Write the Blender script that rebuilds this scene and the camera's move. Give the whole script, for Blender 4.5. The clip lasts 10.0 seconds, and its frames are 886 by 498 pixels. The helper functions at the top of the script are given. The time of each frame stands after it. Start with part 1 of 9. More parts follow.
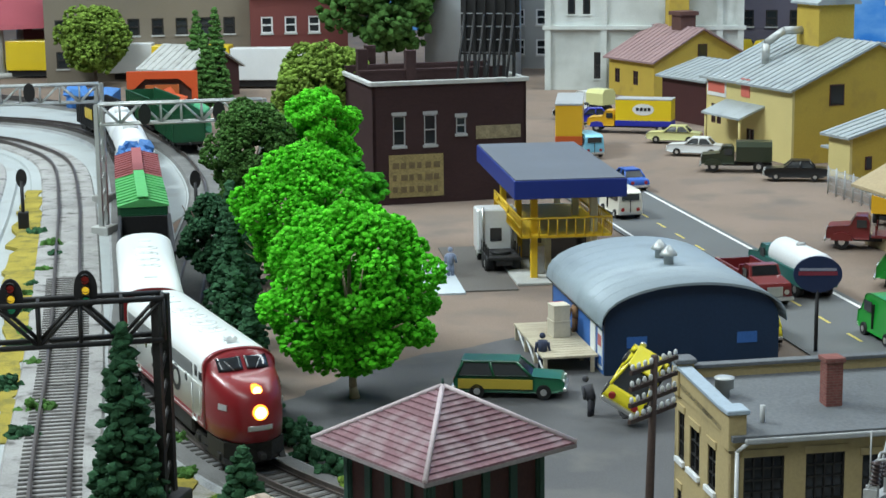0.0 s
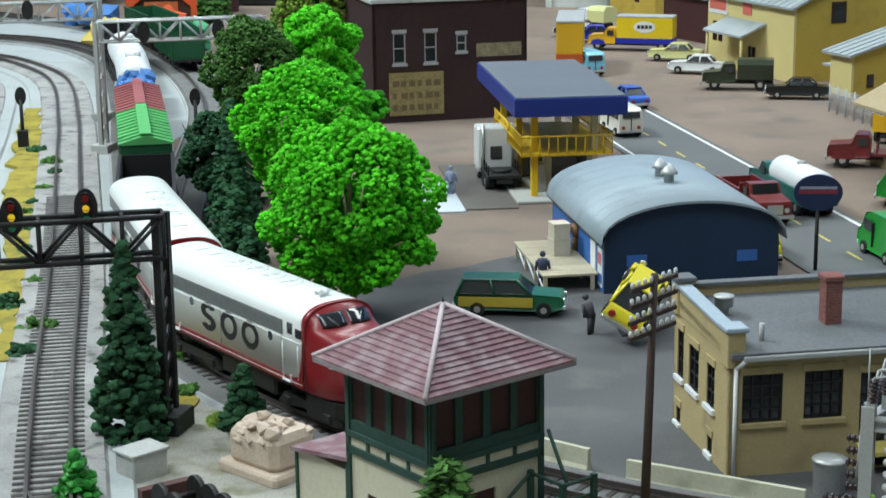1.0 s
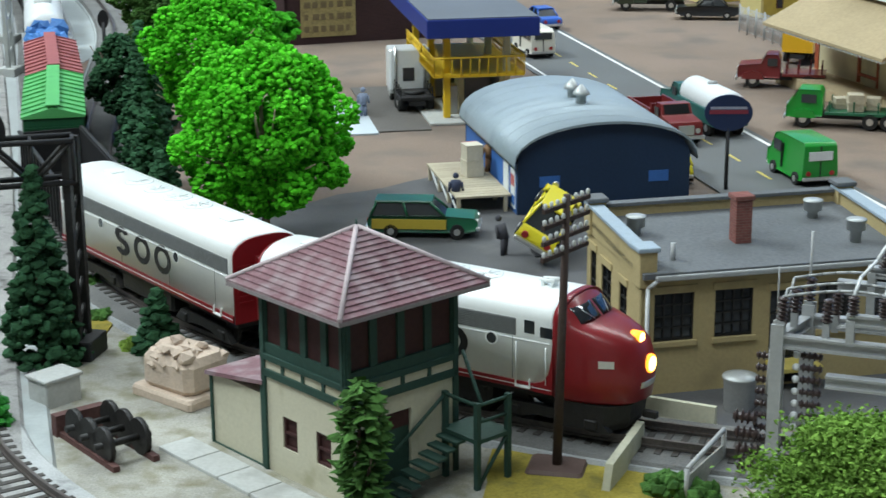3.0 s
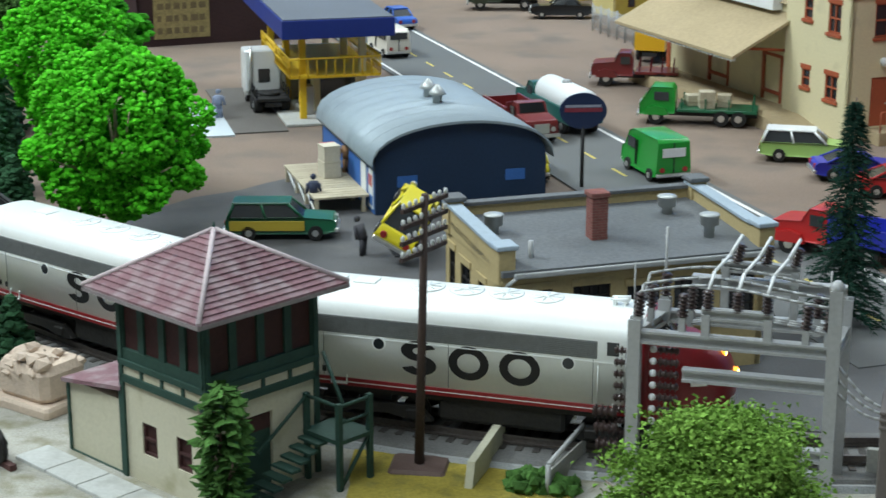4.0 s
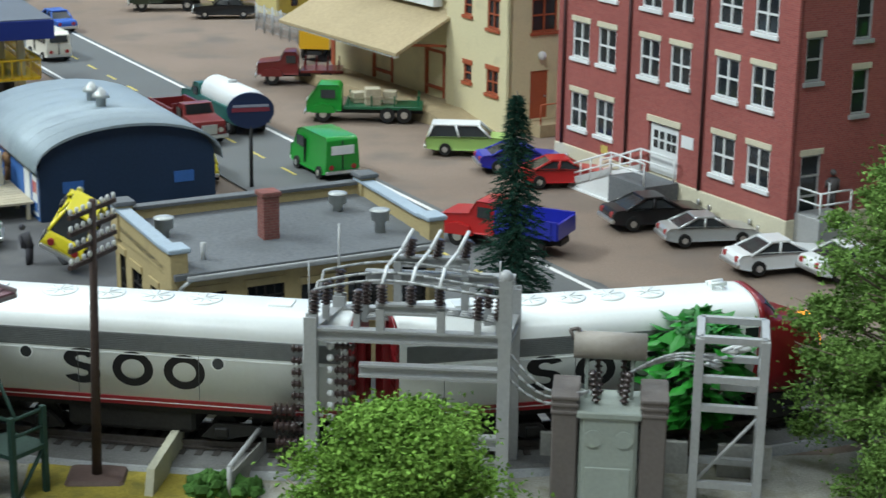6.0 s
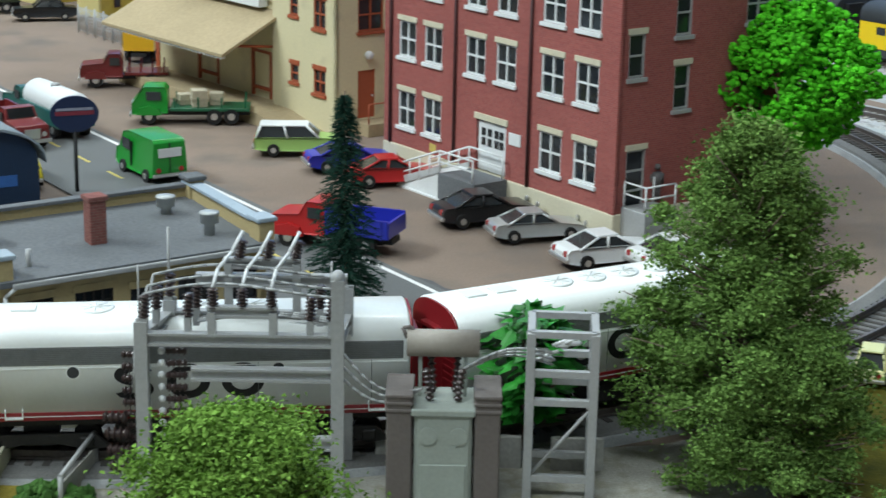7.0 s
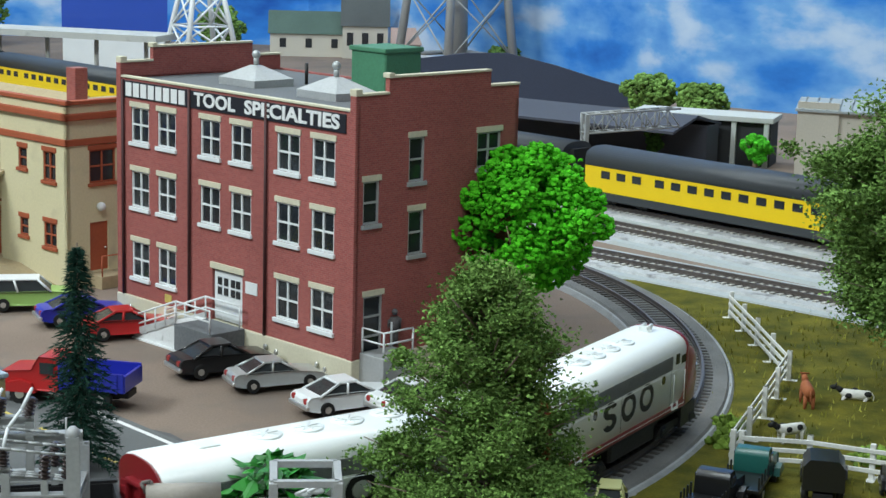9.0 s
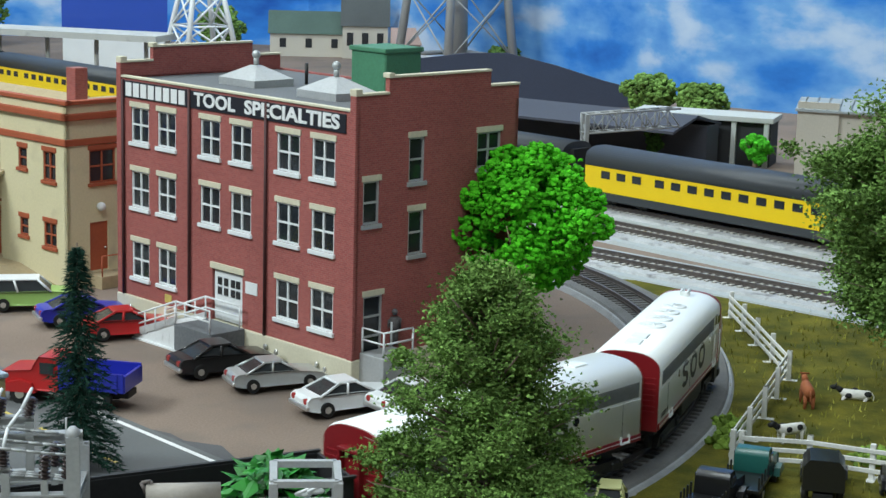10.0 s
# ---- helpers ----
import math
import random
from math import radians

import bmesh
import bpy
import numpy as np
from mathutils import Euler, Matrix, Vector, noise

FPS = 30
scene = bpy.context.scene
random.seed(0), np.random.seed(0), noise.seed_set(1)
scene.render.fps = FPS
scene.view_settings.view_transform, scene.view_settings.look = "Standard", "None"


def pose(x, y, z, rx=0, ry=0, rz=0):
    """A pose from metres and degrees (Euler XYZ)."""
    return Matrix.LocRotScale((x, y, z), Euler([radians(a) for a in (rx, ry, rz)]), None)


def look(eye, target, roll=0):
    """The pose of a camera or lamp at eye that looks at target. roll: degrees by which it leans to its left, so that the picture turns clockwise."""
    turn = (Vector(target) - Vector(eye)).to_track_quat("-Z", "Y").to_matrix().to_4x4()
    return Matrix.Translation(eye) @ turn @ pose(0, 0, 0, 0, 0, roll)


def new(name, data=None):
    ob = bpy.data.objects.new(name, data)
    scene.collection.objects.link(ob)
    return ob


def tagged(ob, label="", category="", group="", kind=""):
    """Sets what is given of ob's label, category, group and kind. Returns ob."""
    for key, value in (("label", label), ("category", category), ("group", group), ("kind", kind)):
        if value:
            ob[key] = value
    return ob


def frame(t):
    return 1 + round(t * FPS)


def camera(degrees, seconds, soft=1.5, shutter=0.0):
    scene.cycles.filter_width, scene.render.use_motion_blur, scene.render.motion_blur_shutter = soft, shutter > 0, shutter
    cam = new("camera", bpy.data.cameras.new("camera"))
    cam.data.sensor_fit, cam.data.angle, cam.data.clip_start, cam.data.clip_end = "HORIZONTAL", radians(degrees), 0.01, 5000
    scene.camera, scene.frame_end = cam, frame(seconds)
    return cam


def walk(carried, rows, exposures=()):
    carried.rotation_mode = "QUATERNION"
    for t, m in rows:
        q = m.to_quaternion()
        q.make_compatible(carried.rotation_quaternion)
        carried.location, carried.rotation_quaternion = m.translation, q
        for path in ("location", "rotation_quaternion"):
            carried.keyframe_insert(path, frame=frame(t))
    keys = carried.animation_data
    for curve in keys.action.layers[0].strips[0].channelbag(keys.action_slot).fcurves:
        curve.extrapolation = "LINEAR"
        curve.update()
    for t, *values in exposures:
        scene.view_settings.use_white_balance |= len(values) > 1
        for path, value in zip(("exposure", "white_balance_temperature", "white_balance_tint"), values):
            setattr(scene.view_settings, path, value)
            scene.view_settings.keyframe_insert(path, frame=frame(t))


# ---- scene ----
# A model railway at its true, small size: lengths below are in centimetres and CM turns them into metres.
CM = 0.01
EYE = 24.5 * CM
cam = camera(27.99, 10.0, soft=1.5, shutter=0.35)
walk(cam, [
    (0, pose(0, 0, EYE, 79.012, 0.687, 15.266)),
    (0.5, pose(0, 0, EYE, 77.989, 0.680, 15.272)),
    (1, pose(0, 0, EYE, 76.380, 0.680, 15.277)),
    (1.5, pose(0, 0, EYE, 75.016, 0.675, 15.290)),
    (2, pose(0, 0, EYE, 74.132, 0.672, 15.237)),
    (2.2, pose(0, 0, EYE, 73.917, 0.653, 14.979)),
    (3.3, pose(0, 0, EYE, 73.852, 0.259, 11.187)),
    (3.5, pose(0, 0, EYE, 73.842, 0.183, 10.281)),
    (4, pose(0, 0, EYE, 73.833, 0.030, 7.837)),
    (4.5, pose(0, 0, EYE, 73.838, -0.180, 5.275)),
    (5, pose(0, 0, EYE, 73.837, -0.350, 2.606)),
    (5.5, pose(0, 0, EYE, 73.840, -0.548, -0.091)),
    (5.7, pose(0, 0, EYE, 73.846, -0.634, -1.227)),
    (6.8, pose(0, 0, EYE, 73.927, -1.003, -7.294)),
    (7, pose(0, 0, EYE, 73.946, -1.080, -8.460)),
    (7.5, pose(0, 0, EYE, 74.767, -1.262, -11.291)),
    (8, pose(0, 0, EYE, 76.492, -1.454, -13.957)),
    (8.5, pose(0, 0, EYE, 78.247, -1.545, -16.305)),
    (9, pose(0, 0, EYE, 78.883, -1.547, -17.020)),
    (9.5, pose(0, 0, EYE, 78.883, -1.547, -17.020)),
    (10, pose(0, 0, EYE, 78.883, -1.547, -17.020)),
])

# ---- light: fluorescent ceiling panels of the room, no daylight ----
scene.view_settings.exposure = 0.03
world = bpy.data.worlds.new("room_world")
world.use_nodes = True
world.node_tree.nodes["Background"].inputs[0].default_value = (0.75, 0.85, 1.0, 1)
world.node_tree.nodes["Background"].inputs[1].default_value = 0.012
scene.world = world


def ceiling_lamp(name, x, y, z, sx, sy, watts, colour, aim):
    data = bpy.data.lights.new(name, "AREA")
    data.shape, data.size, data.size_y, data.energy, data.color = "RECTANGLE", sx * CM, sy * CM, watts, colour
    ob = new(name, data)
    ob.matrix_world = look(Vector((x, y, z)) * CM, Vector(aim) * CM)
    return ob


ceiling_lamp("ceiling_tube_light", -165, 92, 176, 110, 30, 47.0, (0.88, 1.0, 1.03), (-5, 100, 0))
ceiling_lamp("ceiling_tube_light", -50, -35, 168, 140, 30, 20.5, (0.88, 1.0, 1.03), (-10, 70, 0))
ceiling_lamp("ceiling_tube_light", -40, 210, 172, 120, 30, 18.0, (0.88, 1.0, 1.03), (-40, 205, 0))
ceiling_lamp("ceiling_tube_light", 75, 175, 172, 120, 30, 19.0, (0.88, 1.0, 1.03), (85, 205, 0))


# ---- materials ----
def mat(name, col, rough=0.6, metal=0.0, var=0.18, big=25.0, fine=700.0, bump=0.15, dirt=None, dirt_amount=0.0, island=0.0, rand=0.0,
        emit=0.0, spec=0.4, coat=0.0, stretch=None):
    """A surface with broad stains and fine grain; big and fine are features per metre."""
    m = bpy.data.materials.new(name)
    m.use_nodes = True
    nt = m.node_tree
    n, l = nt.nodes, nt.links
    b = n["Principled BSDF"]
    b.inputs["Roughness"].default_value, b.inputs["Metallic"].default_value = rough, metal
    b.inputs["Specular IOR Level"].default_value = spec
    b.inputs["Coat Weight"].default_value = coat
    co = n.new("ShaderNodeTexCoord")
    src = co.outputs["Object"]
    if stretch:
        mp = n.new("ShaderNodeMapping")
        mp.inputs["Scale"].default_value = stretch
        l.new(src, mp.inputs[0])
        src = mp.outputs[0]
    n1, n2 = n.new("ShaderNodeTexNoise"), n.new("ShaderNodeTexNoise")
    n1.inputs["Scale"].default_value, n2.inputs["Scale"].default_value = big, fine
    n1.inputs["Detail"].default_value, n2.inputs["Detail"].default_value = 4, 2
    for t in (n1, n2):
        l.new(src, t.inputs["Vector"])
    mix = n.new("ShaderNodeMath")
    mix.operation = "ADD"
    l.new(n1.outputs["Fac"], mix.inputs[0])
    l.new(n2.outputs["Fac"], mix.inputs[1])
    mr = n.new("ShaderNodeMapRange")
    mr.inputs["From Min"].default_value, mr.inputs["From Max"].default_value = 0.6, 1.4
    mr.inputs["To Min"].default_value, mr.inputs["To Max"].default_value = 1 - var, 1 + var
    l.new(mix.outputs[0], mr.inputs["Value"])
    out = mr.outputs[0]
    for amount, kind in ((island, "ShaderNodeNewGeometry"), (rand, "ShaderNodeObjectInfo")):
        if amount:
            g = n.new(kind)
            r = n.new("ShaderNodeMapRange")
            r.inputs["To Min"].default_value, r.inputs["To Max"].default_value = 1 - amount, 1 + amount
            l.new(g.outputs["Random Per Island" if kind.endswith("Geometry") else "Random"], r.inputs["Value"])
            mu = n.new("ShaderNodeMath")
            mu.operation = "MULTIPLY"
            l.new(out, mu.inputs[0])
            l.new(r.outputs[0], mu.inputs[1])
            out = mu.outputs[0]
    vm = n.new("ShaderNodeVectorMath")
    vm.operation = "SCALE"
    vm.inputs[0].default_value = col
    l.new(out, vm.inputs["Scale"])
    colour = vm.outputs[0]
    if dirt:
        n3 = n.new("ShaderNodeTexNoise")
        n3.inputs["Scale"].default_value, n3.inputs["Detail"].default_value = big * 2.3, 6
        l.new(src, n3.inputs["Vector"])
        ramp = n.new("ShaderNodeMapRange")
        ramp.inputs["From Min"].default_value, ramp.inputs["From Max"].default_value = 0.62 - dirt_amount * 0.4, 0.72
        l.new(n3.outputs["Fac"], ramp.inputs["Value"])
        mc = n.new("ShaderNodeMix")
        mc.data_type = "RGBA"
        mc.inputs[7].default_value = (*dirt, 1)
        l.new(ramp.outputs[0], mc.inputs[0])
        l.new(colour, mc.inputs[6])
        colour = mc.outputs[2]
    l.new(colour, b.inputs["Base Color"])
    if bump:
        bp = n.new("ShaderNodeBump")
        bp.inputs["Strength"].default_value, bp.inputs["Distance"].default_value = bump, 0.0006
        l.new(n2.outputs["Fac"], bp.inputs["Height"])
        l.new(bp.outputs[0], b.inputs["Normal"])
    if emit:
        l.new(colour, b.inputs["Emission Color"])
        b.inputs["Emission Strength"].default_value = emit
    return m


def glass(name, col, rough=0.08):
    m = mat(name, col, rough, 0.0, 0.1, bump=0.0, spec=0.6)
    return m


DIRT = mat("tan_dirt", (0.225, 0.172, 0.137), 0.95, var=0.22, big=9, fine=900, bump=0.5, dirt=(0.17, 0.14, 0.12), dirt_amount=0.3, spec=0.15)
ASPHALT = mat("grey_asphalt", (0.105, 0.105, 0.108), 0.9, var=0.18, big=14, fine=1200, bump=0.35, dirt=(0.145, 0.14, 0.135), dirt_amount=0.25, spec=0.2)
ROAD = mat("road_grey", (0.13, 0.135, 0.135), 0.85, var=0.1, big=12, fine=1300, bump=0.25, dirt=(0.13, 0.13, 0.13), dirt_amount=0.15, spec=0.2)
LINE_W = mat("road_line_white", (0.7, 0.7, 0.68), 0.8, var=0.15, big=60)
LINE_Y = mat("road_line_yellow", (0.55, 0.45, 0.12), 0.8, var=0.2, big=60)
BALLAST = mat("grey_ballast", (0.44, 0.45, 0.45), 0.95, var=0.32, big=40, fine=1500, bump=0.9, dirt=(0.20, 0.20, 0.20), dirt_amount=0.15, spec=0.15)
BALLAST_DARK = mat("dark_ballast", (0.17, 0.17, 0.165), 0.95, var=0.3, big=40, fine=1500, bump=0.8, spec=0.15)
BALLAST_MID = mat("brown_grey_ballast", (0.33, 0.325, 0.315), 0.95, var=0.35, big=40, fine=1500, bump=0.9, dirt=(0.12, 0.115, 0.11), dirt_amount=0.15, spec=0.15)
SUBBED = mat("pale_grey_trackbed", (0.37, 0.40, 0.40), 0.9, var=0.1, big=12, fine=600, bump=0.15, dirt=(0.33, 0.34, 0.33), dirt_amount=0.15, spec=0.2)
SHOULDER = mat("grey_ballast_shoulder", (0.33, 0.345, 0.35), 0.95, var=0.3, big=40, fine=1500, bump=0.8, dirt=(0.36, 0.37, 0.37), dirt_amount=0.3, spec=0.15)
GRASS_Y = mat("dry_yellow_grass", (0.33, 0.27, 0.055), 0.95, var=0.3, big=40, fine=900, bump=0.9, dirt=(0.16, 0.15, 0.05), dirt_amount=0.35, spec=0.1)
GRASS_G = mat("olive_static_grass", (0.145, 0.128, 0.018), 0.95, var=0.35, big=26, fine=900, bump=0.9, dirt=(0.05, 0.058, 0.012), dirt_amount=0.7, spec=0.1)
GRAVEL = mat("pale_gravel", (0.36, 0.35, 0.31), 0.95, var=0.3, big=40, fine=1100, bump=0.9, dirt=(0.2, 0.19, 0.12), dirt_amount=0.4, spec=0.15)
TIE = mat("dark_brown_sleeper", (0.06, 0.055, 0.05), 0.8, var=0.25, big=60, rand=0.25, bump=0.3)
TIE_GREY = mat("weathered_grey_sleeper", (0.40, 0.385, 0.35), 0.85, var=0.25, big=60, rand=0.2, bump=0.3)
RAIL = mat("worn_steel_rail", (0.16, 0.14, 0.13), 0.45, 0.7, var=0.3, big=40, bump=0.1)
WHITE_LOCO = mat("glossy_white_paint", (0.82, 0.85, 0.83), 0.32, var=0.03, big=18, bump=0.03, coat=0.15)
RED_LOCO = mat("deep_red_paint", (0.215, 0.013, 0.017), 0.33, var=0.08, big=18, bump=0.03, coat=0.15)
GREY_LOCO = mat("grey_grille", (0.19, 0.20, 0.20), 0.45, 0.2, var=0.12, big=200, bump=0.2)
BLACK = mat("matt_black", (0.015, 0.015, 0.016), 0.6, var=0.3, big=50, bump=0.15)
DARKMETAL = mat("sooty_black_metal", (0.022, 0.021, 0.02), 0.55, 0.2, var=0.35, big=60, bump=0.3)
LETTER = mat("black_lettering", (0.01, 0.01, 0.011), 0.5, var=0.1, bump=0.0)
LAMP_ON = mat("glowing_headlamp", (1.0, 0.52, 0.12), 0.4, var=0.0, bump=0.0, emit=9.0)
LAMP_HALO = mat("lit_amber_lens", (1.0, 0.34, 0.03), 0.4, var=0.05, bump=0.0, emit=2.0)
GLASS_D = glass("dark_window_glass", (0.02, 0.024, 0.028))
GLASS_C = glass("smoked_car_glass", (0.03, 0.034, 0.036), 0.12)
TYRE = mat("black_rubber", (0.014, 0.014, 0.014), 0.75, var=0.2, bump=0.1)
CHROME = mat("silver_trim", (0.62, 0.62, 0.60), 0.28, 0.8, var=0.08, bump=0.0)
SILVER = mat("aluminium_paint", (0.46, 0.48, 0.47), 0.42, 0.35, var=0.1, big=60, bump=0.1)
STEEL_PALE = mat("pale_grey_steel", (0.40, 0.41, 0.41), 0.5, 0.15, var=0.12, big=60, bump=0.1)


def paint(name, col, rough=0.3, coat=0.2, var=0.05):
    return mat(name, col, rough, var=var, big=40, fine=900, bump=0.03, coat=coat)


# ---- mesh building ----
class Shape:
    """Vertices in centimetres and faces of one mesh."""

    def __init__(self):
        self.v, self.f, self.s = [], [], []

    def add(self, verts, faces, smooth=False):
        k = len(self.v)
        self.v.extend(tuple(p) for p in verts)
        self.f.extend(tuple(i + k for i in q) for q in faces)
        self.s.extend([smooth] * len(faces))
        return self

    def box(self, x0, x1, y0, y1, z0, z1, c=0.0, taper=(0, 0)):
        tx, ty = taper
        if c <= 0:
            v = [(x0, y0, z0), (x1, y0, z0), (x1, y1, z0), (x0, y1, z0), (x0 + tx, y0 + ty, z1), (x1 - tx, y0 + ty, z1), (x1 - tx, y1 - ty, z1), (x0 + tx, y1 - ty, z1)]
            return self.add(v, [(3, 2, 1, 0), (4, 5, 6, 7), (0, 1, 5, 4), (1, 2, 6, 5), (2, 3, 7, 6), (3, 0, 4, 7)])
        ring = lambda a, b, e, g, z: [(a + c, e, z), (b - c, e, z), (b, e + c, z), (b, g - c, z), (b - c, g, z), (a + c, g, z), (a, g - c, z), (a, e + c, z)]
        rings = [ring(x0 + c * .6, x1 - c * .6, y0 + c * .6, y1 - c * .6, z0), ring(x0, x1, y0, y1, z0 + c),
                 ring(x0 + tx, x1 - tx, y0 + ty, y1 - ty, z1 - c), ring(x0 + tx + c * .6, x1 - tx - c * .6, y0 + ty + c * .6, y1 - ty - c * .6, z1)]
        return self.loft(rings)

    def loft(self, rings, smooth=False, caps=True, closed=True):
        n = len(rings[0])
        v = [p for r in rings for p in r]
        f = []
        for i in range(len(rings) - 1):
            for j in range(n if closed else n - 1):
                a, b = i * n + j, i * n + (j + 1) % n
                f.append((a, b, b + n, a + n))
        self.add(v, f, smooth)
        if caps:
            k = len(self.v) - len(v)
            self.f.append(tuple(k + j for j in reversed(range(n))))
            self.f.append(tuple(k + (len(rings) - 1) * n + j for j in range(n)))
            self.s.extend([False, False])
        return self

    def prism(self, poly, axis, a, b, smooth=False):
        """A polygon of (u, w) swept from a to b: axis x gives (s, u, w), y (u, s, w), z (u, w, s)."""
        put = {"x": lambda u, w, s: (s, u, w), "y": lambda u, w, s: (u, s, w), "z": lambda u, w, s: (u, w, s)}[axis]
        return self.loft([[put(u, w, a) for u, w in poly], [put(u, w, b) for u, w in poly]], smooth)

    def cyl(self, p, q, r, r2=None, n=10, smooth=True, caps=True):
        p, q = Vector(p), Vector(q)
        d = (q - p).normalized()
        a = d.orthogonal().normalized()
        b = d.cross(a)
        r2 = r if r2 is None else r2
        rings = [[tuple(c + (a * math.cos(t) + b * math.sin(t)) * rr) for t in (2 * math.pi * i / n for i in range(n))] for c, rr in ((p, r), (q, r2))]
        return self.loft(rings, smooth, caps)

    def tube(self, pts, r, n=6):
        for a, b in zip(pts, pts[1:]):
            self.cyl(a, b, r, n=n)
        return self

    def lathe(self, profile, x=0.0, y=0.0, n=14):
        rings = [[(x + r * math.cos(2 * math.pi * i / n), y + r * math.sin(2 * math.pi * i / n), z) for i in range(n)] for r, z in profile]
        return self.loft(rings, True)

    def ball(self, c, r, n=10, m=6):
        rx, ry, rz = r if isinstance(r, tuple) else (r, r, r)
        rings = []
        for k in range(m + 1):
            t = math.pi * (k + 0.02) / (m + 0.04) - math.pi / 2
            rings.append([(c[0] + rx * math.cos(t) * math.cos(2 * math.pi * i / n), c[1] + ry * math.cos(t) * math.sin(2 * math.pi * i / n), c[2] + rz * math.sin(t)) for i in range(n)])
        return self.loft(rings, True)

    def blob(self, c, r, rng, flat=1.0):
        """A small ragged lump of 20 faces."""
        v = []
        for x, y, z in ICO:
            k = r * rng.uniform(0.6, 1.25)
            v.append((c[0] + x * k, c[1] + y * k, c[2] + z * k * flat))
        return self.add(v, ICO_F, False)

    def move(self, m, start=0):
        self.v[start:] = [tuple(m @ Vector(p)) for p in self.v[start:]]
        return self

    def mesh(self, name):
        me = bpy.data.meshes.new(name)
        me.from_pydata([(x * CM, y * CM, z * CM) for x, y, z in self.v], [], self.f)
        me.polygons.foreach_set("use_smooth", self.s)
        me.update()
        return me


_g = (1 + 5 ** 0.5) / 2
ICO = [tuple(Vector(p).normalized()) for p in [(-1, _g, 0), (1, _g, 0), (-1, -_g, 0), (1, -_g, 0), (0, -1, _g), (0, 1, _g), (0, -1, -_g), (0, 1, -_g), (_g, 0, -1), (_g, 0, 1), (-_g, 0, -1), (-_g, 0, 1)]]
ICO_F = [(0, 11, 5), (0, 5, 1), (0, 1, 7), (0, 7, 10), (0, 10, 11), (1, 5, 9), (5, 11, 4), (11, 10, 2), (10, 7, 6), (7, 1, 8), (3, 9, 4), (3, 4, 2), (3, 2, 6), (3, 6, 8), (3, 8, 9), (4, 9, 5), (2, 4, 11), (6, 2, 10), (8, 6, 7), (9, 8, 1)]


def cpose(x, y, z=0.0, rz=0.0, rx=0.0, ry=0.0):
    return pose(x * CM, y * CM, z * CM, rx, ry, rz)


def thing(name, label, category, x=0.0, y=0.0, z=0.0, rz=0.0, group="", rx=0.0, ry=0.0, kind=""):
    ob = new(name)
    ob.empty_display_size = 0.01
    ob.matrix_basis = cpose(x, y, z, rz, rx, ry)
    return tagged(ob, label, category, group, kind)


def part(name, shape, material, parent, label=""):
    me = shape.mesh(name) if isinstance(shape, Shape) else shape
    if material and not me.materials:
        me.materials.append(material)
    ob = new(name, me)
    ob.parent = parent
    return tagged(ob, label)


def solo(name, shape, material, label="", category="", kind="", x=0.0, y=0.0, z=0.0, rz=0.0, group=""):
    me = shape.mesh(name)
    me.materials.append(material)
    ob = new(name, me)
    ob.matrix_basis = cpose(x, y, z, rz)
    return tagged(ob, label, category, group, kind)


def lettering(name, words, size, material, parent, m, depth=0.03, bold=0.0, width=None):
    """Words of Blender's own font as a mesh: they lie in the local x-z plane and face -y before m is applied."""
    cu = bpy.data.curves.new(name, "FONT")
    cu.body, cu.size, cu.align_x, cu.align_y, cu.extrude, cu.offset = words, size * CM, "CENTER", "CENTER", depth * CM, bold * CM
    cu.resolution_u = 3
    tmp = new(name + "_outline", cu)
    bpy.context.view_layer.update()
    me = bpy.data.meshes.new_from_object(tmp.evaluated_get(bpy.context.evaluated_depsgraph_get()))
    bpy.data.objects.remove(tmp)
    me.name = name
    if width:
        xs = [v.co.x for v in me.vertices]
        k = width * CM / (max(xs) - min(xs))
        me.transform(Matrix.Diagonal((k, 1, 1, 1)))
    me.transform(m @ Matrix.Rotation(radians(90), 4, "X"))
    me.materials.clear()
    me.materials.append(material)
    ob = new(name, me)
    ob.parent = parent
    return ob


# ---- room and layout base ----
def patch(name, poly, z, material, label, jitter=0.35, step=1.6, low=-0.4, kind="structure", category="ground"):
    """A thin ground layer with an uneven rim."""
    rng = random.Random(len(name) * 31 + int(abs(poly[0][0] * 7)))
    pts = []
    for (x0, y0), (x1, y1) in zip(poly, poly[1:] + poly[:1]):
        k = max(1, int(math.hypot(x1 - x0, y1 - y0) / step))
        for i in range(k):
            j = jitter * (1 if 0 < i else 0.3)
            pts.append((x0 + (x1 - x0) * i / k + rng.uniform(-j, j), y0 + (y1 - y0) * i / k + rng.uniform(-j, j)))
    area = sum(a[0] * b[1] - b[0] * a[1] for a, b in zip(pts, pts[1:] + pts[:1]))
    if area < 0:
        pts.reverse()
    return solo(name, Shape().prism(pts, "z", low, z), material, label, category, kind)


g = Shape()
NX, NY = 60, 50
for j in range(NY + 1):
    for i in range(NX + 1):
        g.v.append((-400 + 800 * i / NX, -150 + 550 * j / NY, 0.0))
for j in range(NY):
    for i in range(NX):
        a = j * (NX + 1) + i
        g.f.append((a, a + 1, a + NX + 2, a + NX + 1))
        g.s.append(False)
solo("ground", g, DIRT, "tan brown scenic ground of the model railway", "ground", "structure")

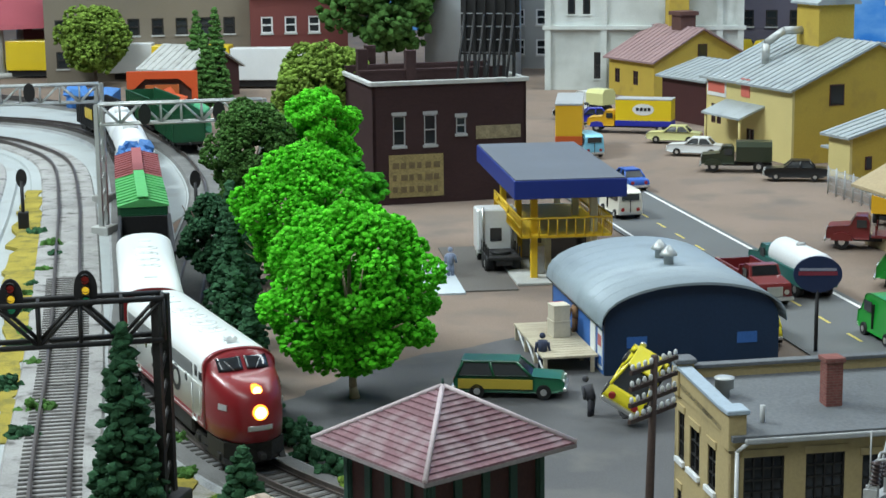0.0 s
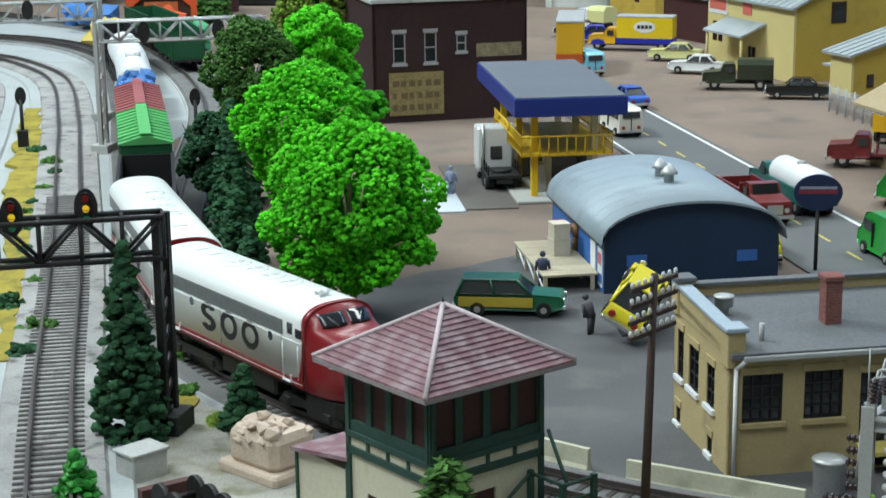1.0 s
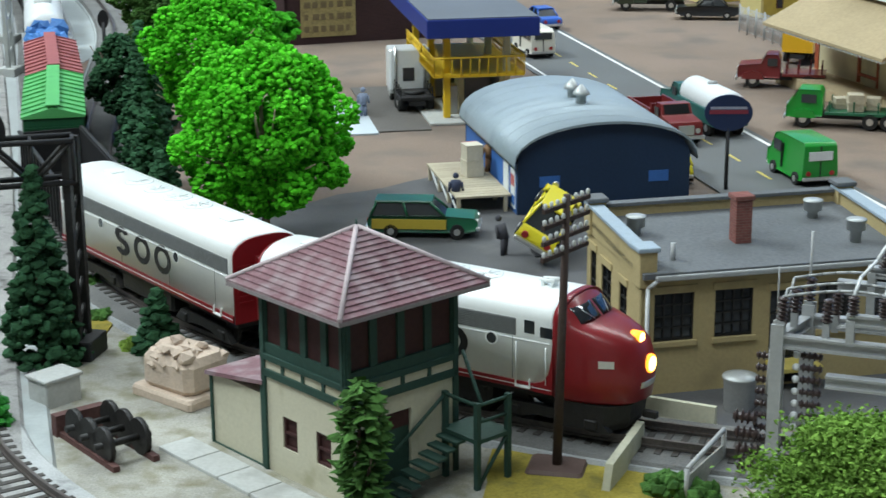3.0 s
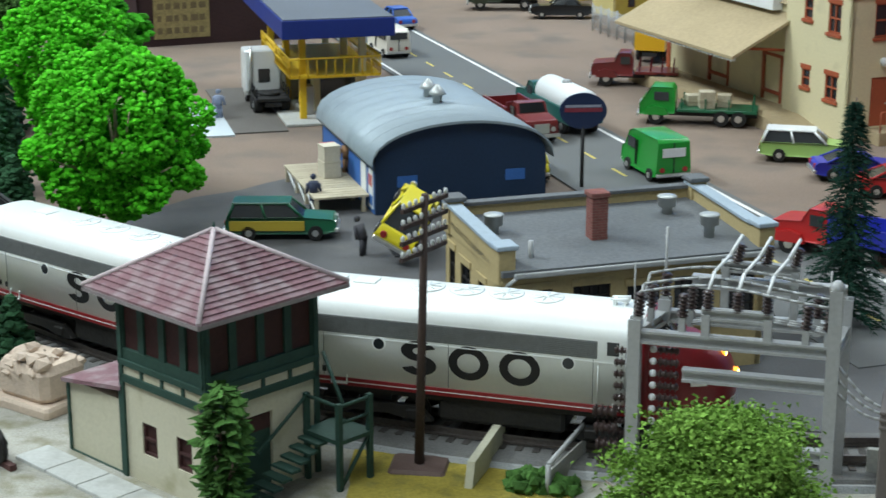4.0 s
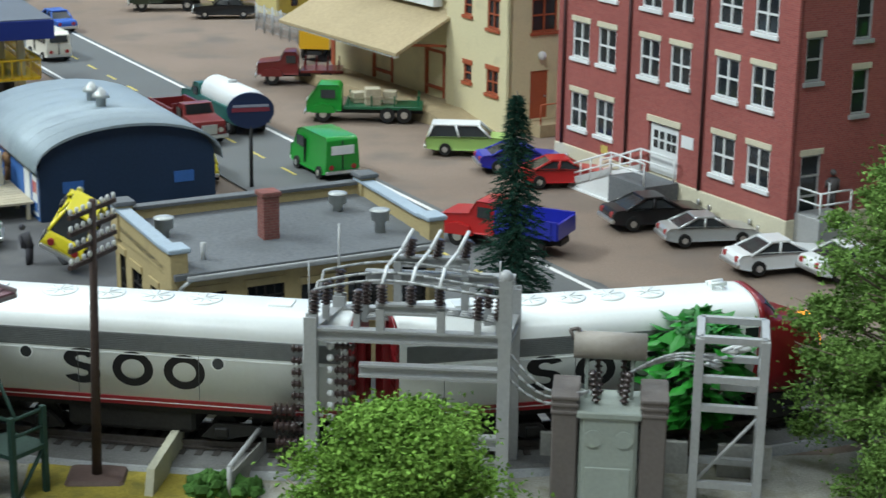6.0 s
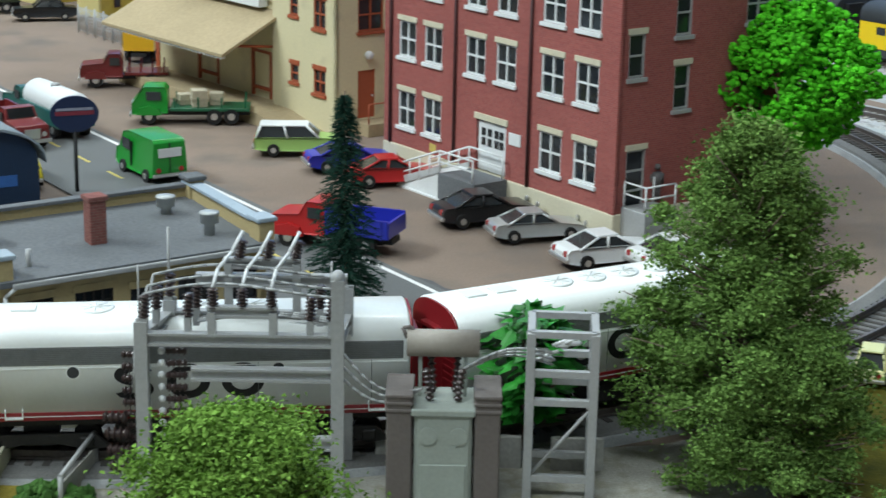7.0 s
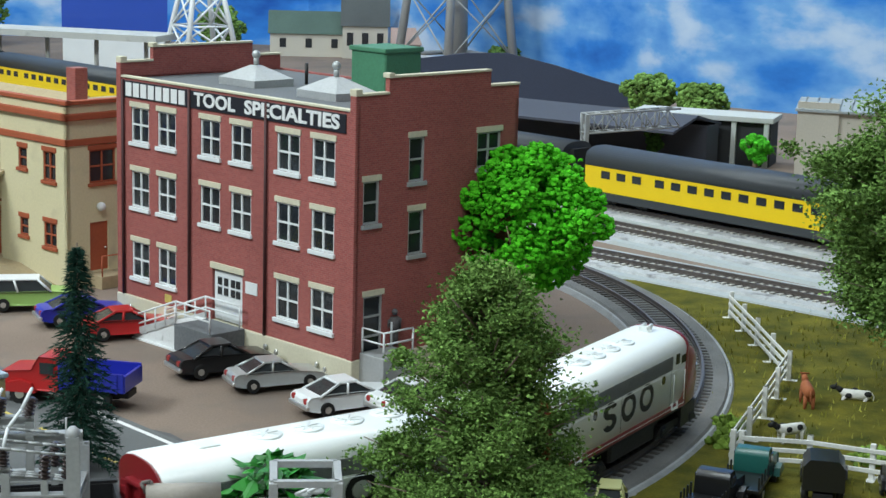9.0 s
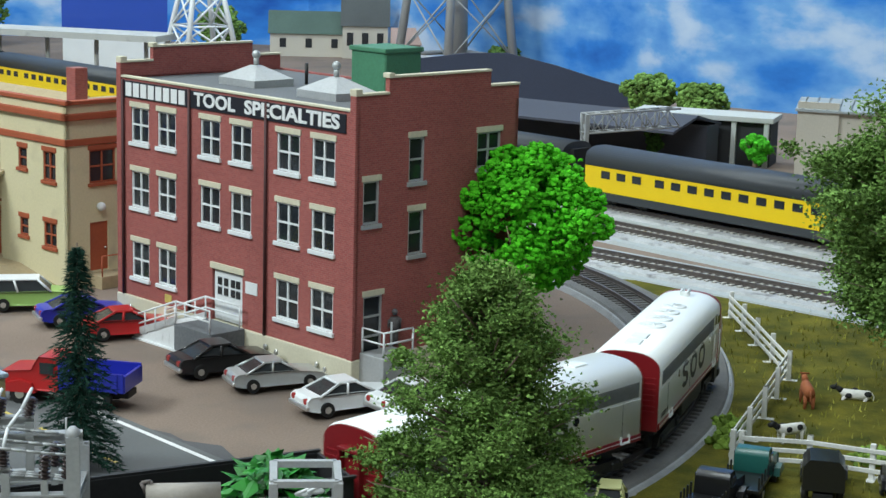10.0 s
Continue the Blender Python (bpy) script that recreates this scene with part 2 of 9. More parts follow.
ROOM_WALL = mat("room_wall_paint", (0.55, 0.55, 0.53), 0.9, var=0.06, big=3, fine=80)
CEIL = mat("ceiling_white", (0.7, 0.7, 0.69), 0.9, var=0.05, big=3, fine=60)
solo("wall_south", Shape().box(-410, 410, -160, -150, -90, 185), ROOM_WALL, "plain painted room wall", "wall", "structure")
solo("wall_west", Shape().box(-410, -400, -150, 410, -90, 185), ROOM_WALL, "plain painted room wall", "wall", "structure")
solo("wall_east", Shape().box(400, 410, -150, 410, -90, 185), ROOM_WALL, "plain painted room wall", "wall", "structure")
solo("wall_north", Shape().box(-410, 410, 410, 420, -90, 185), ROOM_WALL, "plain painted room wall", "wall", "structure")
solo("ceiling", Shape().box(-410, 410, -160, 420, 185, 195), CEIL, "white room ceiling", "ceiling", "structure")


# painted sky board that curves behind the layout
def sky_paint():
    m = bpy.data.materials.new("painted_sky")
    m.use_nodes = True
    n, l = m.node_tree.nodes, m.node_tree.links
    b = n["Principled BSDF"]
    b.inputs["Roughness"].default_value, b.inputs["Specular IOR Level"].default_value = 0.85, 0.1
    co = n.new("ShaderNodeTexCoord")
    mp = n.new("ShaderNodeMapping")
    mp.inputs["Scale"].default_value = (1.0, 1.0, 2.0)
    mp.inputs["Location"].default_value = (0.35, 0.2, 0.1)
    l.new(co.outputs["Object"], mp.inputs[0])
    cl, big = n.new("ShaderNodeTexNoise"), n.new("ShaderNodeTexNoise")
    cl.inputs["Scale"].default_value, cl.inputs["Detail"].default_value, cl.inputs["Roughness"].default_value = 6.0, 7, 0.55
    big.inputs["Scale"].default_value, big.inputs["Detail"].default_value = 2.6, 3
    l.new(mp.outputs[0], cl.inputs["Vector"])
    l.new(mp.outputs[0], big.inputs["Vector"])
    ad = n.new("ShaderNodeMath")
    ad.operation = "ADD"
    l.new(cl.outputs["Fac"], ad.inputs[0])
    l.new(big.outputs["Fac"], ad.inputs[1])
    rp = n.new("ShaderNodeValToRGB")
    e = rp.color_ramp.elements
    e[0].position, e[0].color = 0.37, (0.02, 0.10, 0.40, 1)
    e[1].position, e[1].color = 0.685, (0.72, 0.76, 0.80, 1)
    for p, c in ((0.45, (0.04, 0.21, 0.62, 1)), (0.52, (0.15, 0.36, 0.70, 1)), (0.57, (0.42, 0.55, 0.74, 1))):
        k = e.new(p)
        k.color = c
    hf = n.new("ShaderNodeMath")
    hf.operation = "MULTIPLY"
    hf.inputs[1].default_value = 0.5
    l.new(ad.outputs[0], hf.inputs[0])
    l.new(hf.outputs[0], rp.inputs[0])
    l.new(rp.outputs[0], b.inputs["Base Color"])
    return m


sky = Shape()
ARC = [(-390, 60), (-380, 200), (-330, 290), (-230, 335), (-100, 340), (0, 318), (66, 290), (90, 234), (97, 205), (114, 182), (150, 150), (215, 92), (252, 30), (262, -20)]
fine = []
for (x0, y0), (x1, y1) in zip(ARC, ARC[1:]):
    fine += [(x0 + (x1 - x0) * k / 4, y0 + (y1 - y0) * k / 4) for k in range(4)]
fine.append(ARC[-1])
outer = [(x * 1.012, y * 1.012) for x, y in fine]
sky.loft([[(x, y, -1) for x, y in fine], [(x, y, 120) for x, y in fine], [(x, y, 120) for x, y in outer], [(x, y, -1) for x, y in outer]], closed=False, caps=False)
solo("backdrop", sky, sky_paint(), "backdrop board painted with blue sky and white clouds", "backdrop", "structure")


# ---- tracks ----
def spline(points, step=0.35):
    """Points of a smooth line through the given ones, at even steps."""
    p = [Vector(q) for q in points]
    p = [p[0] * 2 - p[1]] + p + [p[-1] * 2 - p[-2]]
    out = []
    for a, b, c, d in zip(p, p[1:], p[2:], p[3:]):
        for k in range(24):
            t = k / 24
            out.append(0.5 * (2 * b + (c - a) * t + (2 * a - 5 * b + 4 * c - d) * t * t + (3 * b - a - 3 * c + d) * t ** 3))
    out.append(p[-2])
    res, left = [out[0]], step
    for a, b in zip(out, out[1:]):
        d = (b - a).length
        while d >= left:
            a = a + (b - a) * (left / d)
            d -= left
            res.append(a.copy())
            left = step
        left -= d
    return res


def side(line, i):
    a, b = line[max(0, i - 1)], line[min(len(line) - 1, i + 1)]
    d = (b - a).normalized()
    return Vector((-d.y, d.x)), d


def ribbon(shape, line, y0, y1, z0, z1, slope=0.0):
    """A bar along the line between the offsets y0 and y1."""
    rings = []
    for i, p in enumerate(line):
        n, _ = side(line, i)
        a, b, c, e = p + n * (y0 - slope), p + n * (y1 + slope), p + n * y1, p + n * y0
        rings.append([(a.x, a.y, z0), (b.x, b.y, z0), (c.x, c.y, z1), (e.x, e.y, z1)])
    return shape.loft(rings)


TIE_MESH = {}


def track(points, label, bed, tie_mat, near=(-60, 60, 40, 100), bed_w=2.1, tie_step=0.62, top=0.42, outer=None, outer_w=3.1, lift=0.0, far_ties=True):
    """Rails, sleepers and bed along a line; returns the line."""
    line = spline(points)
    th = thing("railway_track", label, "track", kind="structure")
    if outer:
        part("trackbed", ribbon(Shape(), line, -outer_w, outer_w, -0.2, top - 0.17 + lift, 0.35), outer, th, "pale grey trackbed shoulder")
    part("ballast", ribbon(Shape(), line, -bed_w, bed_w, -0.2, top, 0.55), bed, th, "fine grey ballast")
    for s in (-1, 1):
        r = Shape()
        ribbon(r, line, s * 0.82 - 0.11, s * 0.82 + 0.11, top + 0.05, top + 0.13)
        ribbon(r, line, s * 0.82 - 0.035, s * 0.82 + 0.035, top + 0.12, top + 0.30)
        ribbon(r, line, s * 0.82 - 0.065, s * 0.82 + 0.065, top + 0.29, top + 0.36)
        part("rail", r, RAIL, th)
    if tie_mat.name not in TIE_MESH:
        me = Shape().box(-0.125, 0.125, -1.36, 1.36, -0.12, 0.04, 0.015).mesh("sleeper")
        me.materials.append(tie_mat)
        TIE_MESH[tie_mat.name] = me
    ties = spline(points, tie_step)
    rest, count = Shape(), 0
    rng = random.Random(7)
    for i, p in enumerate(ties):
        n, d = side(ties, i)
        a = math.degrees(math.atan2(d.y, d.x)) + rng.uniform(-1.5, 1.5)
        x0, x1, y0, y1 = near
        if x0 < p.x < x1 and y0 < p.y < y1 and count < 290:
            ob = part("sleeper", TIE_MESH[tie_mat.name], None, th)
            ob.matrix_basis = cpose(p.x, p.y, top, a)
            count += 1
        elif far_ties:
            k = len(rest.v)
            rest.box(-0.14, 0.14, -1.36, 1.36, -0.12, 0.09)
            rest.move(Matrix.Translation((p.x, p.y, top)) @ Matrix.Rotation(radians(a), 4, "Z"), k)
    if rest.v:
        tagged(part("far_sleepers", rest, tie_mat, th), kind="stuff")
    return line


CX, CY, CR = 1.26, 100.5, 42.13
LOOP_PTS = [(-150, 172), (-128, 181), (-110, 185), (-96, 182), (-84, 171.5), (-74.5, 156), (-66.8, 141.5), (-57.9, 123.0), (-48.3, 103.4), (-43.8, 93.6), (-39.9, 85.3)]
LOOP_PTS += [(CX + (CR + r) * math.cos(radians(a)), CY + (CR + r) * math.sin(radians(a))) for a, r in ((212, 0.6), (219, 0.55), (226, 0.4), (234, 0.15))]  # the curve eases in
LOOP_PTS += [(CX + CR * math.cos(radians(a)), CY + CR * math.sin(radians(a))) for a in range(242, 404, 8)]
LEFT_PTS = [(-19, 33), (-24, 42.5), (-28.0, 50.5), (-36.4, 67.2), (-45.4, 86), (-60.9, 117), (-69.2, 133.4), (-80, 153), (-89, 163.5), (-97, 169), (-112, 173), (-135, 172)]
loop_line = track(LOOP_PTS, "curved main track with dark sleepers on grey ballast", BALLAST_DARK, TIE, outer=SHOULDER, outer_w=2.35, lift=0.05)
track(LEFT_PTS, "straight track with grey sleepers on brown grey ballast", BALLAST_MID, TIE, outer=SUBBED, near=(-60, 0, 40, 105), far_ties=False)
track([(p[0] - 9 + 0.03 * (p[1] - 60), p[1] - 4) for p in LEFT_PTS[2:]], "second track beside pale trackbed", BALLAST_MID, TIE, outer=SUBBED, near=(0, 0, 0, 0), far_ties=False, lift=0.03)
track([(-40, 89.5), (-43.5, 98.5), (-49, 113.5), (-56.5, 134.5), (-62, 147), (-69.5, 160.5), (-77, 171.5), (-86, 184), (-98, 197), (-118, 208)], "siding with parked wagons in dark ballast", BALLAST_DARK, TIE, near=(0, 0, 0, 0), outer=SUBBED, outer_w=2.4, lift=-0.05, far_ties=False)
track([(-30.4, 55.4), (-27.4, 51.6), (-22.5, 47.6), (-15, 44), (-4, 41), (10, 39)], "turnout branch with dark sleepers", BALLAST, TIE, near=(-40, 0, 44, 60), bed_w=1.9, top=0.41)
# yard tracks at the back
for k, (a, b) in enumerate((((47, 112.0), (55.4, 98.0)), ((51.2, 124.5), (60.0, 106.5)), ((54.6, 132.8), (64.2, 113.4)))):
    dx, dy = b[0] - a[0], b[1] - a[1]
    track([(a[0] - dx * 5, a[1] - dy * 5), (a[0] - dx * 0.7, a[1] - dy * 0.7), a, b, (b[0] + dx * 1.5, b[1] + dy * 1.5)], "yard track on pale grey ballast", BALLAST, TIE_GREY, near=(0, 0, 0, 0), bed_w=2.4, outer=SUBBED, outer_w=3.4)

# ---- ground layers ----
patch("trackbed_field", [(-175, 215), (-120, 150), (-95, 120), (-66, 88), (-44, 56), (-30, 34), (-20, 34), (-27, 53), (-33, 64), (-45, 90), (-53, 106), (-60, 140), (-75, 168), (-100, 205)], 0.06, SUBBED, "pale grey painted trackbed between the tracks", 0.5)
patch("gravel_verge", [(-40, 58), (-30, 45), (-16, 40), (6, 44), (20, 48), (20, 58), (0, 58.5), (-14, 59.5), (-24, 64.5), (-30, 70), (-35, 78), (-40, 86), (-43, 82), (-36, 66)], 0.09, GRAVEL, "pale gravel and sand beside the tracks", 0.5)
patch("yellow_verge", [(-33.4, 64), (-31.2, 62), (-29.5, 67), (-33, 75), (-39, 88), (-46, 101), (-48.5, 100), (-41, 84)], 0.16, GRASS_Y, "dry yellow grass strip between tracks", 0.45)
patch("yellow_verge_far", [(-41.5, 70.5), (-40.2, 70.8), (-46.1, 82.5), (-48.2, 87), (-53.4, 97.7), (-60.1, 111), (-74.5, 139), (-76, 138.6), (-62.3, 110.6), (-55.4, 97.3), (-49.8, 86.7), (-47.3, 82.2)], 0.33, GRASS_Y, "dry yellow grass strip with green tufts", 0.45)
patch("yellow_patch", [(-11, 57.6), (-3, 57.2), (-3, 53), (-10.5, 51)], 0.16, GRASS_Y, "dry yellow grass beside the signal tower", 0.5)
patch("asphalt_yard", [(CX + 39.4 * math.cos(radians(a)), CY + 39.4 * math.sin(radians(a))) for a in range(214, 296, 8)] + [(17, 68.5), (14, 74.2), (9.4, 81.8), (4, 85), (-8, 94), (-14, 99), (-21, 98), (-25, 93), (-28.5, 88)], 0.07, ASPHALT, "worn grey asphalt yard", 0.7)
patch("meadow", [(CX + 44.3 * math.cos(radians(a)), CY + 44.3 * math.sin(radians(a))) for a in range(298, 374, 8)] + [(52, 101), (70, 93), (92, 92), (110, 60), (60, 44), (24, 46), (20, 54)], 0.14, GRASS_G, "olive green and yellow static grass meadow", 0.5)
RA, RD = Vector((-25.8, 147.0)), Vector((0.431, -0.902))


def road_strip(name, y0, y1, s0, s1, z, material, label, parent=None):
    n = Vector((-RD.y, RD.x))
    q = [RA + RD * s + n * w for s, w in ((s0, y0), (s1, y0), (s1, y1), (s0, y1))]
    sh = Shape().prism([(p.x, p.y) for p in q], "z", z - 0.06, z)
    if parent:
        return part(name, sh, material, parent, label)
    return solo(name, sh, material, label, "road", "structure")


road_strip("road", -3.9, 3.9, -30, 85, 0.12, ROAD, "grey two-lane asphalt road")
marks = thing("road_marking", "white edge lines and yellow dashes painted on the road", "road marking", kind="structure")
road_strip("edge_line", 3.25, 3.5, -30, 85, 0.135, LINE_W, "", marks)
road_strip("edge_line", -3.5, -3.3, -30, 22, 0.135, LINE_W, "", marks)
for k in range(-4, 20):
    road_strip("centre_dash", -0.09, 0.09, k * 4.6, k * 4.6 + 2.0, 0.135, LINE_Y, "", marks)


# ---- the train ----
def half_profile(w, zb, zs, zt, n=8):
    """Body section: straight sides and a rounded roof."""
    right = [(w, zb), (w, zs)] + [(w * math.cos(math.pi / 2 * k / n) ** 0.75, zs + (zt - zs) * math.sin(math.pi / 2 * k / n)) for k in range(1, n)]
    return right + [(0, zt)] + [(-y, z) for y, z in reversed(right)]


def body_loft(shape, stations, smooth=True):
    return shape.loft([[(x, y, z) for y, z in half_profile(w, zb, zs, zt)] for x, w, zb, zs, zt in stations], smooth)


def ring_mark(shape, x, z, r, w, y, a0=0.0, a1=360.0, sx=1.0):
    """A flat thick arc on a side at the depth y."""
    n = max(8, int(abs(a1 - a0) / 15))
    s = 1 if y > 0 else -1
    k = len(shape.v)
    for i in range(n + 1):
        a = radians(a0 + (a1 - a0) * i / n)
        for rr in (r - w / 2, r + w / 2):
            shape.v.append((x + rr * sx * math.cos(a), y, z + rr * math.sin(a)))
    for i in range(n):
        q = (k + 2 * i, k + 2 * i + 1, k + 2 * i + 3, k + 2 * i + 2)
        shape.f.append(q if s < 0 else q[::-1])
        shape.s.append(False)
    return shape


def bogie(parent, x, wheels=2, spread=1.55, length=4.6):
    s = Shape()
    for y in (-1.25, 1.25):
        s.prism([(-length / 2, 1.05), (-length / 2 + .5, 1.55), (length / 2 - .5, 1.55), (length / 2, 1.05), (length / 2 - .7, 0.98), (.6, 1.2), (-.6, 1.2), (-length / 2 + .7, 0.98)], "y", y - 0.13, y + 0.13)
        for k in range(wheels):
            xx = (k - (wheels - 1) / 2) * 2 * spread / max(1, wheels - 1)
            s.box(xx - 0.25, xx + 0.25, y - 0.22, y + 0.22, 1.08, 1.45, 0.05)
    s.box(-0.5, 0.5, -1.2, 1.2, 1.1, 1.5)
    s.move(Matrix.Translation((x, 0, 0)))
    b = part("bogie", s, DARKMETAL, parent)
    for k in range(wheels):
        xx = x + (k - (wheels - 1) / 2) * 2 * spread / max(1, wheels - 1)
        w = Shape()
        for y in (-0.82, 0.82):
            w.cyl((xx, y - 0.1, 1.28), (xx, y + 0.1, 1.28), 0.5, n=14)
        w.cyl((xx, -0.8, 1.28), (xx, 0.8, 1.28), 0.09, n=6)
        part("wheelset", w, DARKMETAL, b)
    return b


def coupler(parent, x, d):
    part("coupler", Shape().box(min(x, x + d * .55), max(x, x + d * .55), -0.12, 0.12, 1.42, 1.66, 0.03), DARKMETAL, parent)


def soo_marks(parent, xs, ports, depth):
    for y in (-depth, depth):
        order = xs if y < 0 else [xs[1] * 2 - v for v in xs]
        a = Shape()
        x, z = order[0], 3.47
        sg = 1 if y < 0 else -1
        ring_mark(a, x, z + 0.26, 0.25, 0.25, y, *((20, 275) if sg > 0 else (160, -95)), sx=1.75)
        ring_mark(a, x, z - 0.26, 0.25, 0.25, y, *((95, -160) if sg > 0 else (85, 340)), sx=1.75)
        part("side_emblem", a, LETTER, parent, "black curved emblem shape")
        for x in order[1:]:
            part("side_emblem", ring_mark(Shape(), x, z, 0.49, 0.27, y, sx=1.17), LETTER, parent, "black ring shape")
        for x in ports:
            port = part("porthole", Shape().cyl((x, y * 0.985, 3.86), (x, y * 1.006, 3.86), 0.25, n=18), WHITE_LOCO, parent)
            part("pane", Shape().cyl((x, y * 0.985, 3.86), (x, y * 1.012, 3.86), 0.2, n=18), GLASS_D, port)


W_LOCO = 1.62
NOSE_LEVELS = ((1.95, 1.42, 2.55), (2.15, 1.58, 2.92), (2.9, 1.62, 3.02), (3.6, 1.62, 2.96), (4.05, 1.62, 2.78), (4.35, 1.60, 2.48), (4.55, 1.58, 2.05), (4.70, 1.57, 1.55), (4.78, 1.57, 1.12), (5.10, 1.50, 0.82), (5.38, 1.18, 0.55), (5.52, 0.80, 0.36), (5.60, 0.35, 0.16))
NOSE_BACK = 4.95


def nose_front(y, z):
    """How far the bulldog nose reaches forward at a height and an offset from the middle."""
    zs = [q[0] for q in NOSE_LEVELS]
    w, reach = np.interp(z, zs, [q[1] for q in NOSE_LEVELS]), np.interp(z, zs, [q[2] for q in NOSE_LEVELS])
    u = min(1.0, abs(y) / w)
    return NOSE_BACK + reach * (1 - u ** 2.5) ** (1 / 2.2)


def nose_patch(y0, y1, z0, z1, proud=.03, lean=0.0):
    """A pane that follows the nose, with rounded thickness."""
    s, n, m = Shape(), 6, 4
    for k in (0.0, proud):
        for j in range(m + 1):
            for i in range(n + 1):
                y, z = y0 + (y1 - y0) * i / n, z0 + (z1 - z0) * j / m - lean * abs(i / n if y1 > 0 else 1 - i / n)
                s.v.append((nose_front(y, z) + k, y, z))
    N = (n + 1) * (m + 1)
    for j in range(m):
        for i in range(n):
            a = N + j * (n + 1) + i
            s.f.append((a, a + 1, a + n + 2, a + n + 1))
            s.s.append(True)
    rim = [i for i in range(n + 1)] + [j * (n + 1) + n for j in range(1, m + 1)] + [m * (n + 1) + i for i in range(n - 1, -1, -1)] + [j * (n + 1) for j in range(m - 1, 0, -1)]
    for a, b in zip(rim, rim[1:] + rim[:1]):
        s.f.append((a, b, b + N, a + N))
        s.s.append(False)
    return s


def diesel(cab, label):
    th = thing("diesel_locomotive", label, "locomotive")
    W = W_LOCO
    front, rear = (NOSE_BACK, -8.1) if cab else (7.8, -7.8)
    EAVE, ROOF, SILL = 4.86, 5.62, 2.42
    side_box = lambda x0, x1, y, z0, z1, proud, c=0.0: (x0, x1, min(y * (W - .05), y * (W + proud)), max(y * (W - .05), y * (W + proud)), z0, z1, c)
    body = Shape()
    st = [(rear + 0.04, W - 0.08, SILL, EAVE - .06, ROOF - .08), (rear + 0.14, W, SILL, EAVE, ROOF), (front - .14, W, SILL, EAVE, ROOF)]
    st.append((front, W, SILL, EAVE, ROOF) if cab else (front - .04, W - .08, SILL, EAVE - .06, ROOF - .08))
    body_loft(body, st)
    part("body", body, WHITE_LOCO, th, "white painted carbody with a rounded roof")
    for e, d in ((rear, -1),) if cab else ((rear, -1), (front, 1)):
        end = Shape()
        xs = sorted((e - d * .05, e + d * .04))
        body_loft(end, [(xx, W - 0.06, 2.1, EAVE - .05, ROOF - .06) for xx in xs])
        panel = part("end_panel", end, RED_LOCO, th, "dark red end panel")
        part("end_door", Shape().box(*sorted((e, e + d * .09)), -0.42, 0.42, 2.15, 4.5, 0.02), RED_LOCO, panel)
        part("diaphragm", Shape().box(*sorted((e, e + d * .32)), -0.58, -0.44, 2.15, 4.7, 0.03).box(*sorted((e, e + d * .32)), 0.44, 0.58, 2.15, 4.7, 0.03).box(*sorted((e, e + d * .32)), -0.58, 0.58, 4.62, 4.78, 0.03), RED_LOCO, panel)
        for y in (-1, 1):
            for k in range(7):
                part("louvre", Shape().box(*sorted((e, e + d * .075)), *sorted((y * .72, y * 1.38)), 2.9 + k * .25, 2.99 + k * .25), RED_LOCO, panel)
    for y in (-1, 1):
        part("red_stripe", Shape().box(*side_box(rear + .04, front - (0 if cab else .04), y, 2.16, 2.46, .02, .02)), RED_LOCO, th)
        part("step_line", Shape().box(*side_box(rear + .06, front - .06, y, 2.30, 2.325, .03)), WHITE_LOCO, th, "thin white line along the red stripe")
        g0, g1 = rear + .3, (3.45 if cab else front - .3)
        gr = Shape().box(*side_box(g0, g1, y, 4.12, 4.76, .012, .012))
        for k in range(9):
            gr.box(*side_box(g0 + .05, g1 - .05, y, 4.16 + k * .066, 4.185 + k * .066, .03))
        part("air_intake_grille", gr, GREY_LOCO, th, "grey horizontal grille band")
        for x in ((-6.5, -1.85, 3.3) if cab else (-6.1, -1.75, 2.55, 6.4)):
            part("panel_seam", Shape().box(*side_box(x, x + .025, y, 2.5, 4.08, .012)), GREY_LOCO, th)
        part("batten", Shape().box(*side_box(rear + .15, front - .15, y, 3.99, 4.03, .02)), WHITE_LOCO, th)
        for k in range(5):
            x = rear + 0.45 + 0.24 * k + (0.14 if k == 4 else 0)
            part("number_mark", Shape().box(*side_box(x, x + .15, y, 2.62, 2.84, .008)), LETTER, th, "small black mark")
        for x in (rear + 2.2, front - 1.2):
            step = part("side_step", Shape().box(*side_box(x - .3, x + .3, y, 2.24, 2.29, .1)), WHITE_LOCO, th)
            for k in (-.3, .27):
                part("bracket", Shape().box(*side_box(x + k, x + k + .04, y, 2.24, 2.58, .08)), WHITE_LOCO, step)
    for x in (-3.1, -1.65, -0.2, 1.25) if cab else (-2.9, -1.15, 0.6, 2.35):
        fan = part("roof_fan", Shape().lathe([(0.64, ROOF - .12), (0.64, ROOF + .015), (0.57, ROOF + .035), (0.22, ROOF + .025)], x, 0, 20), WHITE_LOCO, th)
        grid = Shape()
        for k in range(4):
            a = k * math.pi / 4
            grid.cyl((x - .52 * math.cos(a), -.52 * math.sin(a), ROOF + .04), (x + .52 * math.cos(a), .52 * math.sin(a), ROOF + .04), 0.022, n=4)
        part("fan_grid", grid, WHITE_LOCO, fan)
    for x in (-5.4, -6.6) if cab else (-5.3, 5.1):
        part("roof_vent", Shape().box(x - .42, x + .42, -.36, .36, ROOF - .15, ROOF + .05, 0.03), WHITE_LOCO, th)
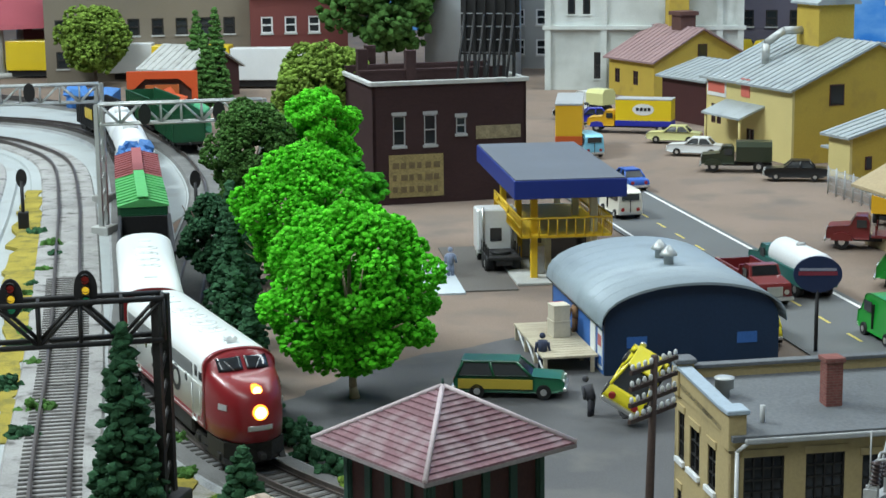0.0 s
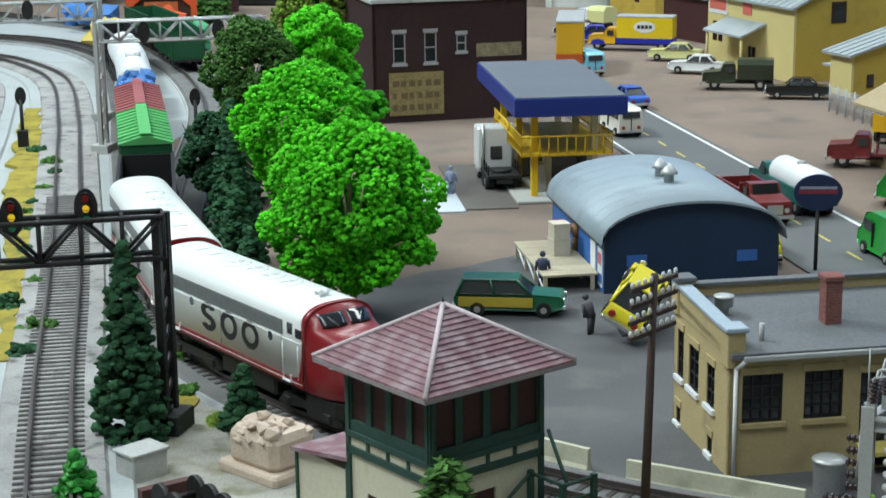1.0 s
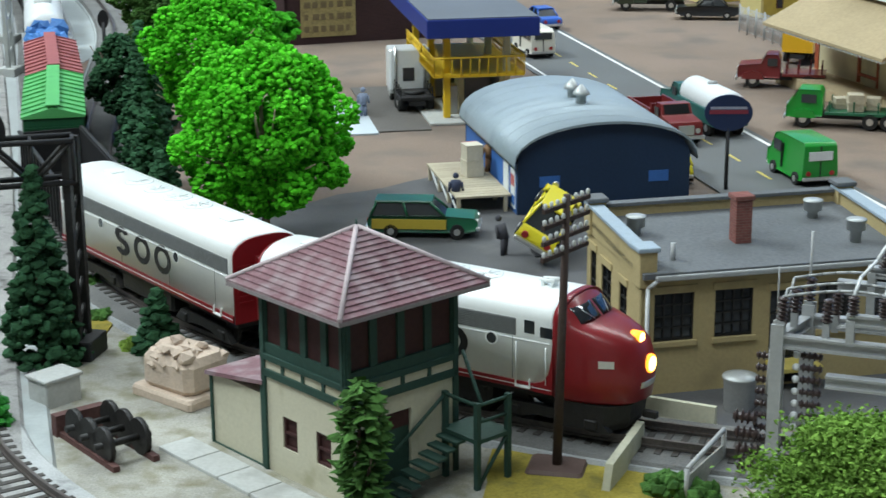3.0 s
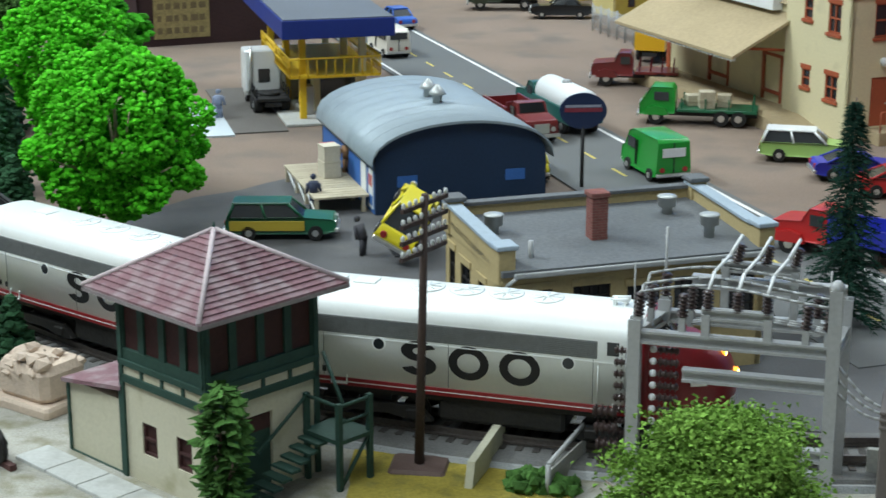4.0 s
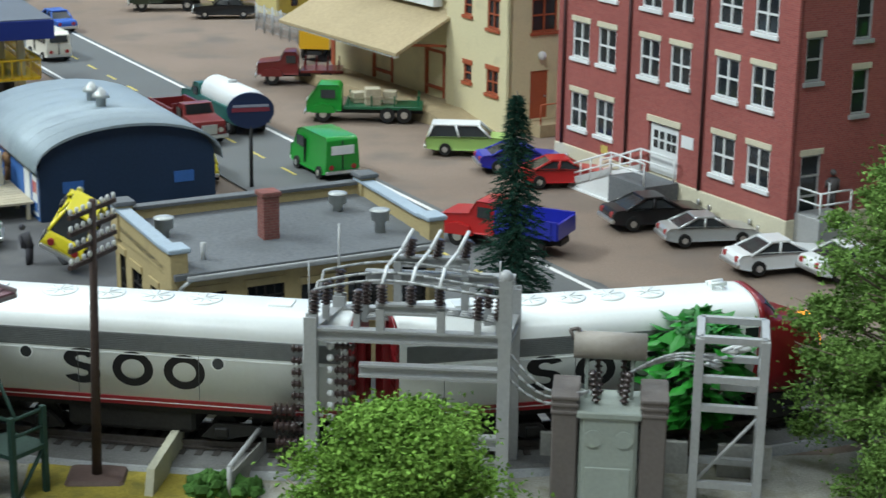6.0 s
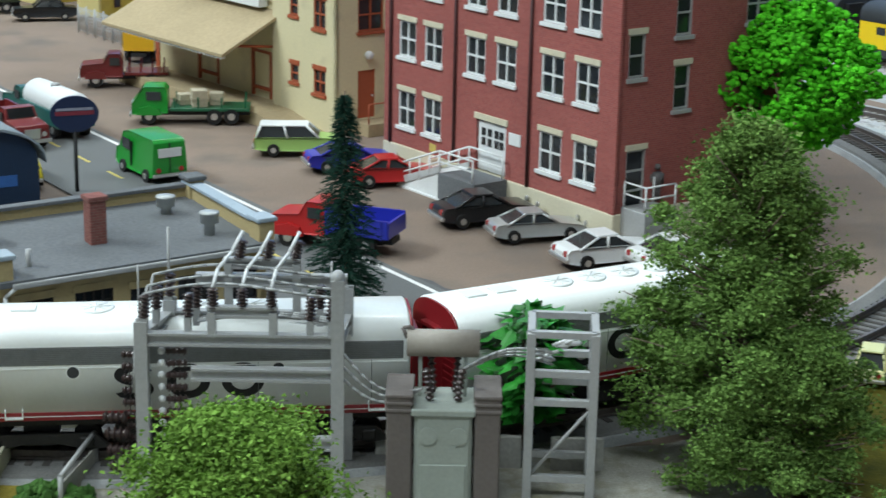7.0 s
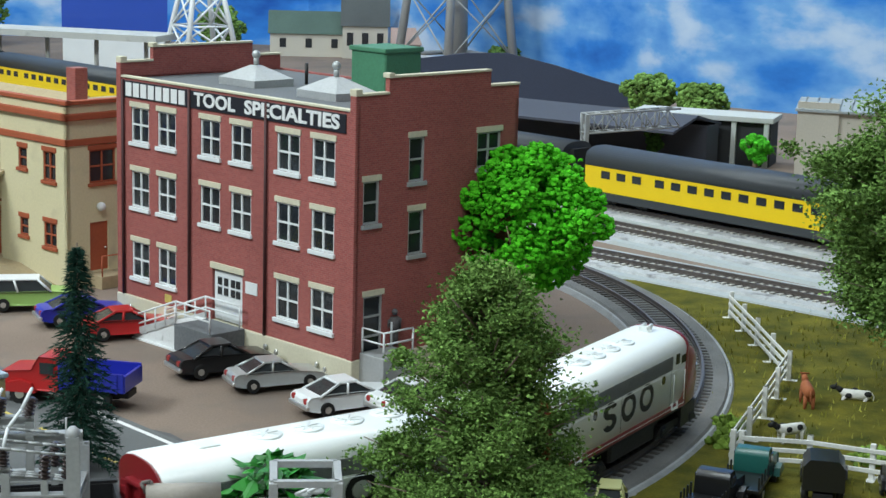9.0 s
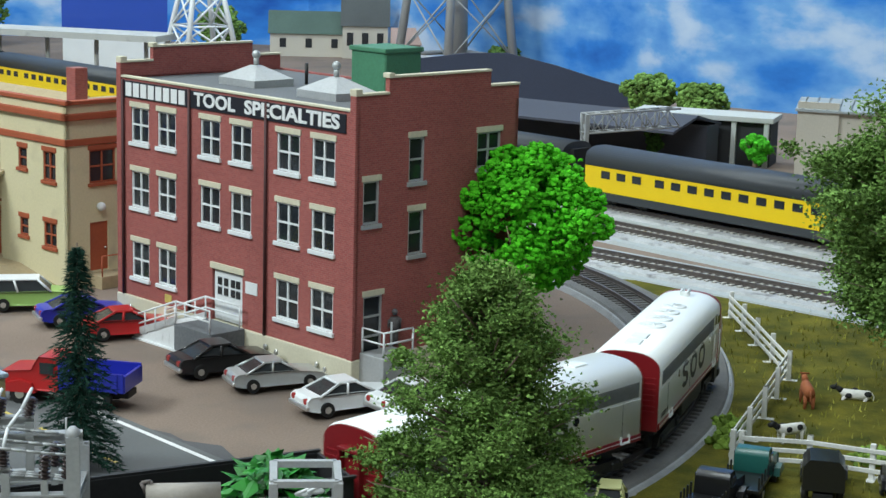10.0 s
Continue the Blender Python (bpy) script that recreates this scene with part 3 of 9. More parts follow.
    if cab:
        nose = Shape()
        rings = []
        for z, w, reach in NOSE_LEVELS:
            ys = [w * math.sin(math.pi / 2 * (k / 12)) for k in range(-12, 13)]
            rings.append([(NOSE_BACK, -w, z)] + [(nose_front(y, z) + .004, y, z) for y in ys] + [(NOSE_BACK, w, z)])
        nose.loft(rings, True)
        nose_ob = part("nose", nose, RED_LOCO, th, "rounded dark red bulldog nose")
        band = Shape()
        body_loft(band, [(NOSE_BACK - .02, W + .014, 2.14, EAVE + .006, ROOF + .014), (NOSE_BACK + .26, W + .008, 2.14, EAVE, ROOF + .004)])
        part("cab_band", band, RED_LOCO, nose_ob)
        for y in (-1, 1):
            sweep = [(NOSE_BACK - .02, 2.16), (NOSE_BACK - .02, 4.0), (NOSE_BACK - .07, 3.4), (NOSE_BACK - .17, 2.9), (NOSE_BACK - .38, 2.6), (NOSE_BACK - .75, 2.46), (NOSE_BACK - .75, 2.16)]
            part("red_sweep", Shape().prism(sweep, "y", *sorted((y * (W - .04), y * (W + .024)))), RED_LOCO, nose_ob)
            part("windscreen", nose_patch(*sorted((y * .08, y * 1.14)), 4.86, 5.36, .03, .06), GLASS_D, nose_ob)
            part("wiper", Shape().cyl((nose_front(.5, 4.9) + .06, y * .5, 4.88), (nose_front(.75, 5.25) + .06, y * .8, 5.2), .018, n=4), CHROME, nose_ob)
            part("cab_window", Shape().box(*side_box(3.78, 4.2, y, 4.28, 4.76, .016, .01)), GLASS_D, th)
            part("cab_window", Shape().box(*side_box(4.42, 4.92, y, 4.22, 4.60, .016, .01)), GLASS_D, th)
            nb = Shape()
            for x, yy in ((6.55, 1.33), (7.05, 1.1)):
                nb.v += [(x, y * yy, 3.42), (x + .1, y * (yy + .14), 3.42), (x + .1, y * (yy + .14), 3.68), (x, y * yy, 3.68)]
            nb.f += [(0, 1, 5, 4), (1, 2, 6, 5), (2, 3, 7, 6), (3, 0, 4, 7), (0, 3, 2, 1), (4, 5, 6, 7)]
            nb.s += [False] * 6
            part("number_board", nb, CHROME, nose_ob, "silver number board")
            for x in (4.7, 3.5):
                part("handrail", Shape().tube([(x, y * (W + .08), 2.5), (x, y * (W + .08), 3.9)], 0.022), WHITE_LOCO, th)
        x1, x2 = nose_front(0, 4.28), nose_front(0, 3.42)
        h = part("headlamp", Shape().cyl((x1 - .3, 0, 4.28), (x1 + .07, 0, 4.29), 0.24, n=18), LAMP_HALO, nose_ob, "glowing amber headlamp")
        part("lens", Shape().cyl((x1 + .07, 0, 4.29), (x1 + .1, 0, 4.29), 0.19, n=18), LAMP_ON, h)
        h = part("headlamp", Shape().cyl((x2 - .2, 0, 3.42), (x2 + .06, 0, 3.42), 0.34, n=18), LAMP_HALO, nose_ob, "glowing amber headlamp")
        part("lens", Shape().cyl((x2 + .06, 0, 3.42), (x2 + .1, 0, 3.42), 0.27, n=18), LAMP_ON, h)
        part("nose_plate", nose_patch(-.55, .55, 2.62, 2.86, .02), CHROME, nose_ob, "pale plate under the headlamp")
        horn = Shape()
        for y in (-.16, .16):
            horn.cyl((3.55, y, ROOF + .2), (4.2, y, ROOF + .2), 0.04, 0.1, n=8)
        horn.box(3.65, 3.75, -.22, .22, ROOF - .05, ROOF + .22).box(4.05, 4.12, -.22, .22, ROOF - .05, ROOF + .16)
        part("horn", horn, WHITE_LOCO, th)
        part("pilot", Shape().loft([[(NOSE_BACK, -1.5, z), (NOSE_BACK + r * .75, -1.35, z), (NOSE_BACK + r, -.6, z), (NOSE_BACK + r, .6, z), (NOSE_BACK + r * .75, 1.35, z), (NOSE_BACK, 1.5, z)] for z, r in ((1.05, 2.35), (1.3, 2.5), (2.0, 2.6))]), DARKMETAL, th, "sooty black pilot")
        soo_marks(th, [-2.93, -1.1, 0.73], (-4.4, 2.45), W + 0.012)
    else:
        soo_marks(th, [-1.6, 0.22, 2.05], (-3.6, 3.25), W + 0.012)
    part("underframe", Shape().box(rear + .1, front - .05, -1.4, 1.4, 1.9, 2.42), DARKMETAL, th)
    part("fuel_tank", Shape().box(-2.3, 2.3, -1.4, 1.4, 1.15, 2.0, 0.12), DARKMETAL, th)
    for x in (-4.8, 4.8):
        part("bolster", Shape().box(x - .6, x + .6, -.9, .9, 1.4, 2.0), DARKMETAL, th)
        bogie(th, x)
    coupler(th, rear, -1)
    coupler(th, 7.7, 1)
    return th


def wagon_base(th, L):
    part("underframe", Shape().box(-L / 2, L / 2, -1.35, 1.35, 1.45, 1.72, 0.03), DARKMETAL, th)
    bogie(th, -L / 2 + 2.2, length=3.2, spread=.95)
    bogie(th, L / 2 - 2.2, length=3.2, spread=.95)
    coupler(th, -L / 2, -1)
    coupler(th, L / 2, 1)


def boxcar(label, L, side_mat, roof_mat):
    th = thing("boxcar", label, "railway wagon")
    b = part("body", Shape().box(-L / 2, L / 2, -1.62, 1.62, 1.7, 4.75, 0.05), side_mat, th)
    k = -L / 2 + 0.4
    while k < L / 2:
        for y in (-1.66, 1.60):
            part("rib", Shape().box(k, k + .07, y, y + .06, 1.75, 4.6), side_mat, b)
        k += 0.85
    for z in (2.3, 2.9, 3.5, 4.1):
        for x in (-L / 2 - .04, L / 2 - .02):
            part("end_rib", Shape().box(x, x + .06, -1.45, 1.45, z, z + .12), side_mat, b)
    r = Shape().prism([(-1.72, 4.72), (1.72, 4.72), (1.72, 4.82), (0, 5.3), (-1.72, 4.82)], "x", -L / 2 - .1, L / 2 + .1)
    k = -L / 2 + .3
    while k < L / 2 - .1:
        for s in (-1, 1):
            r.add([(k, s * 1.74, 4.83), (k + .1, s * 1.74, 4.83), (k + .1, 0, 5.31), (k, 0, 5.31), (k, s * 1.74, 4.9), (k + .1, s * 1.74, 4.9), (k + .1, 0, 5.39), (k, 0, 5.39)],
                  [(4, 5, 6, 7), (0, 1, 5, 4), (1, 2, 6, 5), (3, 0, 4, 7), (7, 6, 5, 4)])
        k += 1.25
    part("roof", r, roof_mat, th, "ribbed roof")
    walkw = part("roof_walk", Shape().box(-L / 2 - .1, L / 2 + .1, -.38, .38, 5.38, 5.46, 0.01), roof_mat, th)
    for y in (-1.68, 1.62):
        part("sliding_door", Shape().box(-1.3, 1.3, y, y + .06, 1.8, 4.55, 0.02), side_mat, th)
    wagon_base(th, L)
    return th


def gondola(label, L, m, h=3.1, load=None):
    th = thing("gondola_wagon", label, "railway wagon")
    b = Shape()
    b.box(-L / 2, L / 2, -1.6, 1.6, 1.7, 1.9)
    for y in (-1.62, 1.5):
        b.box(-L / 2, L / 2, y, y + .12, 1.8, h)
    for x in (-L / 2, L / 2 - .12):
        b.box(x, x + .12, -1.6, 1.6, 1.8, h)
    k = -L / 2 + .3
    while k < L / 2:
        for y in (-1.72, 1.62):
            b.box(k, k + .12, y, y + .1, 1.75, h)
        k += 0.95
    part("body", b, m, th)
    rim = Shape()
    for y in (-1.74, 1.56):
        rim.box(-L / 2 - .05, L / 2 + .05, y, y + .18, h, h + .1)
    part("top_rail", rim, m, th)
    if load:
        rng = random.Random(4)
        ld = Shape()
        for k in range(60):
            ld.blob((rng.uniform(-L / 2 + .8, L / 2 - .8), rng.uniform(-1.1, 1.1), h - .2 + rng.uniform(0, .9)), rng.uniform(.4, .8), rng)
        part("load", ld, load, th, "heap of blue load")
    wagon_base(th, L)
    return th


def tank_wagon(label, L, m):
    th = thing("tank_wagon", label, "railway wagon")
    t = Shape()
    prof = [(-L / 2 + .3, .5), (-L / 2 + .5, 1.1), (-L / 2 + .9, 1.45), (-L / 2 + 1.4, 1.52), (L / 2 - 1.4, 1.52), (L / 2 - .9, 1.45), (L / 2 - .5, 1.1), (L / 2 - .3, .5)]
    t.loft([[(x, r * math.cos(a), 3.3 + r * math.sin(a)) for a in (2 * math.pi * i / 20 for i in range(20))] for x, r in prof], True)
    part("tank", t, m, th)
    d = Shape().lathe([(.7, 4.6), (.7, 5.05), (.55, 5.15), (.2, 5.18)], 0, 0)
    part("dome", d, m, th)
    st = Shape()
    for x in (-L / 4, L / 4):
        st.box(x - .06, x + .06, -1.56, 1.56, 3.2, 3.3)
    st.tube([(-L / 2 + 1, -1.6, 2.7), (L / 2 - 1, -1.6, 2.7)], .04)
    part("rail_and_band", st, BLACK, th)
    part("saddle", Shape().box(-L / 2 + 1, L / 2 - 1, -.9, .9, 1.6, 2.2, 0.05), DARKMETAL, th)
    wagon_base(th, L)
    return th


GREEN_ROOF = mat("bright_green_roof", (0.10, 0.42, 0.13), 0.5, var=0.1, big=30, dirt=(0.05, 0.25, 0.08), dirt_amount=0.1)
GREEN_CAR = mat("dark_green_wagon", (0.012, 0.085, 0.035), 0.5, var=0.15, big=30)
RED_ROOF = mat("faded_red_roof", (0.33, 0.10, 0.10), 0.6, var=0.15, big=30)
RED_CAR = mat("oxide_red_wagon", (0.16, 0.04, 0.035), 0.6, var=0.15, big=30)
BLUE_LOAD = mat("blue_load", (0.06, 0.2, 0.5), 0.6, var=0.25, big=60, island=0.3)
WHITE_TANK = mat("white_tank_paint", (0.72, 0.74, 0.74), 0.4, var=0.06, big=18, dirt=(0.5, 0.5, 0.48), dirt_amount=0.1)
GREY_WAGON = mat("grey_wagon", (0.30, 0.32, 0.32), 0.5, var=0.15, big=30)

TRAIN = [(diesel(True, "white and dark red streamlined diesel with lit headlamps"), 16.2, 4.8), (diesel(False, "white booster diesel with red ends and grey grille"), 15.6, 4.8),
         (gondola("black open gondola wagon, empty", 13.6, BLACK, 4.2), 13.6, 4.4), (boxcar("dark green boxcar with bright green ribbed roof", 12.2, GREEN_CAR, GREEN_ROOF), 12.2, 3.9),
         (boxcar("oxide red boxcar with faded red roof", 12.2, RED_CAR, RED_ROOF), 12.2, 3.9), (gondola("grey gondola wagon with a blue load", 12.2, GREY_WAGON, 3.4, BLUE_LOAD), 12.2, 3.9),
         (tank_wagon("white tank wagon on black underframe", 12.6, WHITE_TANK), 12.6, 4.1), (tank_wagon("white tank wagon with dome", 12.6, WHITE_TANK), 12.6, 4.1), (gondola("black high-sided hopper with yellow marks", 13.0, BLACK, 4.4), 13.0, 4.3)]
hop = TRAIN[-1][0]
ym = Shape()
for k in range(4):
    ym.box(-1.6 + k * .9, -1.0 + k * .9, -1.80, -1.74, 2.7, 3.8)
part("side_mark", ym, paint("yellow_marks", (0.7, 0.5, 0.03)), hop, "yellow block marks")
LINE_LEN = [0.0]
for a, b in zip(loop_line, loop_line[1:]):
    LINE_LEN.append(LINE_LEN[-1] + (b - a).length)


def on_loop(s):
    i = min(len(LINE_LEN) - 2, max(0, int(np.searchsorted(LINE_LEN, s)) - 1))
    return loop_line[i] + (loop_line[i + 1] - loop_line[i]) * ((s - LINE_LEN[i]) / (LINE_LEN[i + 1] - LINE_LEN[i]))


S_START, SPEED, GAIN, LOSS, EASE = 191.64, 7.4922, 0.164555, -0.03444, 0.002011


def nose_at(t):
    """Arc length of the leading end along the loop."""
    return S_START + SPEED * t + GAIN * t * t + LOSS * t ** 3 + EASE * t ** 4


def train_rows():
    back = 0.0
    out = []
    for ob, length, pivot in TRAIN:
        mid = back + length / 2
        rows = []
        for k in range(41):
            t = 0.25 * k
            a, b = on_loop(nose_at(t) - mid + pivot), on_loop(nose_at(t) - mid - pivot)
            c = (a + b) / 2
            rows.append((t, cpose(c.x, c.y, 0.0, math.degrees(math.atan2(a.y - b.y, a.x - b.x)))))
        out.append((ob, rows))
        back += length + (0.9 if len(out) < 2 else 0.6)
    return out


# ---- buildings ----
def brick_mat(name, c1, c2, mortar, scale=1.0):
    """Small brickwork over both faces of a wall."""
    m = mat(name, c1, 0.85, var=0.2, big=20, bump=0.0, spec=0.2)
    n, l = m.node_tree.nodes, m.node_tree.links
    b = n["Principled BSDF"]
    co = n.new("ShaderNodeTexCoord")
    sep, comb, ad = n.new("ShaderNodeSeparateXYZ"), n.new("ShaderNodeCombineXYZ"), n.new("ShaderNodeMath")
    ad.operation = "ADD"
    l.new(co.outputs["Object"], sep.inputs[0])
    l.new(sep.outputs["X"], ad.inputs[0])
    l.new(sep.outputs["Y"], ad.inputs[1])
    l.new(ad.outputs[0], comb.inputs["X"])
    l.new(sep.outputs["Z"], comb.inputs["Y"])
    bt = n.new("ShaderNodeTexBrick")
    bt.inputs["Scale"].default_value = 1.0 / scale
    bt.inputs["Brick Width"].default_value, bt.inputs["Row Height"].default_value, bt.inputs["Mortar Size"].default_value = 0.0030, 0.0011, 0.00012
    bt.inputs["Color1"].default_value, bt.inputs["Color2"].default_value, bt.inputs["Mortar"].default_value = (*c1, 1), (*c2, 1), (*mortar, 1)
    l.new(comb.outputs[0], bt.inputs["Vector"])
    old = b.inputs["Base Color"].links[0].from_socket.node.inputs["Scale"].links[0].from_socket
    vm = n.new("ShaderNodeVectorMath")
    vm.operation = "SCALE"
    l.new(bt.outputs["Color"], vm.inputs[0])
    l.new(old, vm.inputs["Scale"])
    l.new(vm.outputs[0], b.inputs["Base Color"])
    bp = n.new("ShaderNodeBump")
    bp.inputs["Strength"].default_value, bp.inputs["Distance"].default_value = 0.5, 0.0002
    bp.invert = True
    l.new(bt.outputs["Fac"], bp.inputs["Height"])
    l.new(bp.outputs[0], b.inputs["Normal"])
    return m


def wall_shape(L, z0, z1, holes=(), thick=0.25):
    """A wall along local x with its face at y = 0, pierced by holes (x0, x1, z0, z1)."""
    xs = sorted({0, L, *(h[0] for h in holes), *(h[1] for h in holes)})
    zs = sorted({z0, z1, *(h[2] for h in holes), *(h[3] for h in holes)})
    s, key = Shape(), {}

    def v(x, y, z):
        if (x, y, z) not in key:
            key[x, y, z] = len(s.v)
            s.v.append((x, y, z))
        return key[x, y, z]

    def solid(i, j):
        if not (0 <= i < len(xs) - 1 and 0 <= j < len(zs) - 1):
            return False
        return not any(h[0] <= xs[i] and xs[i + 1] <= h[1] and h[2] <= zs[j] and zs[j + 1] <= h[3] for h in holes)

    for i, (a, b) in enumerate(zip(xs, xs[1:])):
        for j, (c, d) in enumerate(zip(zs, zs[1:])):
            if not solid(i, j):
                continue
            quads = [((a, 0, c), (b, 0, c), (b, 0, d), (a, 0, d)), ((b, thick, c), (a, thick, c), (a, thick, d), (b, thick, d))]
            for di, dj, q in ((-1, 0, ((a, thick, c), (a, 0, c), (a, 0, d), (a, thick, d))), (1, 0, ((b, 0, c), (b, thick, c), (b, thick, d), (b, 0, d))),
                              (0, -1, ((a, thick, c), (b, thick, c), (b, 0, c), (a, 0, c))), (0, 1, ((a, 0, d), (b, 0, d), (b, thick, d), (a, thick, d)))):
                if not solid(i + di, j + dj):
                    quads.append(q)
            for q in quads:
                s.f.append(tuple(v(*p) for p in q))
                s.s.append(False)
    return s


def turn_z(x, y, deg):
    return Matrix.Translation((x, y, 0)) @ Matrix.Rotation(radians(deg), 4, "Z")


def window(parent, m, x0, x1, z0, z1, frame_mat, cols=2, rows=2, sill=None, lintel=None, glass_mat=None, bar=0.10, name="window"):
    pw, ph = (x1 - x0 - bar) / cols, (z1 - z0 - bar) / rows
    w = wall_shape(x1 - x0, z0, z1, [(bar + i * pw, i * pw + pw, z0 + bar + j * ph, z0 + j * ph + ph) for i in range(cols) for j in range(rows)], .09)
    w.move(Matrix.Translation((x0, .05, 0)))
    ob = part(name, w.move(m), frame_mat, parent)
    part("pane", Shape().box(x0 + .02, x1 - .02, 0.15, 0.19, z0 + .02, z1 - .02).move(m), glass_mat or GLASS_D, ob)
    if sill:
        part("sill", Shape().box(x0 - .12, x1 + .12, -0.14, 0.1, z0 - .22, z0, 0.02).move(m), sill, ob)
    if lintel:
        part("lintel", Shape().box(x0 - .1, x1 + .1, -0.06, 0.1, z1, z1 + .3, 0.01).move(m), lintel, ob)
    return ob


def building(name, label, x, y, dx, dy, category="building"):
    return thing(name, label, category, x, y, 0, math.degrees(math.atan2(dy, dx)))


CREAM = mat("cream_paint", (0.66, 0.62, 0.42), 0.8, var=0.1, big=25, dirt=(0.5, 0.46, 0.3), dirt_amount=0.15)
CREAM_W = mat("pale_stone_trim", (0.60, 0.56, 0.42), 0.8, var=0.1, big=40)
WHITE_TRIM = mat("white_trim", (0.72, 0.74, 0.74), 0.6, var=0.07, big=40)
ROOF_GREY = mat("grey_roof_felt", (0.13, 0.138, 0.146), 0.9, var=0.25, big=18, dirt=(0.12, 0.13, 0.135), dirt_amount=0.3)
BRICK_RED = brick_mat("red_brick", (0.37, 0.105, 0.09), (0.30, 0.083, 0.075), (0.32, 0.145, 0.13))
BRICK_DARK = brick_mat("dark_brown_brick", (0.05, 0.026, 0.026), (0.04, 0.022, 0.022), (0.06, 0.035, 0.035))
DARK_TRIM = mat("dark_red_brown_pipe", (0.06, 0.02, 0.02), 0.6, var=0.15)
SIGN_BLACK = mat("black_sign_board", (0.012, 0.013, 0.02), 0.6, var=0.2)
SIGN_WHITE = mat("white_sign_letters", (0.75, 0.76, 0.75), 0.6, var=0.08)
CONCRETE = mat("pale_concrete", (0.46, 0.47, 0.45), 0.85, var=0.12, big=30, dirt=(0.33, 0.33, 0.31), dirt_amount=0.2)
GREEN_BOX = mat("green_roof_tank", (0.06, 0.20, 0.11), 0.6, var=0.15)


def brick_factory():
    L, D = 20.42, 11.7
    th = building("brick_factory", "three-storey red brick factory with white sash windows", 12.26, 102.55, 9.42, -18.12)
    I = Matrix.Identity(4)
    cols = [(1.25, 2.95), (3.8, 5.5), (7.75, 9.5), (10.45, 12.2), (14.3, 16.15), (17.1, 18.9)]
    rows = [(10.5, 12.5), (6.75, 8.85), (2.65, 4.75)]
    holes = [(a, b, c, d) for c, d in rows[:2] for a, b in cols] + [(a, b, *rows[2]) for k, (a, b) in enumerate(cols) if k not in (2, 3)]
    holes.append((8.85, 11.5, 1.5, 4.4))
    part("front_wall", wall_shape(L, 1.5, 14.1, holes), BRICK_RED, th, "red brick front wall")
    base = Shape().box(-0.12, L + 0.12, -0.14, D + 0.1, 0, 1.5, 0.05)
    part("foundation", base, CREAM_W, th, "cream painted foundation")
    for h in holes[:-1]:
        window(th, I, *h, WHITE_TRIM, 2, 2, WHITE_TRIM, CREAM_W)
    S = turn_z(L, 0, 90)
    sh = [(0.55, 1.65, 8.4, 10.6), (3.65, 4.75, 10.3, 12.6), (3.7, 4.8, 6.5, 8.8), (8.6, 10.4, 10.6, 12.5), (0.7, 2.0, 1.5, 4.7)]
    part("side_wall", wall_shape(D, 1.5, 14.1, sh).move(S), BRICK_RED, th, "red brick side wall in shade")
    for h in sh[:4]:
        window(th, S, *h, STEEL_PALE, 1 if h[1] - h[0] < 1.5 else 2, 2, STEEL_PALE, CREAM_W)
    d = window(th, S, *sh[4], STEEL_PALE, 1, 3, None, CREAM_W, name="side_door")
    part("back_wall", wall_shape(L, 1.5, 14.1).move(turn_z(L, D, 180)), BRICK_RED, th)
    part("far_wall", wall_shape(D, 1.5, 14.1).move(turn_z(0, D, -90)), BRICK_RED, th)
    for x in (0.0, L - 0.3):
        p = Shape().prism([(0.02, 14.1), (D - .02, 14.1), (D - .02, 14.9), (D - 2.2, 14.9), (D - 2.2, 15.7), (2.2, 15.7), (2.2, 14.9), (0.02, 14.9)], "x", x, x + .3)
        ob = part("parapet", p, BRICK_RED, th, "stepped brick parapet")
        cap = Shape()
        for a, b, z in ((0, 2.2, 14.9), (2.2, D - 2.2, 15.7), (D - 2.2, D, 14.9)):
            cap.box(x - .08, x + .38, a, b, z, z + .12, 0.02)
        cap.box(x - .1, x + .4, -.1, .35, 14.9, 15.25, 0.03).box(x - .1, x + .4, 2.1, 2.5, 15.7, 15.95, 0.03)
        part("coping", cap, CREAM_W, ob)
    part("front_coping", Shape().box(0.3, L - .3, -.08, .3, 14.1, 14.22, 0.02), CREAM_W, th)
    part("roof", Shape().box(.1, L - .1, .2, D - .1, 13.75, 14.0), ROOF_GREY, th, "grey felt flat roof")
    part("corner_pier", Shape().box(-.08, .35, -.1, .1, 1.5, 14.9, 0.02), BRICK_RED, th)
    part("corner_pier", Shape().box(L - .35, L + .08, -.1, .1, 1.5, 14.9, 0.02), BRICK_RED, th)
    for x in (6.85, 13.5, .55):
        part("drain_pipe", Shape().cyl((x, -.1, 1.5), (x, -.1, 14.0), .09, n=8), DARK_TRIM, th)
    part("sign_board", Shape().box(.6, L - .7, -.07, 0, 13.0, 13.95, 0.01), SIGN_BLACK, th, "long black sign board with white letters")
    for k in range(8):
        x = 0.85 + k * 0.72
        part("sign_mark", Shape().box(x, x + .56, -.10, -.06, 13.08, 13.86), SIGN_WHITE, th, "white block mark")
    lettering("sign_letters", "TOOL", 1.0, SIGN_WHITE, th, Matrix.Translation((9.1 * CM, -.09 * CM, 13.48 * CM)), .02, 0.03, 3.6)
    lettering("sign_letters", "SPECIALTIES", 1.0, SIGN_WHITE, th, Matrix.Translation((15.5 * CM, -.09 * CM, 13.48 * CM)), .02, 0.03, 7.6)
    dr = part("entrance_door", Shape().box(8.95, 11.4, .1, .2, 1.6, 4.3), WHITE_TRIM, th, "pale grey double door")
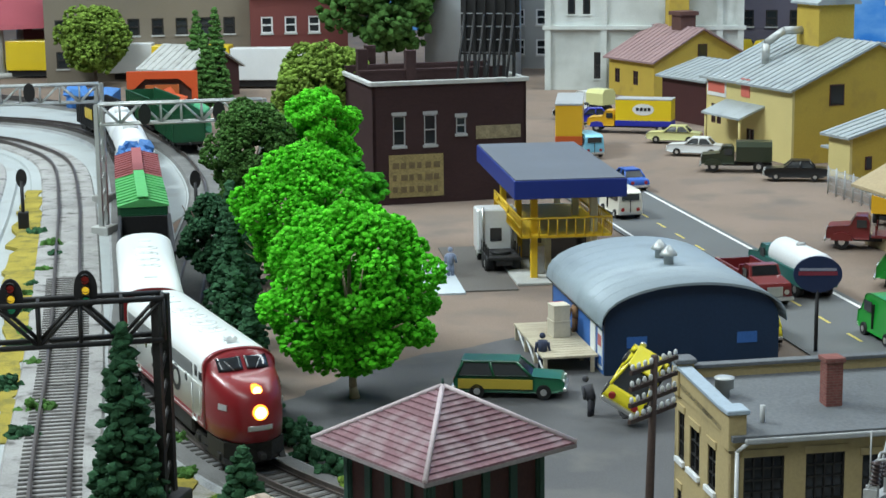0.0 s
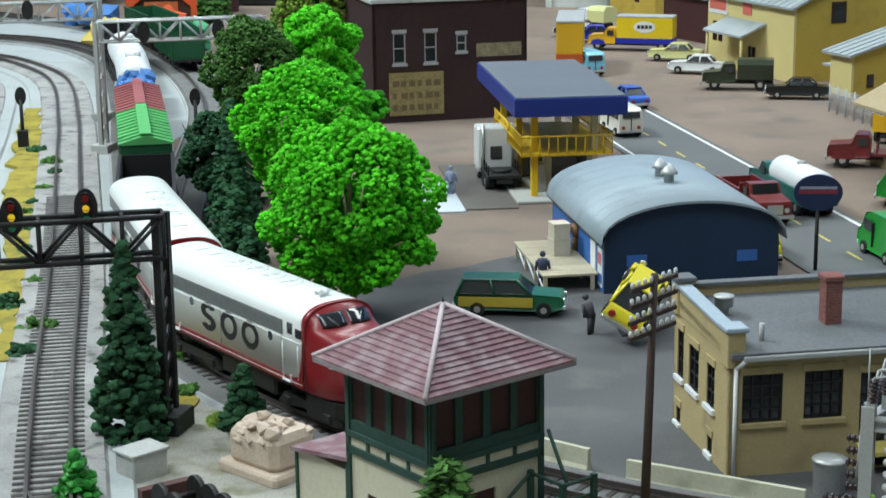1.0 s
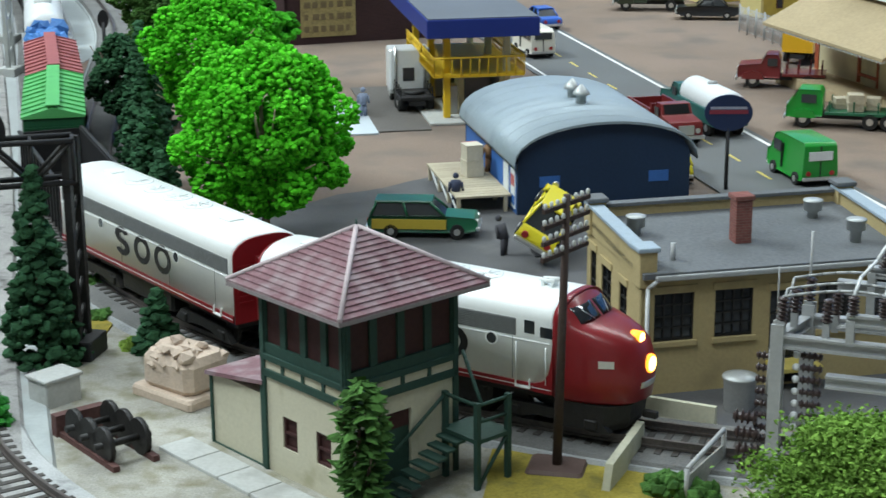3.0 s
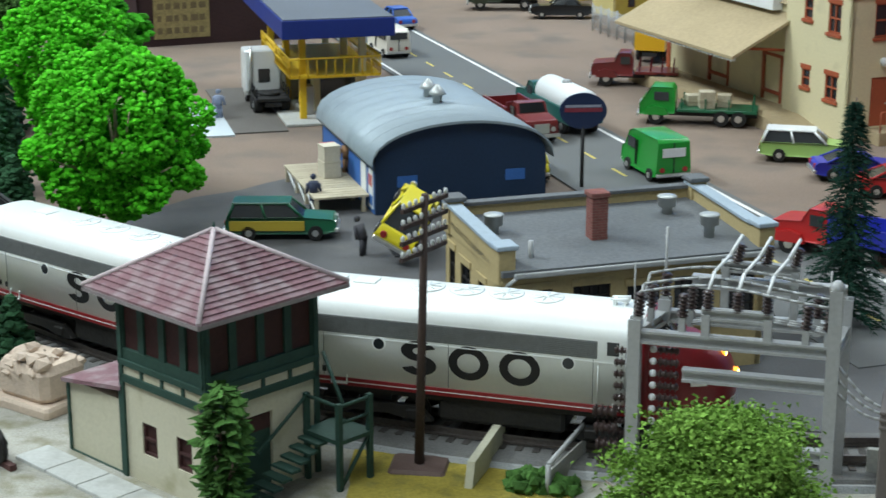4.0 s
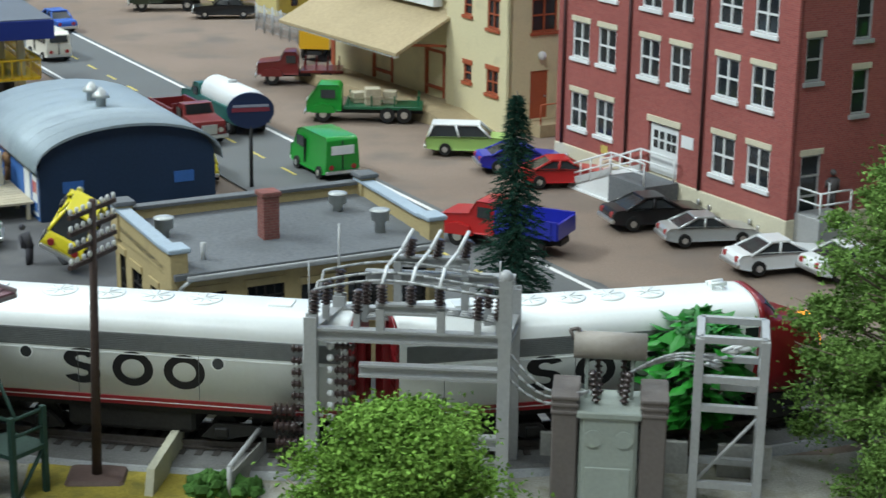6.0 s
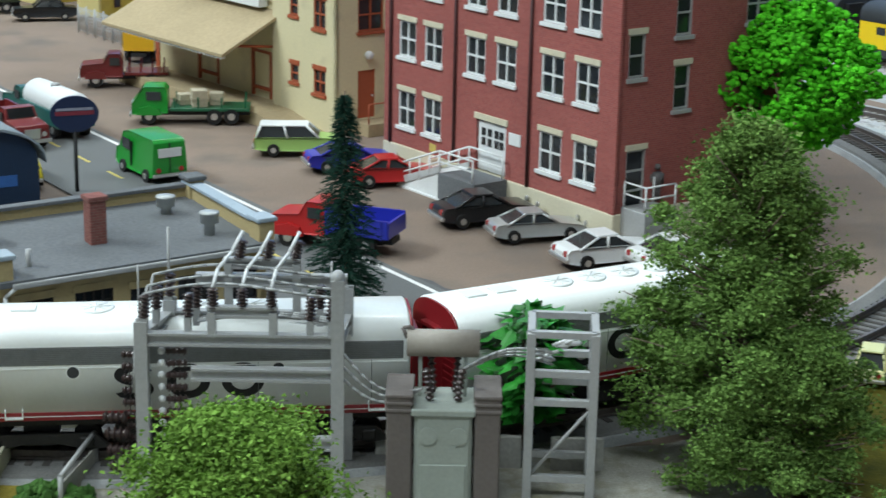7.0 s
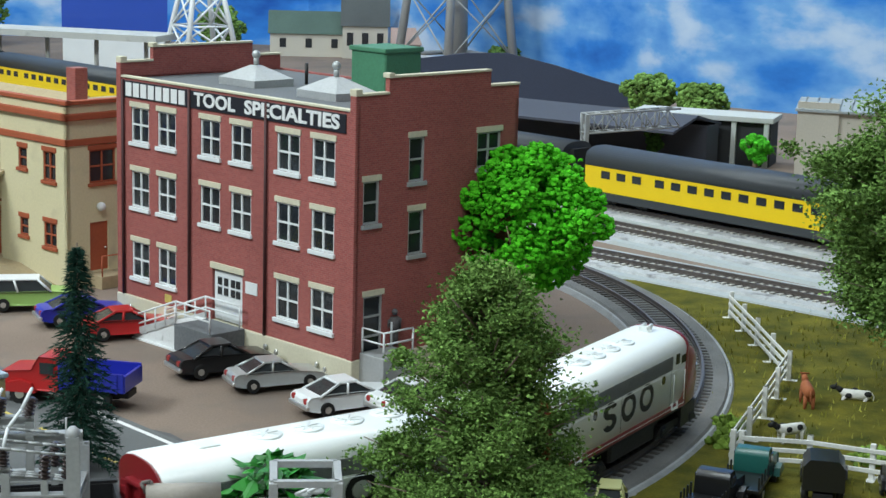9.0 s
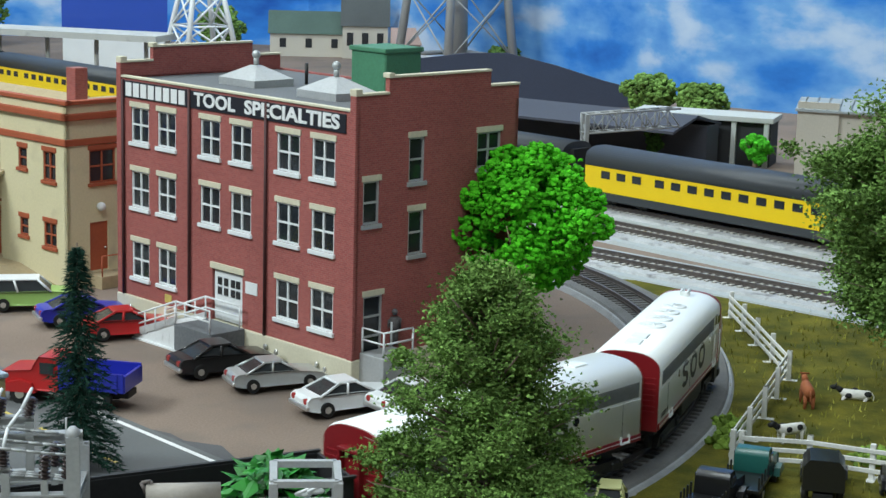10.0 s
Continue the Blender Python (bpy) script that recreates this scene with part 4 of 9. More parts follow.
    for x in (9.25, 9.8, 10.4, 10.85):
        for z in (3.0, 3.55):
            part("pane", Shape().box(x, x + .35, .06, .12, z, z + .42), GLASS_D, dr)
    part("door_lintel", Shape().box(8.7, 11.65, -.08, .1, 4.4, 4.75, 0.02), CREAM_W, th)
    part("notice", Shape().box(11.8, 12.8, -.05, 0, 3.5, 4.15), WHITE_TRIM, th, "small white notice")
    part("notice", Shape().box(4.5, 5.1, -.05, 0, 1.7, 2.15), LINE_Y, th, "small yellow sign")
    for x, y in ((5.2, 4.6), (12.5, 4.2)):
        sk = part("skylight", Shape().box(x, x + 3.2, y - 1.4, y + 1.4, 14.0, 14.4).box(x, x + 3.2, y - 1.4, y + 1.4, 14.4, 15.1, taper=(1.3, 1.2)), STEEL_PALE, th)
        part("vent", Shape().cyl((x + 1.6, y, 15.0), (x + 1.6, y, 15.6), .15, n=8).ball((x + 1.6, y, 15.7), .25, 8, 4), SILVER, sk)
        part("vent_pipe", Shape().cyl((x + 2.9, y + 2.6, 14), (x + 2.9, y + 2.6, 15.2), .1, n=6), DARKMETAL, th)
    part("roof_tank", Shape().box(12.2, 15.0, 6.9, 9.6, 14.0, 16.4, 0.08).box(12.1, 15.1, 6.8, 9.7, 16.3, 16.55, 0.05), GREEN_BOX, th, "green box on the roof")
    # entrance stair
    st = Shape()
    st.box(8.6, 11.9, -2.4, -.14, 0, 1.55, 0.02)
    part("landing", st, ROOF_GREY, th, "grey landing block")
    steps = Shape()
    for k in range(6):
        steps.box(4.8 + k * .64, 5.5 + k * .64, -2.3, -.3, 0, 0.26 * (k + 1))
    steps.box(4.7, 8.8, -2.45, -2.3, 0, .1)
    part("stair", steps, WHITE_TRIM, th, "white entrance stair")
    for y in (-2.35, -.35):
        r = Shape()
        for k in range(5):
            x = 4.9 + k * .95
            z = 0.2 + k * .36
            r.cyl((x, y, z), (x, y, z + 1.15), .05, n=5)
        r.tube([(4.9, y, 1.35), (8.7, y, 2.8), (11.7, y, 2.8)], .06)
        r.tube([(4.9, y, .8), (8.7, y, 2.2), (11.7, y, 2.2)], .05)
        r.add([(4.8, y - .02, 0.1), (8.7, y - .02, 1.6), (8.7, y - .02, 1.95), (4.8, y - .02, .55)], [(0, 1, 2, 3), (3, 2, 1, 0)])
        r.cyl((11.7, y, 1.5), (11.7, y, 2.8), .05, n=5)
        part("stair_rail", r, WHITE_TRIM, th)
    pl = Shape().box(L + .1, L + 1.9, .4, 2.6, 0, 1.9, 0.03)
    part("side_landing", pl, STEEL_PALE, th)
    r = Shape()
    for a, b in ((L + .2, .5), (L + 1.8, .5), (L + 1.8, 2.5), (L + .2, 2.5)):
        r.cyl((a, b, 1.9), (a, b, 3.2), .06, n=5)
    for z in (2.6, 3.2):
        r.tube([(L + .2, .5, z), (L + 1.8, .5, z), (L + 1.8, 2.5, z)], .05)
    part("side_rail", r, WHITE_TRIM, th)


TAN = mat("pale_yellow_clapboard", (0.64, 0.57, 0.36), 0.8, var=0.08, big=20, dirt=(0.52, 0.46, 0.3), dirt_amount=0.15)
RUST = mat("rust_red_trim", (0.36, 0.085, 0.035), 0.7, var=0.12, big=40)
TAN_ROOF = mat("tan_shingle", (0.38, 0.30, 0.18), 0.9, var=0.15, big=30, fine=400)


def freight_house():
    th = building("freight_house", "pale yellow two-storey freight house with rust red trim", 10.0, 110.5, 0.5, -0.866)
    # local x runs along the front towards the near corner at x = 0, so the front lies at negative x
    L1, H1, D = 7.2, 10.6, 9.0
    I = turn_z(-L1, 0, 0)
    f = lambda s: L1 - s
    holes = [(f(2.5), f(1.15), 6.6, 8.45), (f(5.2), f(4.25), 7.1, 8.4), (f(2.5), f(1.15), 2.4, 3.95), (f(5.15), f(4.2), 2.75, 3.9)]
    part("front_wall", wall_shape(L1, 0, H1, holes).move(I), TAN, th)
    for h in holes:
        window(th, I, *h, RUST, 2 if h[1] - h[0] > 1.1 else 1, 2, RUST, RUST)
    S = turn_z(0, 0, 90)
    sh = [(1.7, 3.7, 6.5, 8.6), (1.7, 3.1, 0.9, 4.0)]
    part("side_wall", wall_shape(D, 0, H1, sh).move(S), TAN, th)
    window(th, S, *sh[0], RUST, 2, 2, RUST, RUST)
    dr = part("side_door", Shape().box(*sh[1][:2], .1, .2, *sh[1][2:]).move(S), RUST, th, "dark red door")
    part("door_knob", Shape().ball((2.9, .05, 2.3), .08, 6, 4).move(S), CHROME, dr)
    rl = Shape().box(1.4, 4.2, -1.6, 0, 0, .8, .02)
    part("porch", rl.move(S), TAN_ROOF, th)
    r2 = Shape()
    for x in (1.5, 4.1):
        r2.cyl((x, -1.5, .8), (x, -1.5, 2.1), .05, n=5)
    r2.tube([(1.5, -1.5, 2.1), (4.1, -1.5, 2.1)], .05)
    part("porch_rail", r2.move(S), RUST, th)
    part("wall_lamp", Shape().ball((2.4, -.25, 5.0), .3, 8, 4).move(S), WHITE_TRIM, th)
    for nm, z, e in (("cornice", H1 - .05, .3), ("band", 8.95, .12)):
        c = Shape().box(-L1 - e, e, -e, .1, z, z + .42, 0.04)
        c.box(-.1, e, -e, D, z, z + .42, 0.04)
        part(nm, c, RUST, th)
    part("parapet", Shape().box(-L1, 0, 0, .3, H1 + .3, H1 + .9).box(-.3, 0, 0, D, H1 + .3, H1 + .9), TAN, th)
    part("cap", Shape().box(-L1 - .15, .15, -.15, .4, H1 + .9, H1 + 1.15, .03).box(-.4, .15, 0, D, H1 + .9, H1 + 1.15, .03), RUST, th)
    part("roof", Shape().box(-L1, 0, .1, D, H1, H1 + .3), TAN_ROOF, th)
    part("chimney", Shape().box(-5.6, -4.6, 4, 5, H1, H1 + 2.6, .04), BRICK_RED, th, "red brick chimney")
    # long shed with awning and dock
    L2, H2 = 16.5, 7.6
    J = turn_z(-L1 - L2, 0.6, 0)
    doors = [(L2 - 3.4, L2 - 1.2, .9, 3.9), (L2 - 10.4, L2 - 7.9, .9, 3.9)]
    part("shed_wall", wall_shape(L2, 0, H2, doors).move(J), TAN, th)
    for d in doors:
        x0, x1, z0, z1 = d
        do = part("sliding_door", Shape().box(x0, x1, .1, .2, z0, z1).move(J), TAN, th)
        fr = Shape()
        for a, b, c, e in ((x0 - .15, x0 + .1, z0, z1 + .2), (x1 - .1, x1 + .15, z0, z1 + .2), (x0, x1, z1, z1 + .2), (x0, x1, z0 + .5, z0 + .7)):
            fr.box(a, b, -.06, .14, c, e)
        part("door_frame", fr.move(J), RUST, do)
    part("corner_board", Shape().box(0, .5, -.08, 0, 0, 5).move(turn_z(-L1 - L2, .6, 0)), RUST, th)
    aw = Shape()
    a0, a1 = -L1 - 15.8, -L1 + .4
    aw.add([(a0, .6, 7.0), (a1, .6, 7.0), (a1, -4.2, 4.6), (a0, -4.2, 4.6), (a0, .6, 6.8), (a1, .6, 6.8), (a1, -4.2, 4.4), (a0, -4.2, 4.4)], [(0, 3, 2, 1), (4, 5, 6, 7), (0, 1, 5, 4), (1, 2, 6, 5), (2, 3, 7, 6), (3, 0, 4, 7)])
    awn = part("awning", aw, TAN_ROOF, th, "tan shingled awning roof")
    k = a0 + .3
    while k < a1:
        part("rafter_tail", Shape().box(k, k + .14, -4.15, -3.8, 4.25, 4.45), WHITE_TRIM, awn)
        k += .5
    for k in range(3):
        x = a1 - .6 - k * 6.5
        part("brace", Shape().cyl((x, .55, 4.6), (x, -3.2, 5.0), .1, n=5), RUST, th)
    part("name_board", Shape().box(-L1 - 12.8, -L1 - 1.4, -.2, .55, 7.1, 9.4, .03), WHITE_TRIM, th, "long white name board with grey marks")
    mk = Shape()
    for k in range(16):
        mk.box(-L1 - 12.3 + k * .66, -L1 - 11.9 + k * .66, -.23, -.18, 8.0, 8.6)
    part("board_marks", mk, STEEL_PALE, th)
    part("upper_roof", Shape().add([(a0 - .8, .3, 7.6), (-L1, .3, 7.6), (-L1, 7, 11), (a0 - .8, 7, 11), (a0 - .8, 7.1, 10.7), (-L1, 7.1, 10.7)], [(0, 1, 2, 3), (3, 2, 5, 4)]), TAN_ROOF, th)
    part("dock", Shape().box(-L1 - L2, -L1 + 2.0, -2.6, .6, 0, .85, .03), TAN_ROOF, th, "wooden loading dock")
    rp = Shape().add([(-L1 + 2.0, -2.6, .85), (-L1 + 2.0, .0, .85), (-L1 + 6, 0, .02), (-L1 + 6, -2.6, .02), (-L1 + 2.0, -2.6, 0), (-L1 + 2.0, 0, 0)], [(0, 3, 2, 1), (0, 4, 3), (1, 2, 5)])
    part("dock_ramp", rp, TAN_ROOF, th)


FLATCOL = mat("tan_stucco", (0.43, 0.34, 0.17), 0.85, var=0.12, big=25, dirt=(0.34, 0.27, 0.14), dirt_amount=0.2)
BLUECAP = mat("blue_grey_coping", (0.33, 0.40, 0.46), 0.6, var=0.12, big=40)
BRICK_CH = brick_mat("chimney_brick", (0.26, 0.10, 0.085), (0.2, 0.075, 0.065), (0.24, 0.14, 0.12))


def workshop():
    L, D, H = 11.1, 6.9, 4.85
    th = building("flat_roofed_workshop", "tan flat-roofed workshop with grey felt roof", -6.6, 64.0, 10.1, 4.8)
    I = Matrix.Identity(4)
    holes = [(.5, 2.1, 2.2, 4.1), (2.95, 4.5, 2.2, 4.1), (5.2, 6.6, .1, 3.9), (7.2, 8.8, 2.2, 4.1), (9.2, 10.7, 2.2, 4.1)]
    part("front_wall", wall_shape(L, 0, H, holes), FLATCOL, th)
    for k, h in enumerate(holes):
        window(th, I, *h, DARKMETAL, 4, 4, FLATCOL, FLATCOL, bar=.07)
    S = turn_z(0, D, -90)
    sh = [(.45, 1.25, 2.2, 4.2), (1.95, 3.2, 2.2, 4.0), (4.2, 5.15, 2.2, 3.9), (4.4, 5.0, .3, 1.0), (.4, 1.0, .2, .9)]
    part("side_wall", wall_shape(D, 0, H, sh).move(S), FLATCOL, th)
    for h in sh:
        window(th, S, *h, DARKMETAL, 2, 3 if h[3] > 2 else 1, WHITE_TRIM, FLATCOL, bar=.06)
    part("back_wall", wall_shape(L, 0, H).move(turn_z(L, D, 180)), FLATCOL, th)
    part("far_wall", wall_shape(D, 0, H).move(turn_z(L, 0, 90)), FLATCOL, th)
    part("roof", Shape().prism([(-.3, 4.78), (D - .05, 5.2), (D - .05, 5.42), (-.3, 5.0)], "x", -.05, L + .1), ROOF_GREY, th, "grey felt roof")
    part("gutter", Shape().box(.4, L + .1, -.46, -.28, 4.72, 4.92, .04), STEEL_PALE, th)
    part("downpipe", Shape().tube([(.5, -.36, 4.75), (.18, -.14, 4.4), (.18, -.14, 0)], .08), WHITE_TRIM, th)
    for x0, x1 in ((-.05, .3), (L - .25, L + .1)):
        p = Shape().prism([(0.7, 4.8), (D, 4.8), (D, 5.98), (.7, 5.72)], "x", x0, x1)
        ob = part("parapet", p, FLATCOL, th)
        part("coping", Shape().prism([(0.6, 5.72), (D, 5.98), (D, 6.1), (.6, 5.84)], "x", x0 - .12, x1 + .12), BLUECAP, ob)
        pr = part("pier", Shape().box(x0 - .1, x1 + .25, -.1, .75, 4.4, 5.8, .03), FLATCOL, th)
        part("pier_cap", Shape().box(x0 - .2, x1 + .35, -.2, .85, 5.8, 5.98, .04), BLUECAP, pr)
        pr = part("pier", Shape().box(x0 - .1, x1 + .25, D - .75, D + .05, 4.8, 6.15, .03), FLATCOL, th)
        part("pier_cap", Shape().box(x0 - .2, x1 + .35, D - .85, D + .12, 6.15, 6.33, .04), ROOF_GREY, pr)
    ob = part("rear_parapet", Shape().box(.3, L - .25, D - .3, D, 4.85, 5.82), FLATCOL, th)
    part("coping", Shape().box(.3, L - .25, D - .42, D + .1, 5.82, 5.97, .02), ROOF_GREY, ob)
    part("chimney", Shape().box(4.62, 5.3, 2.3, 2.98, 5.0, 7.0, .02).box(4.55, 5.37, 2.23, 3.05, 6.9, 7.08, .02), BRICK_CH, th, "red brick chimney")
    for x, y in ((1.15, 4.2), (9.0, 4.8), (9.4, 1.6)):
        part("roof_vent", Shape().lathe([(.22, 4.9), (.22, 5.55), (.38, 5.62), (.38, 5.98), (.42, 6.0), (.40, 6.06), (.1, 6.08)], x, y, 14), SILVER, th, "round metal roof vent")
    part("pipe", Shape().cyl((1.6, 1.1, 4.9), (1.6, 1.1, 5.75), .11, n=8), STEEL_PALE, th)
    part("canopy_board", Shape().box(5.1, 7.0, -1.2, 0, .9, 1.1, .03), LINE_Y, th, "low yellow shelf")


NAVY = mat("navy_blue_wall", (0.012, 0.032, 0.075), 0.6, var=0.15, big=25)
ARCH_ROOF = mat("blue_grey_sheet_roof", (0.30, 0.36, 0.40), 0.55, 0.15, var=0.08, big=14, dirt=(0.24, 0.29, 0.33), dirt_amount=0.2)
SHED_BLUE = mat("bright_blue_panel", (0.04, 0.14, 0.42), 0.6, var=0.15, big=30)
PLANK = mat("weathered_planks", (0.42, 0.37, 0.27), 0.85, var=0.2, big=60, rand=0.12)


def arched_hall():
    W, D = 9.5, 12.6
    th = building("arched_warehouse", "navy blue warehouse with arched blue-grey sheet roof", -15.9, 89.3, .91, .41)
    n = 16
    a = [(W / 2 - (W / 2) * math.cos(math.pi * k / n), 2.7 + 2.15 * math.sin(math.pi * k / n) ** 0.85) for k in range(n + 1)]
    part("front_wall", Shape().prism([(0, 0), (W, 0)] + a[::-1], "y", 0, .2), NAVY, th)
    part("rear_wall", Shape().prism([(0, 0), (W, 0)] + a[::-1], "y", D - .2, D), NAVY, th)
    part("side_wall", Shape().box(0, .2, .2, D - .2, 0, 2.75), SHED_BLUE, th, "blue side wall with posters")
    part("side_wall", Shape().box(W - .2, W, .2, D - .2, 0, 2.75), NAVY, th)
    up, lo = [(W / 2 + (x - W / 2) * 1.06, z + .12) for x, z in a], [(W / 2 + (x - W / 2) * 1.06, z - .02) for x, z in a]
    roof = Shape()
    roof.loft([[(x, y, z) for x, z in up + lo[::-1]] for y in (-.45, D + .4)], True)
    rf = part("roof", roof, ARCH_ROOF, th, "arched sheet roof")
    for k in range(1, 9):
        y = -.45 + k * (D + .85) / 9
        part("seam", Shape().loft([[(x, yy, z + .012) for x, z in up] for yy in (y, y + .05)], caps=False, closed=False), ARCH_ROOF, rf)
    for y in (5.2, 6.4 - 3.0):
        v = part("roof_vent", Shape().lathe([(.28, 4.7), (.28, 5.4), (.5, 5.45), (.45, 5.6), (.08, 6.0)], W / 2, y + 1.2, 12), SILVER, th, "silver cone-topped roof vent")
    for x in (1.2, 7.2):
        part("window", Shape().box(x, x + 1.1, -.04, 0, 1.5, 2.1), SHED_BLUE, th)
    dr = part("doorway", Shape().box(-.06, 0, 1.8, 2.9, .9, 2.5), WHITE_TRIM, th, "white door")
    part("poster", Shape().box(-.05, 0, .35, 1.3, .3, 2.4), WHITE_TRIM, th, "white poster with red and blue blocks")
    part("poster_block", Shape().box(-.07, -.04, .5, 1.2, 1.5, 2.1), paint("poster_red", (.5, .05, .06)), th)
    part("poster_block", Shape().box(-.07, -.04, .4, 1.2, .5, 1.0), SHED_BLUE, th)
    dock = thing("loading_dock", "wooden loading dock on posts beside the warehouse", "loading dock", -15.9, 89.3, 0, math.degrees(math.atan2(.41, .91)))
    for k in range(16):
        part("plank", Shape().box(-3.1, -.1, .9 + k * .5, 1.36 + k * .5, .88, 1.0, .015), PLANK, dock)
    for y in (1.0, 3.4, 5.9, 8.6):
        for x in (-2.95, -.4):
            part("post", Shape().box(x - .1, x + .1, y - .1, y + .1, 0, .9), PLANK, dock)
    br = Shape()
    for y in (1.0, 3.4, 5.9):
        br.cyl((-3.0, y, .1), (-3.0, y + 2.3, .85), .06, n=4)
    part("brace", br, WHITE_TRIM, dock)
    M = dock.matrix_basis.copy()

    def crate(x, y, w, h, z, m, nm="crate", lab="pale cardboard crate on the dock"):
        c = thing(nm, lab, nm.replace("_", " "), group="goods on the dock")
        c.matrix_basis = M @ cpose(x, y, z, 8)
        part("box", Shape().box(-w / 2, w / 2, -w / 2, w / 2, 0, h, .02), m, c)
        part("lid", Shape().box(-w / 2 - .02, w / 2 + .02, -w / 2 - .02, w / 2 + .02, h - .06, h + .02, .01), m, c)
    pale = mat("cardboard", (.55, .5, .4), .85, var=.1, big=60)
    crate(-1.2, 5.5, 1.0, .9, 1.0, pale)
    crate(-1.2, 5.5, .95, .85, 1.92, pale)
    crate(-.9, 6.9, .8, 1.5, 1.0, paint("red_cabinet", (.4, .03, .04)), "red_cabinet", "red and white cabinet on the dock")


CANOPY_BLUE = mat("royal_blue_fascia", (0.015, 0.035, 0.23), 0.45, var=0.08, big=30)
CANOPY_TOP = mat("slate_grey_canopy_top", (0.12, 0.135, 0.16), 0.8, var=0.12, big=18)
YELLOW = mat("bright_yellow_paint", (0.72, 0.46, 0.02), 0.5, var=0.08, big=40)


def fuel_station():
    th = building("filling_station_canopy", "filling station canopy with royal blue fascia and grey top", -25.5, 110.0, 6.7, 2.7)
    W, D = 7.4, 18.0
    part("fascia", Shape().box(0, W, 0, D, 5.75, 6.95, .04), CANOPY_BLUE, th, "royal blue fascia")
    part("canopy_top", Shape().box(.1, W - .1, .1, D - .1, 6.95, 7.02), CANOPY_TOP, th)
    for x in (1.6, 5.6):
        for y in (2.0, 8.5, 15.5):
            part("post", Shape().box(x - .22, x + .22, y - .22, y + .22, 0, 5.75, .03), YELLOW if x < 3 else CREAM, th)
    st = part("platform", Shape().box(.6, 6.6, 1.0, 13, 3.0, 3.18), YELLOW, th, "yellow upper platform")
    for x, y0, y1 in ((.6, 1.0, 13), (6.6, 1.0, 13)):
        r = Shape()
        k = y0
        while k <= y1:
            r.cyl((x, k, 3.1), (x, k, 4.3), .06, n=4)
            k += .6
        for z in (3.7, 4.3):
            r.tube([(x, y0, z), (x, y1, z)], .07)
        part("railing", r, YELLOW, st)
    r = Shape()
    k = .6
    while k <= 6.6:
        r.cyl((k, 1.0, 3.1), (k, 1.0, 4.3), .06, n=4)
        k += .6
    r.tube([(.6, 1, 4.3), (6.6, 1, 4.3)], .07)
    part("railing", r, YELLOW, st)
    bar = Shape()
    for z in (4.9, 5.35):
        bar.tube([(-.35, .4, z), (-.35, 4.6, z)], .09)
    for y in (.4, 4.6):
        bar.cyl((-.35, y, 4.9), (-.35, y, 5.35), .09, n=5)
    part("sign_frame", bar, YELLOW, th, "yellow rail frame under the fascia")
    for y in (3.5, 9.5):
        pm = thing("fuel_pump", "grey fuel pump under the canopy", "fuel pump", group="fuel pumps")
        pm.matrix_basis = th.matrix_basis @ cpose(2.2, y, .2)
        part("cabinet", Shape().box(-.3, .3, -.5, .5, 0, 1.9, .05), STEEL_PALE, pm)
        part("dial", Shape().box(-.33, -.29, -.35, .35, 1.2, 1.7), GLASS_D, pm)
        part("hose", Shape().tube([(-.35, .4, 1.5), (-.55, .5, .7), (-.4, .45, .2)], .05), BLACK, pm)
    isl = solo("pump_island", Shape().box(-1.0, 1.6, 0, 17, 0, .18, .04), CONCRETE, "raised concrete pump island", "kerb", "structure")
    isl.matrix_basis = th.matrix_basis @ cpose(1.2, .2, .02)
    lane = solo("dark_lane", Shape().box(-3.4, .1, -1.0, 14, -.1, .10), mat("dark_concrete_lane", (.13, .12, .11), .9, var=.15, big=15), "dark concrete fuelling lane", "pavement", "structure")
    lane.matrix_basis = th.matrix_basis
    pad = solo("white_pad", Shape().box(-6.2, -3.4, -1.6, 8, -.1, .12), mat("pale_blue_concrete", (.5, .56, .6), .8, var=.08, big=15), "pale blue-grey concrete pad", "pavement", "structure")
    pad.matrix_basis = th.matrix_basis
    sh = thing("station_shop", "small cluttered kiosk under the canopy", "kiosk")
    sh.matrix_basis = th.matrix_basis @ cpose(4.0, 6.0, 0)
    part("wall", Shape().box(-1.2, 2.2, -1.5, 9, 0, 2.9, .03), CREAM, sh)
    part("shop_window", Shape().box(-1.25, -1.18, 0, 5, .8, 2.2), GLASS_D, sh)
    part("shop_window", Shape().box(-.8, 1.6, -1.56, -1.48, .8, 2.3), GLASS_D, sh)


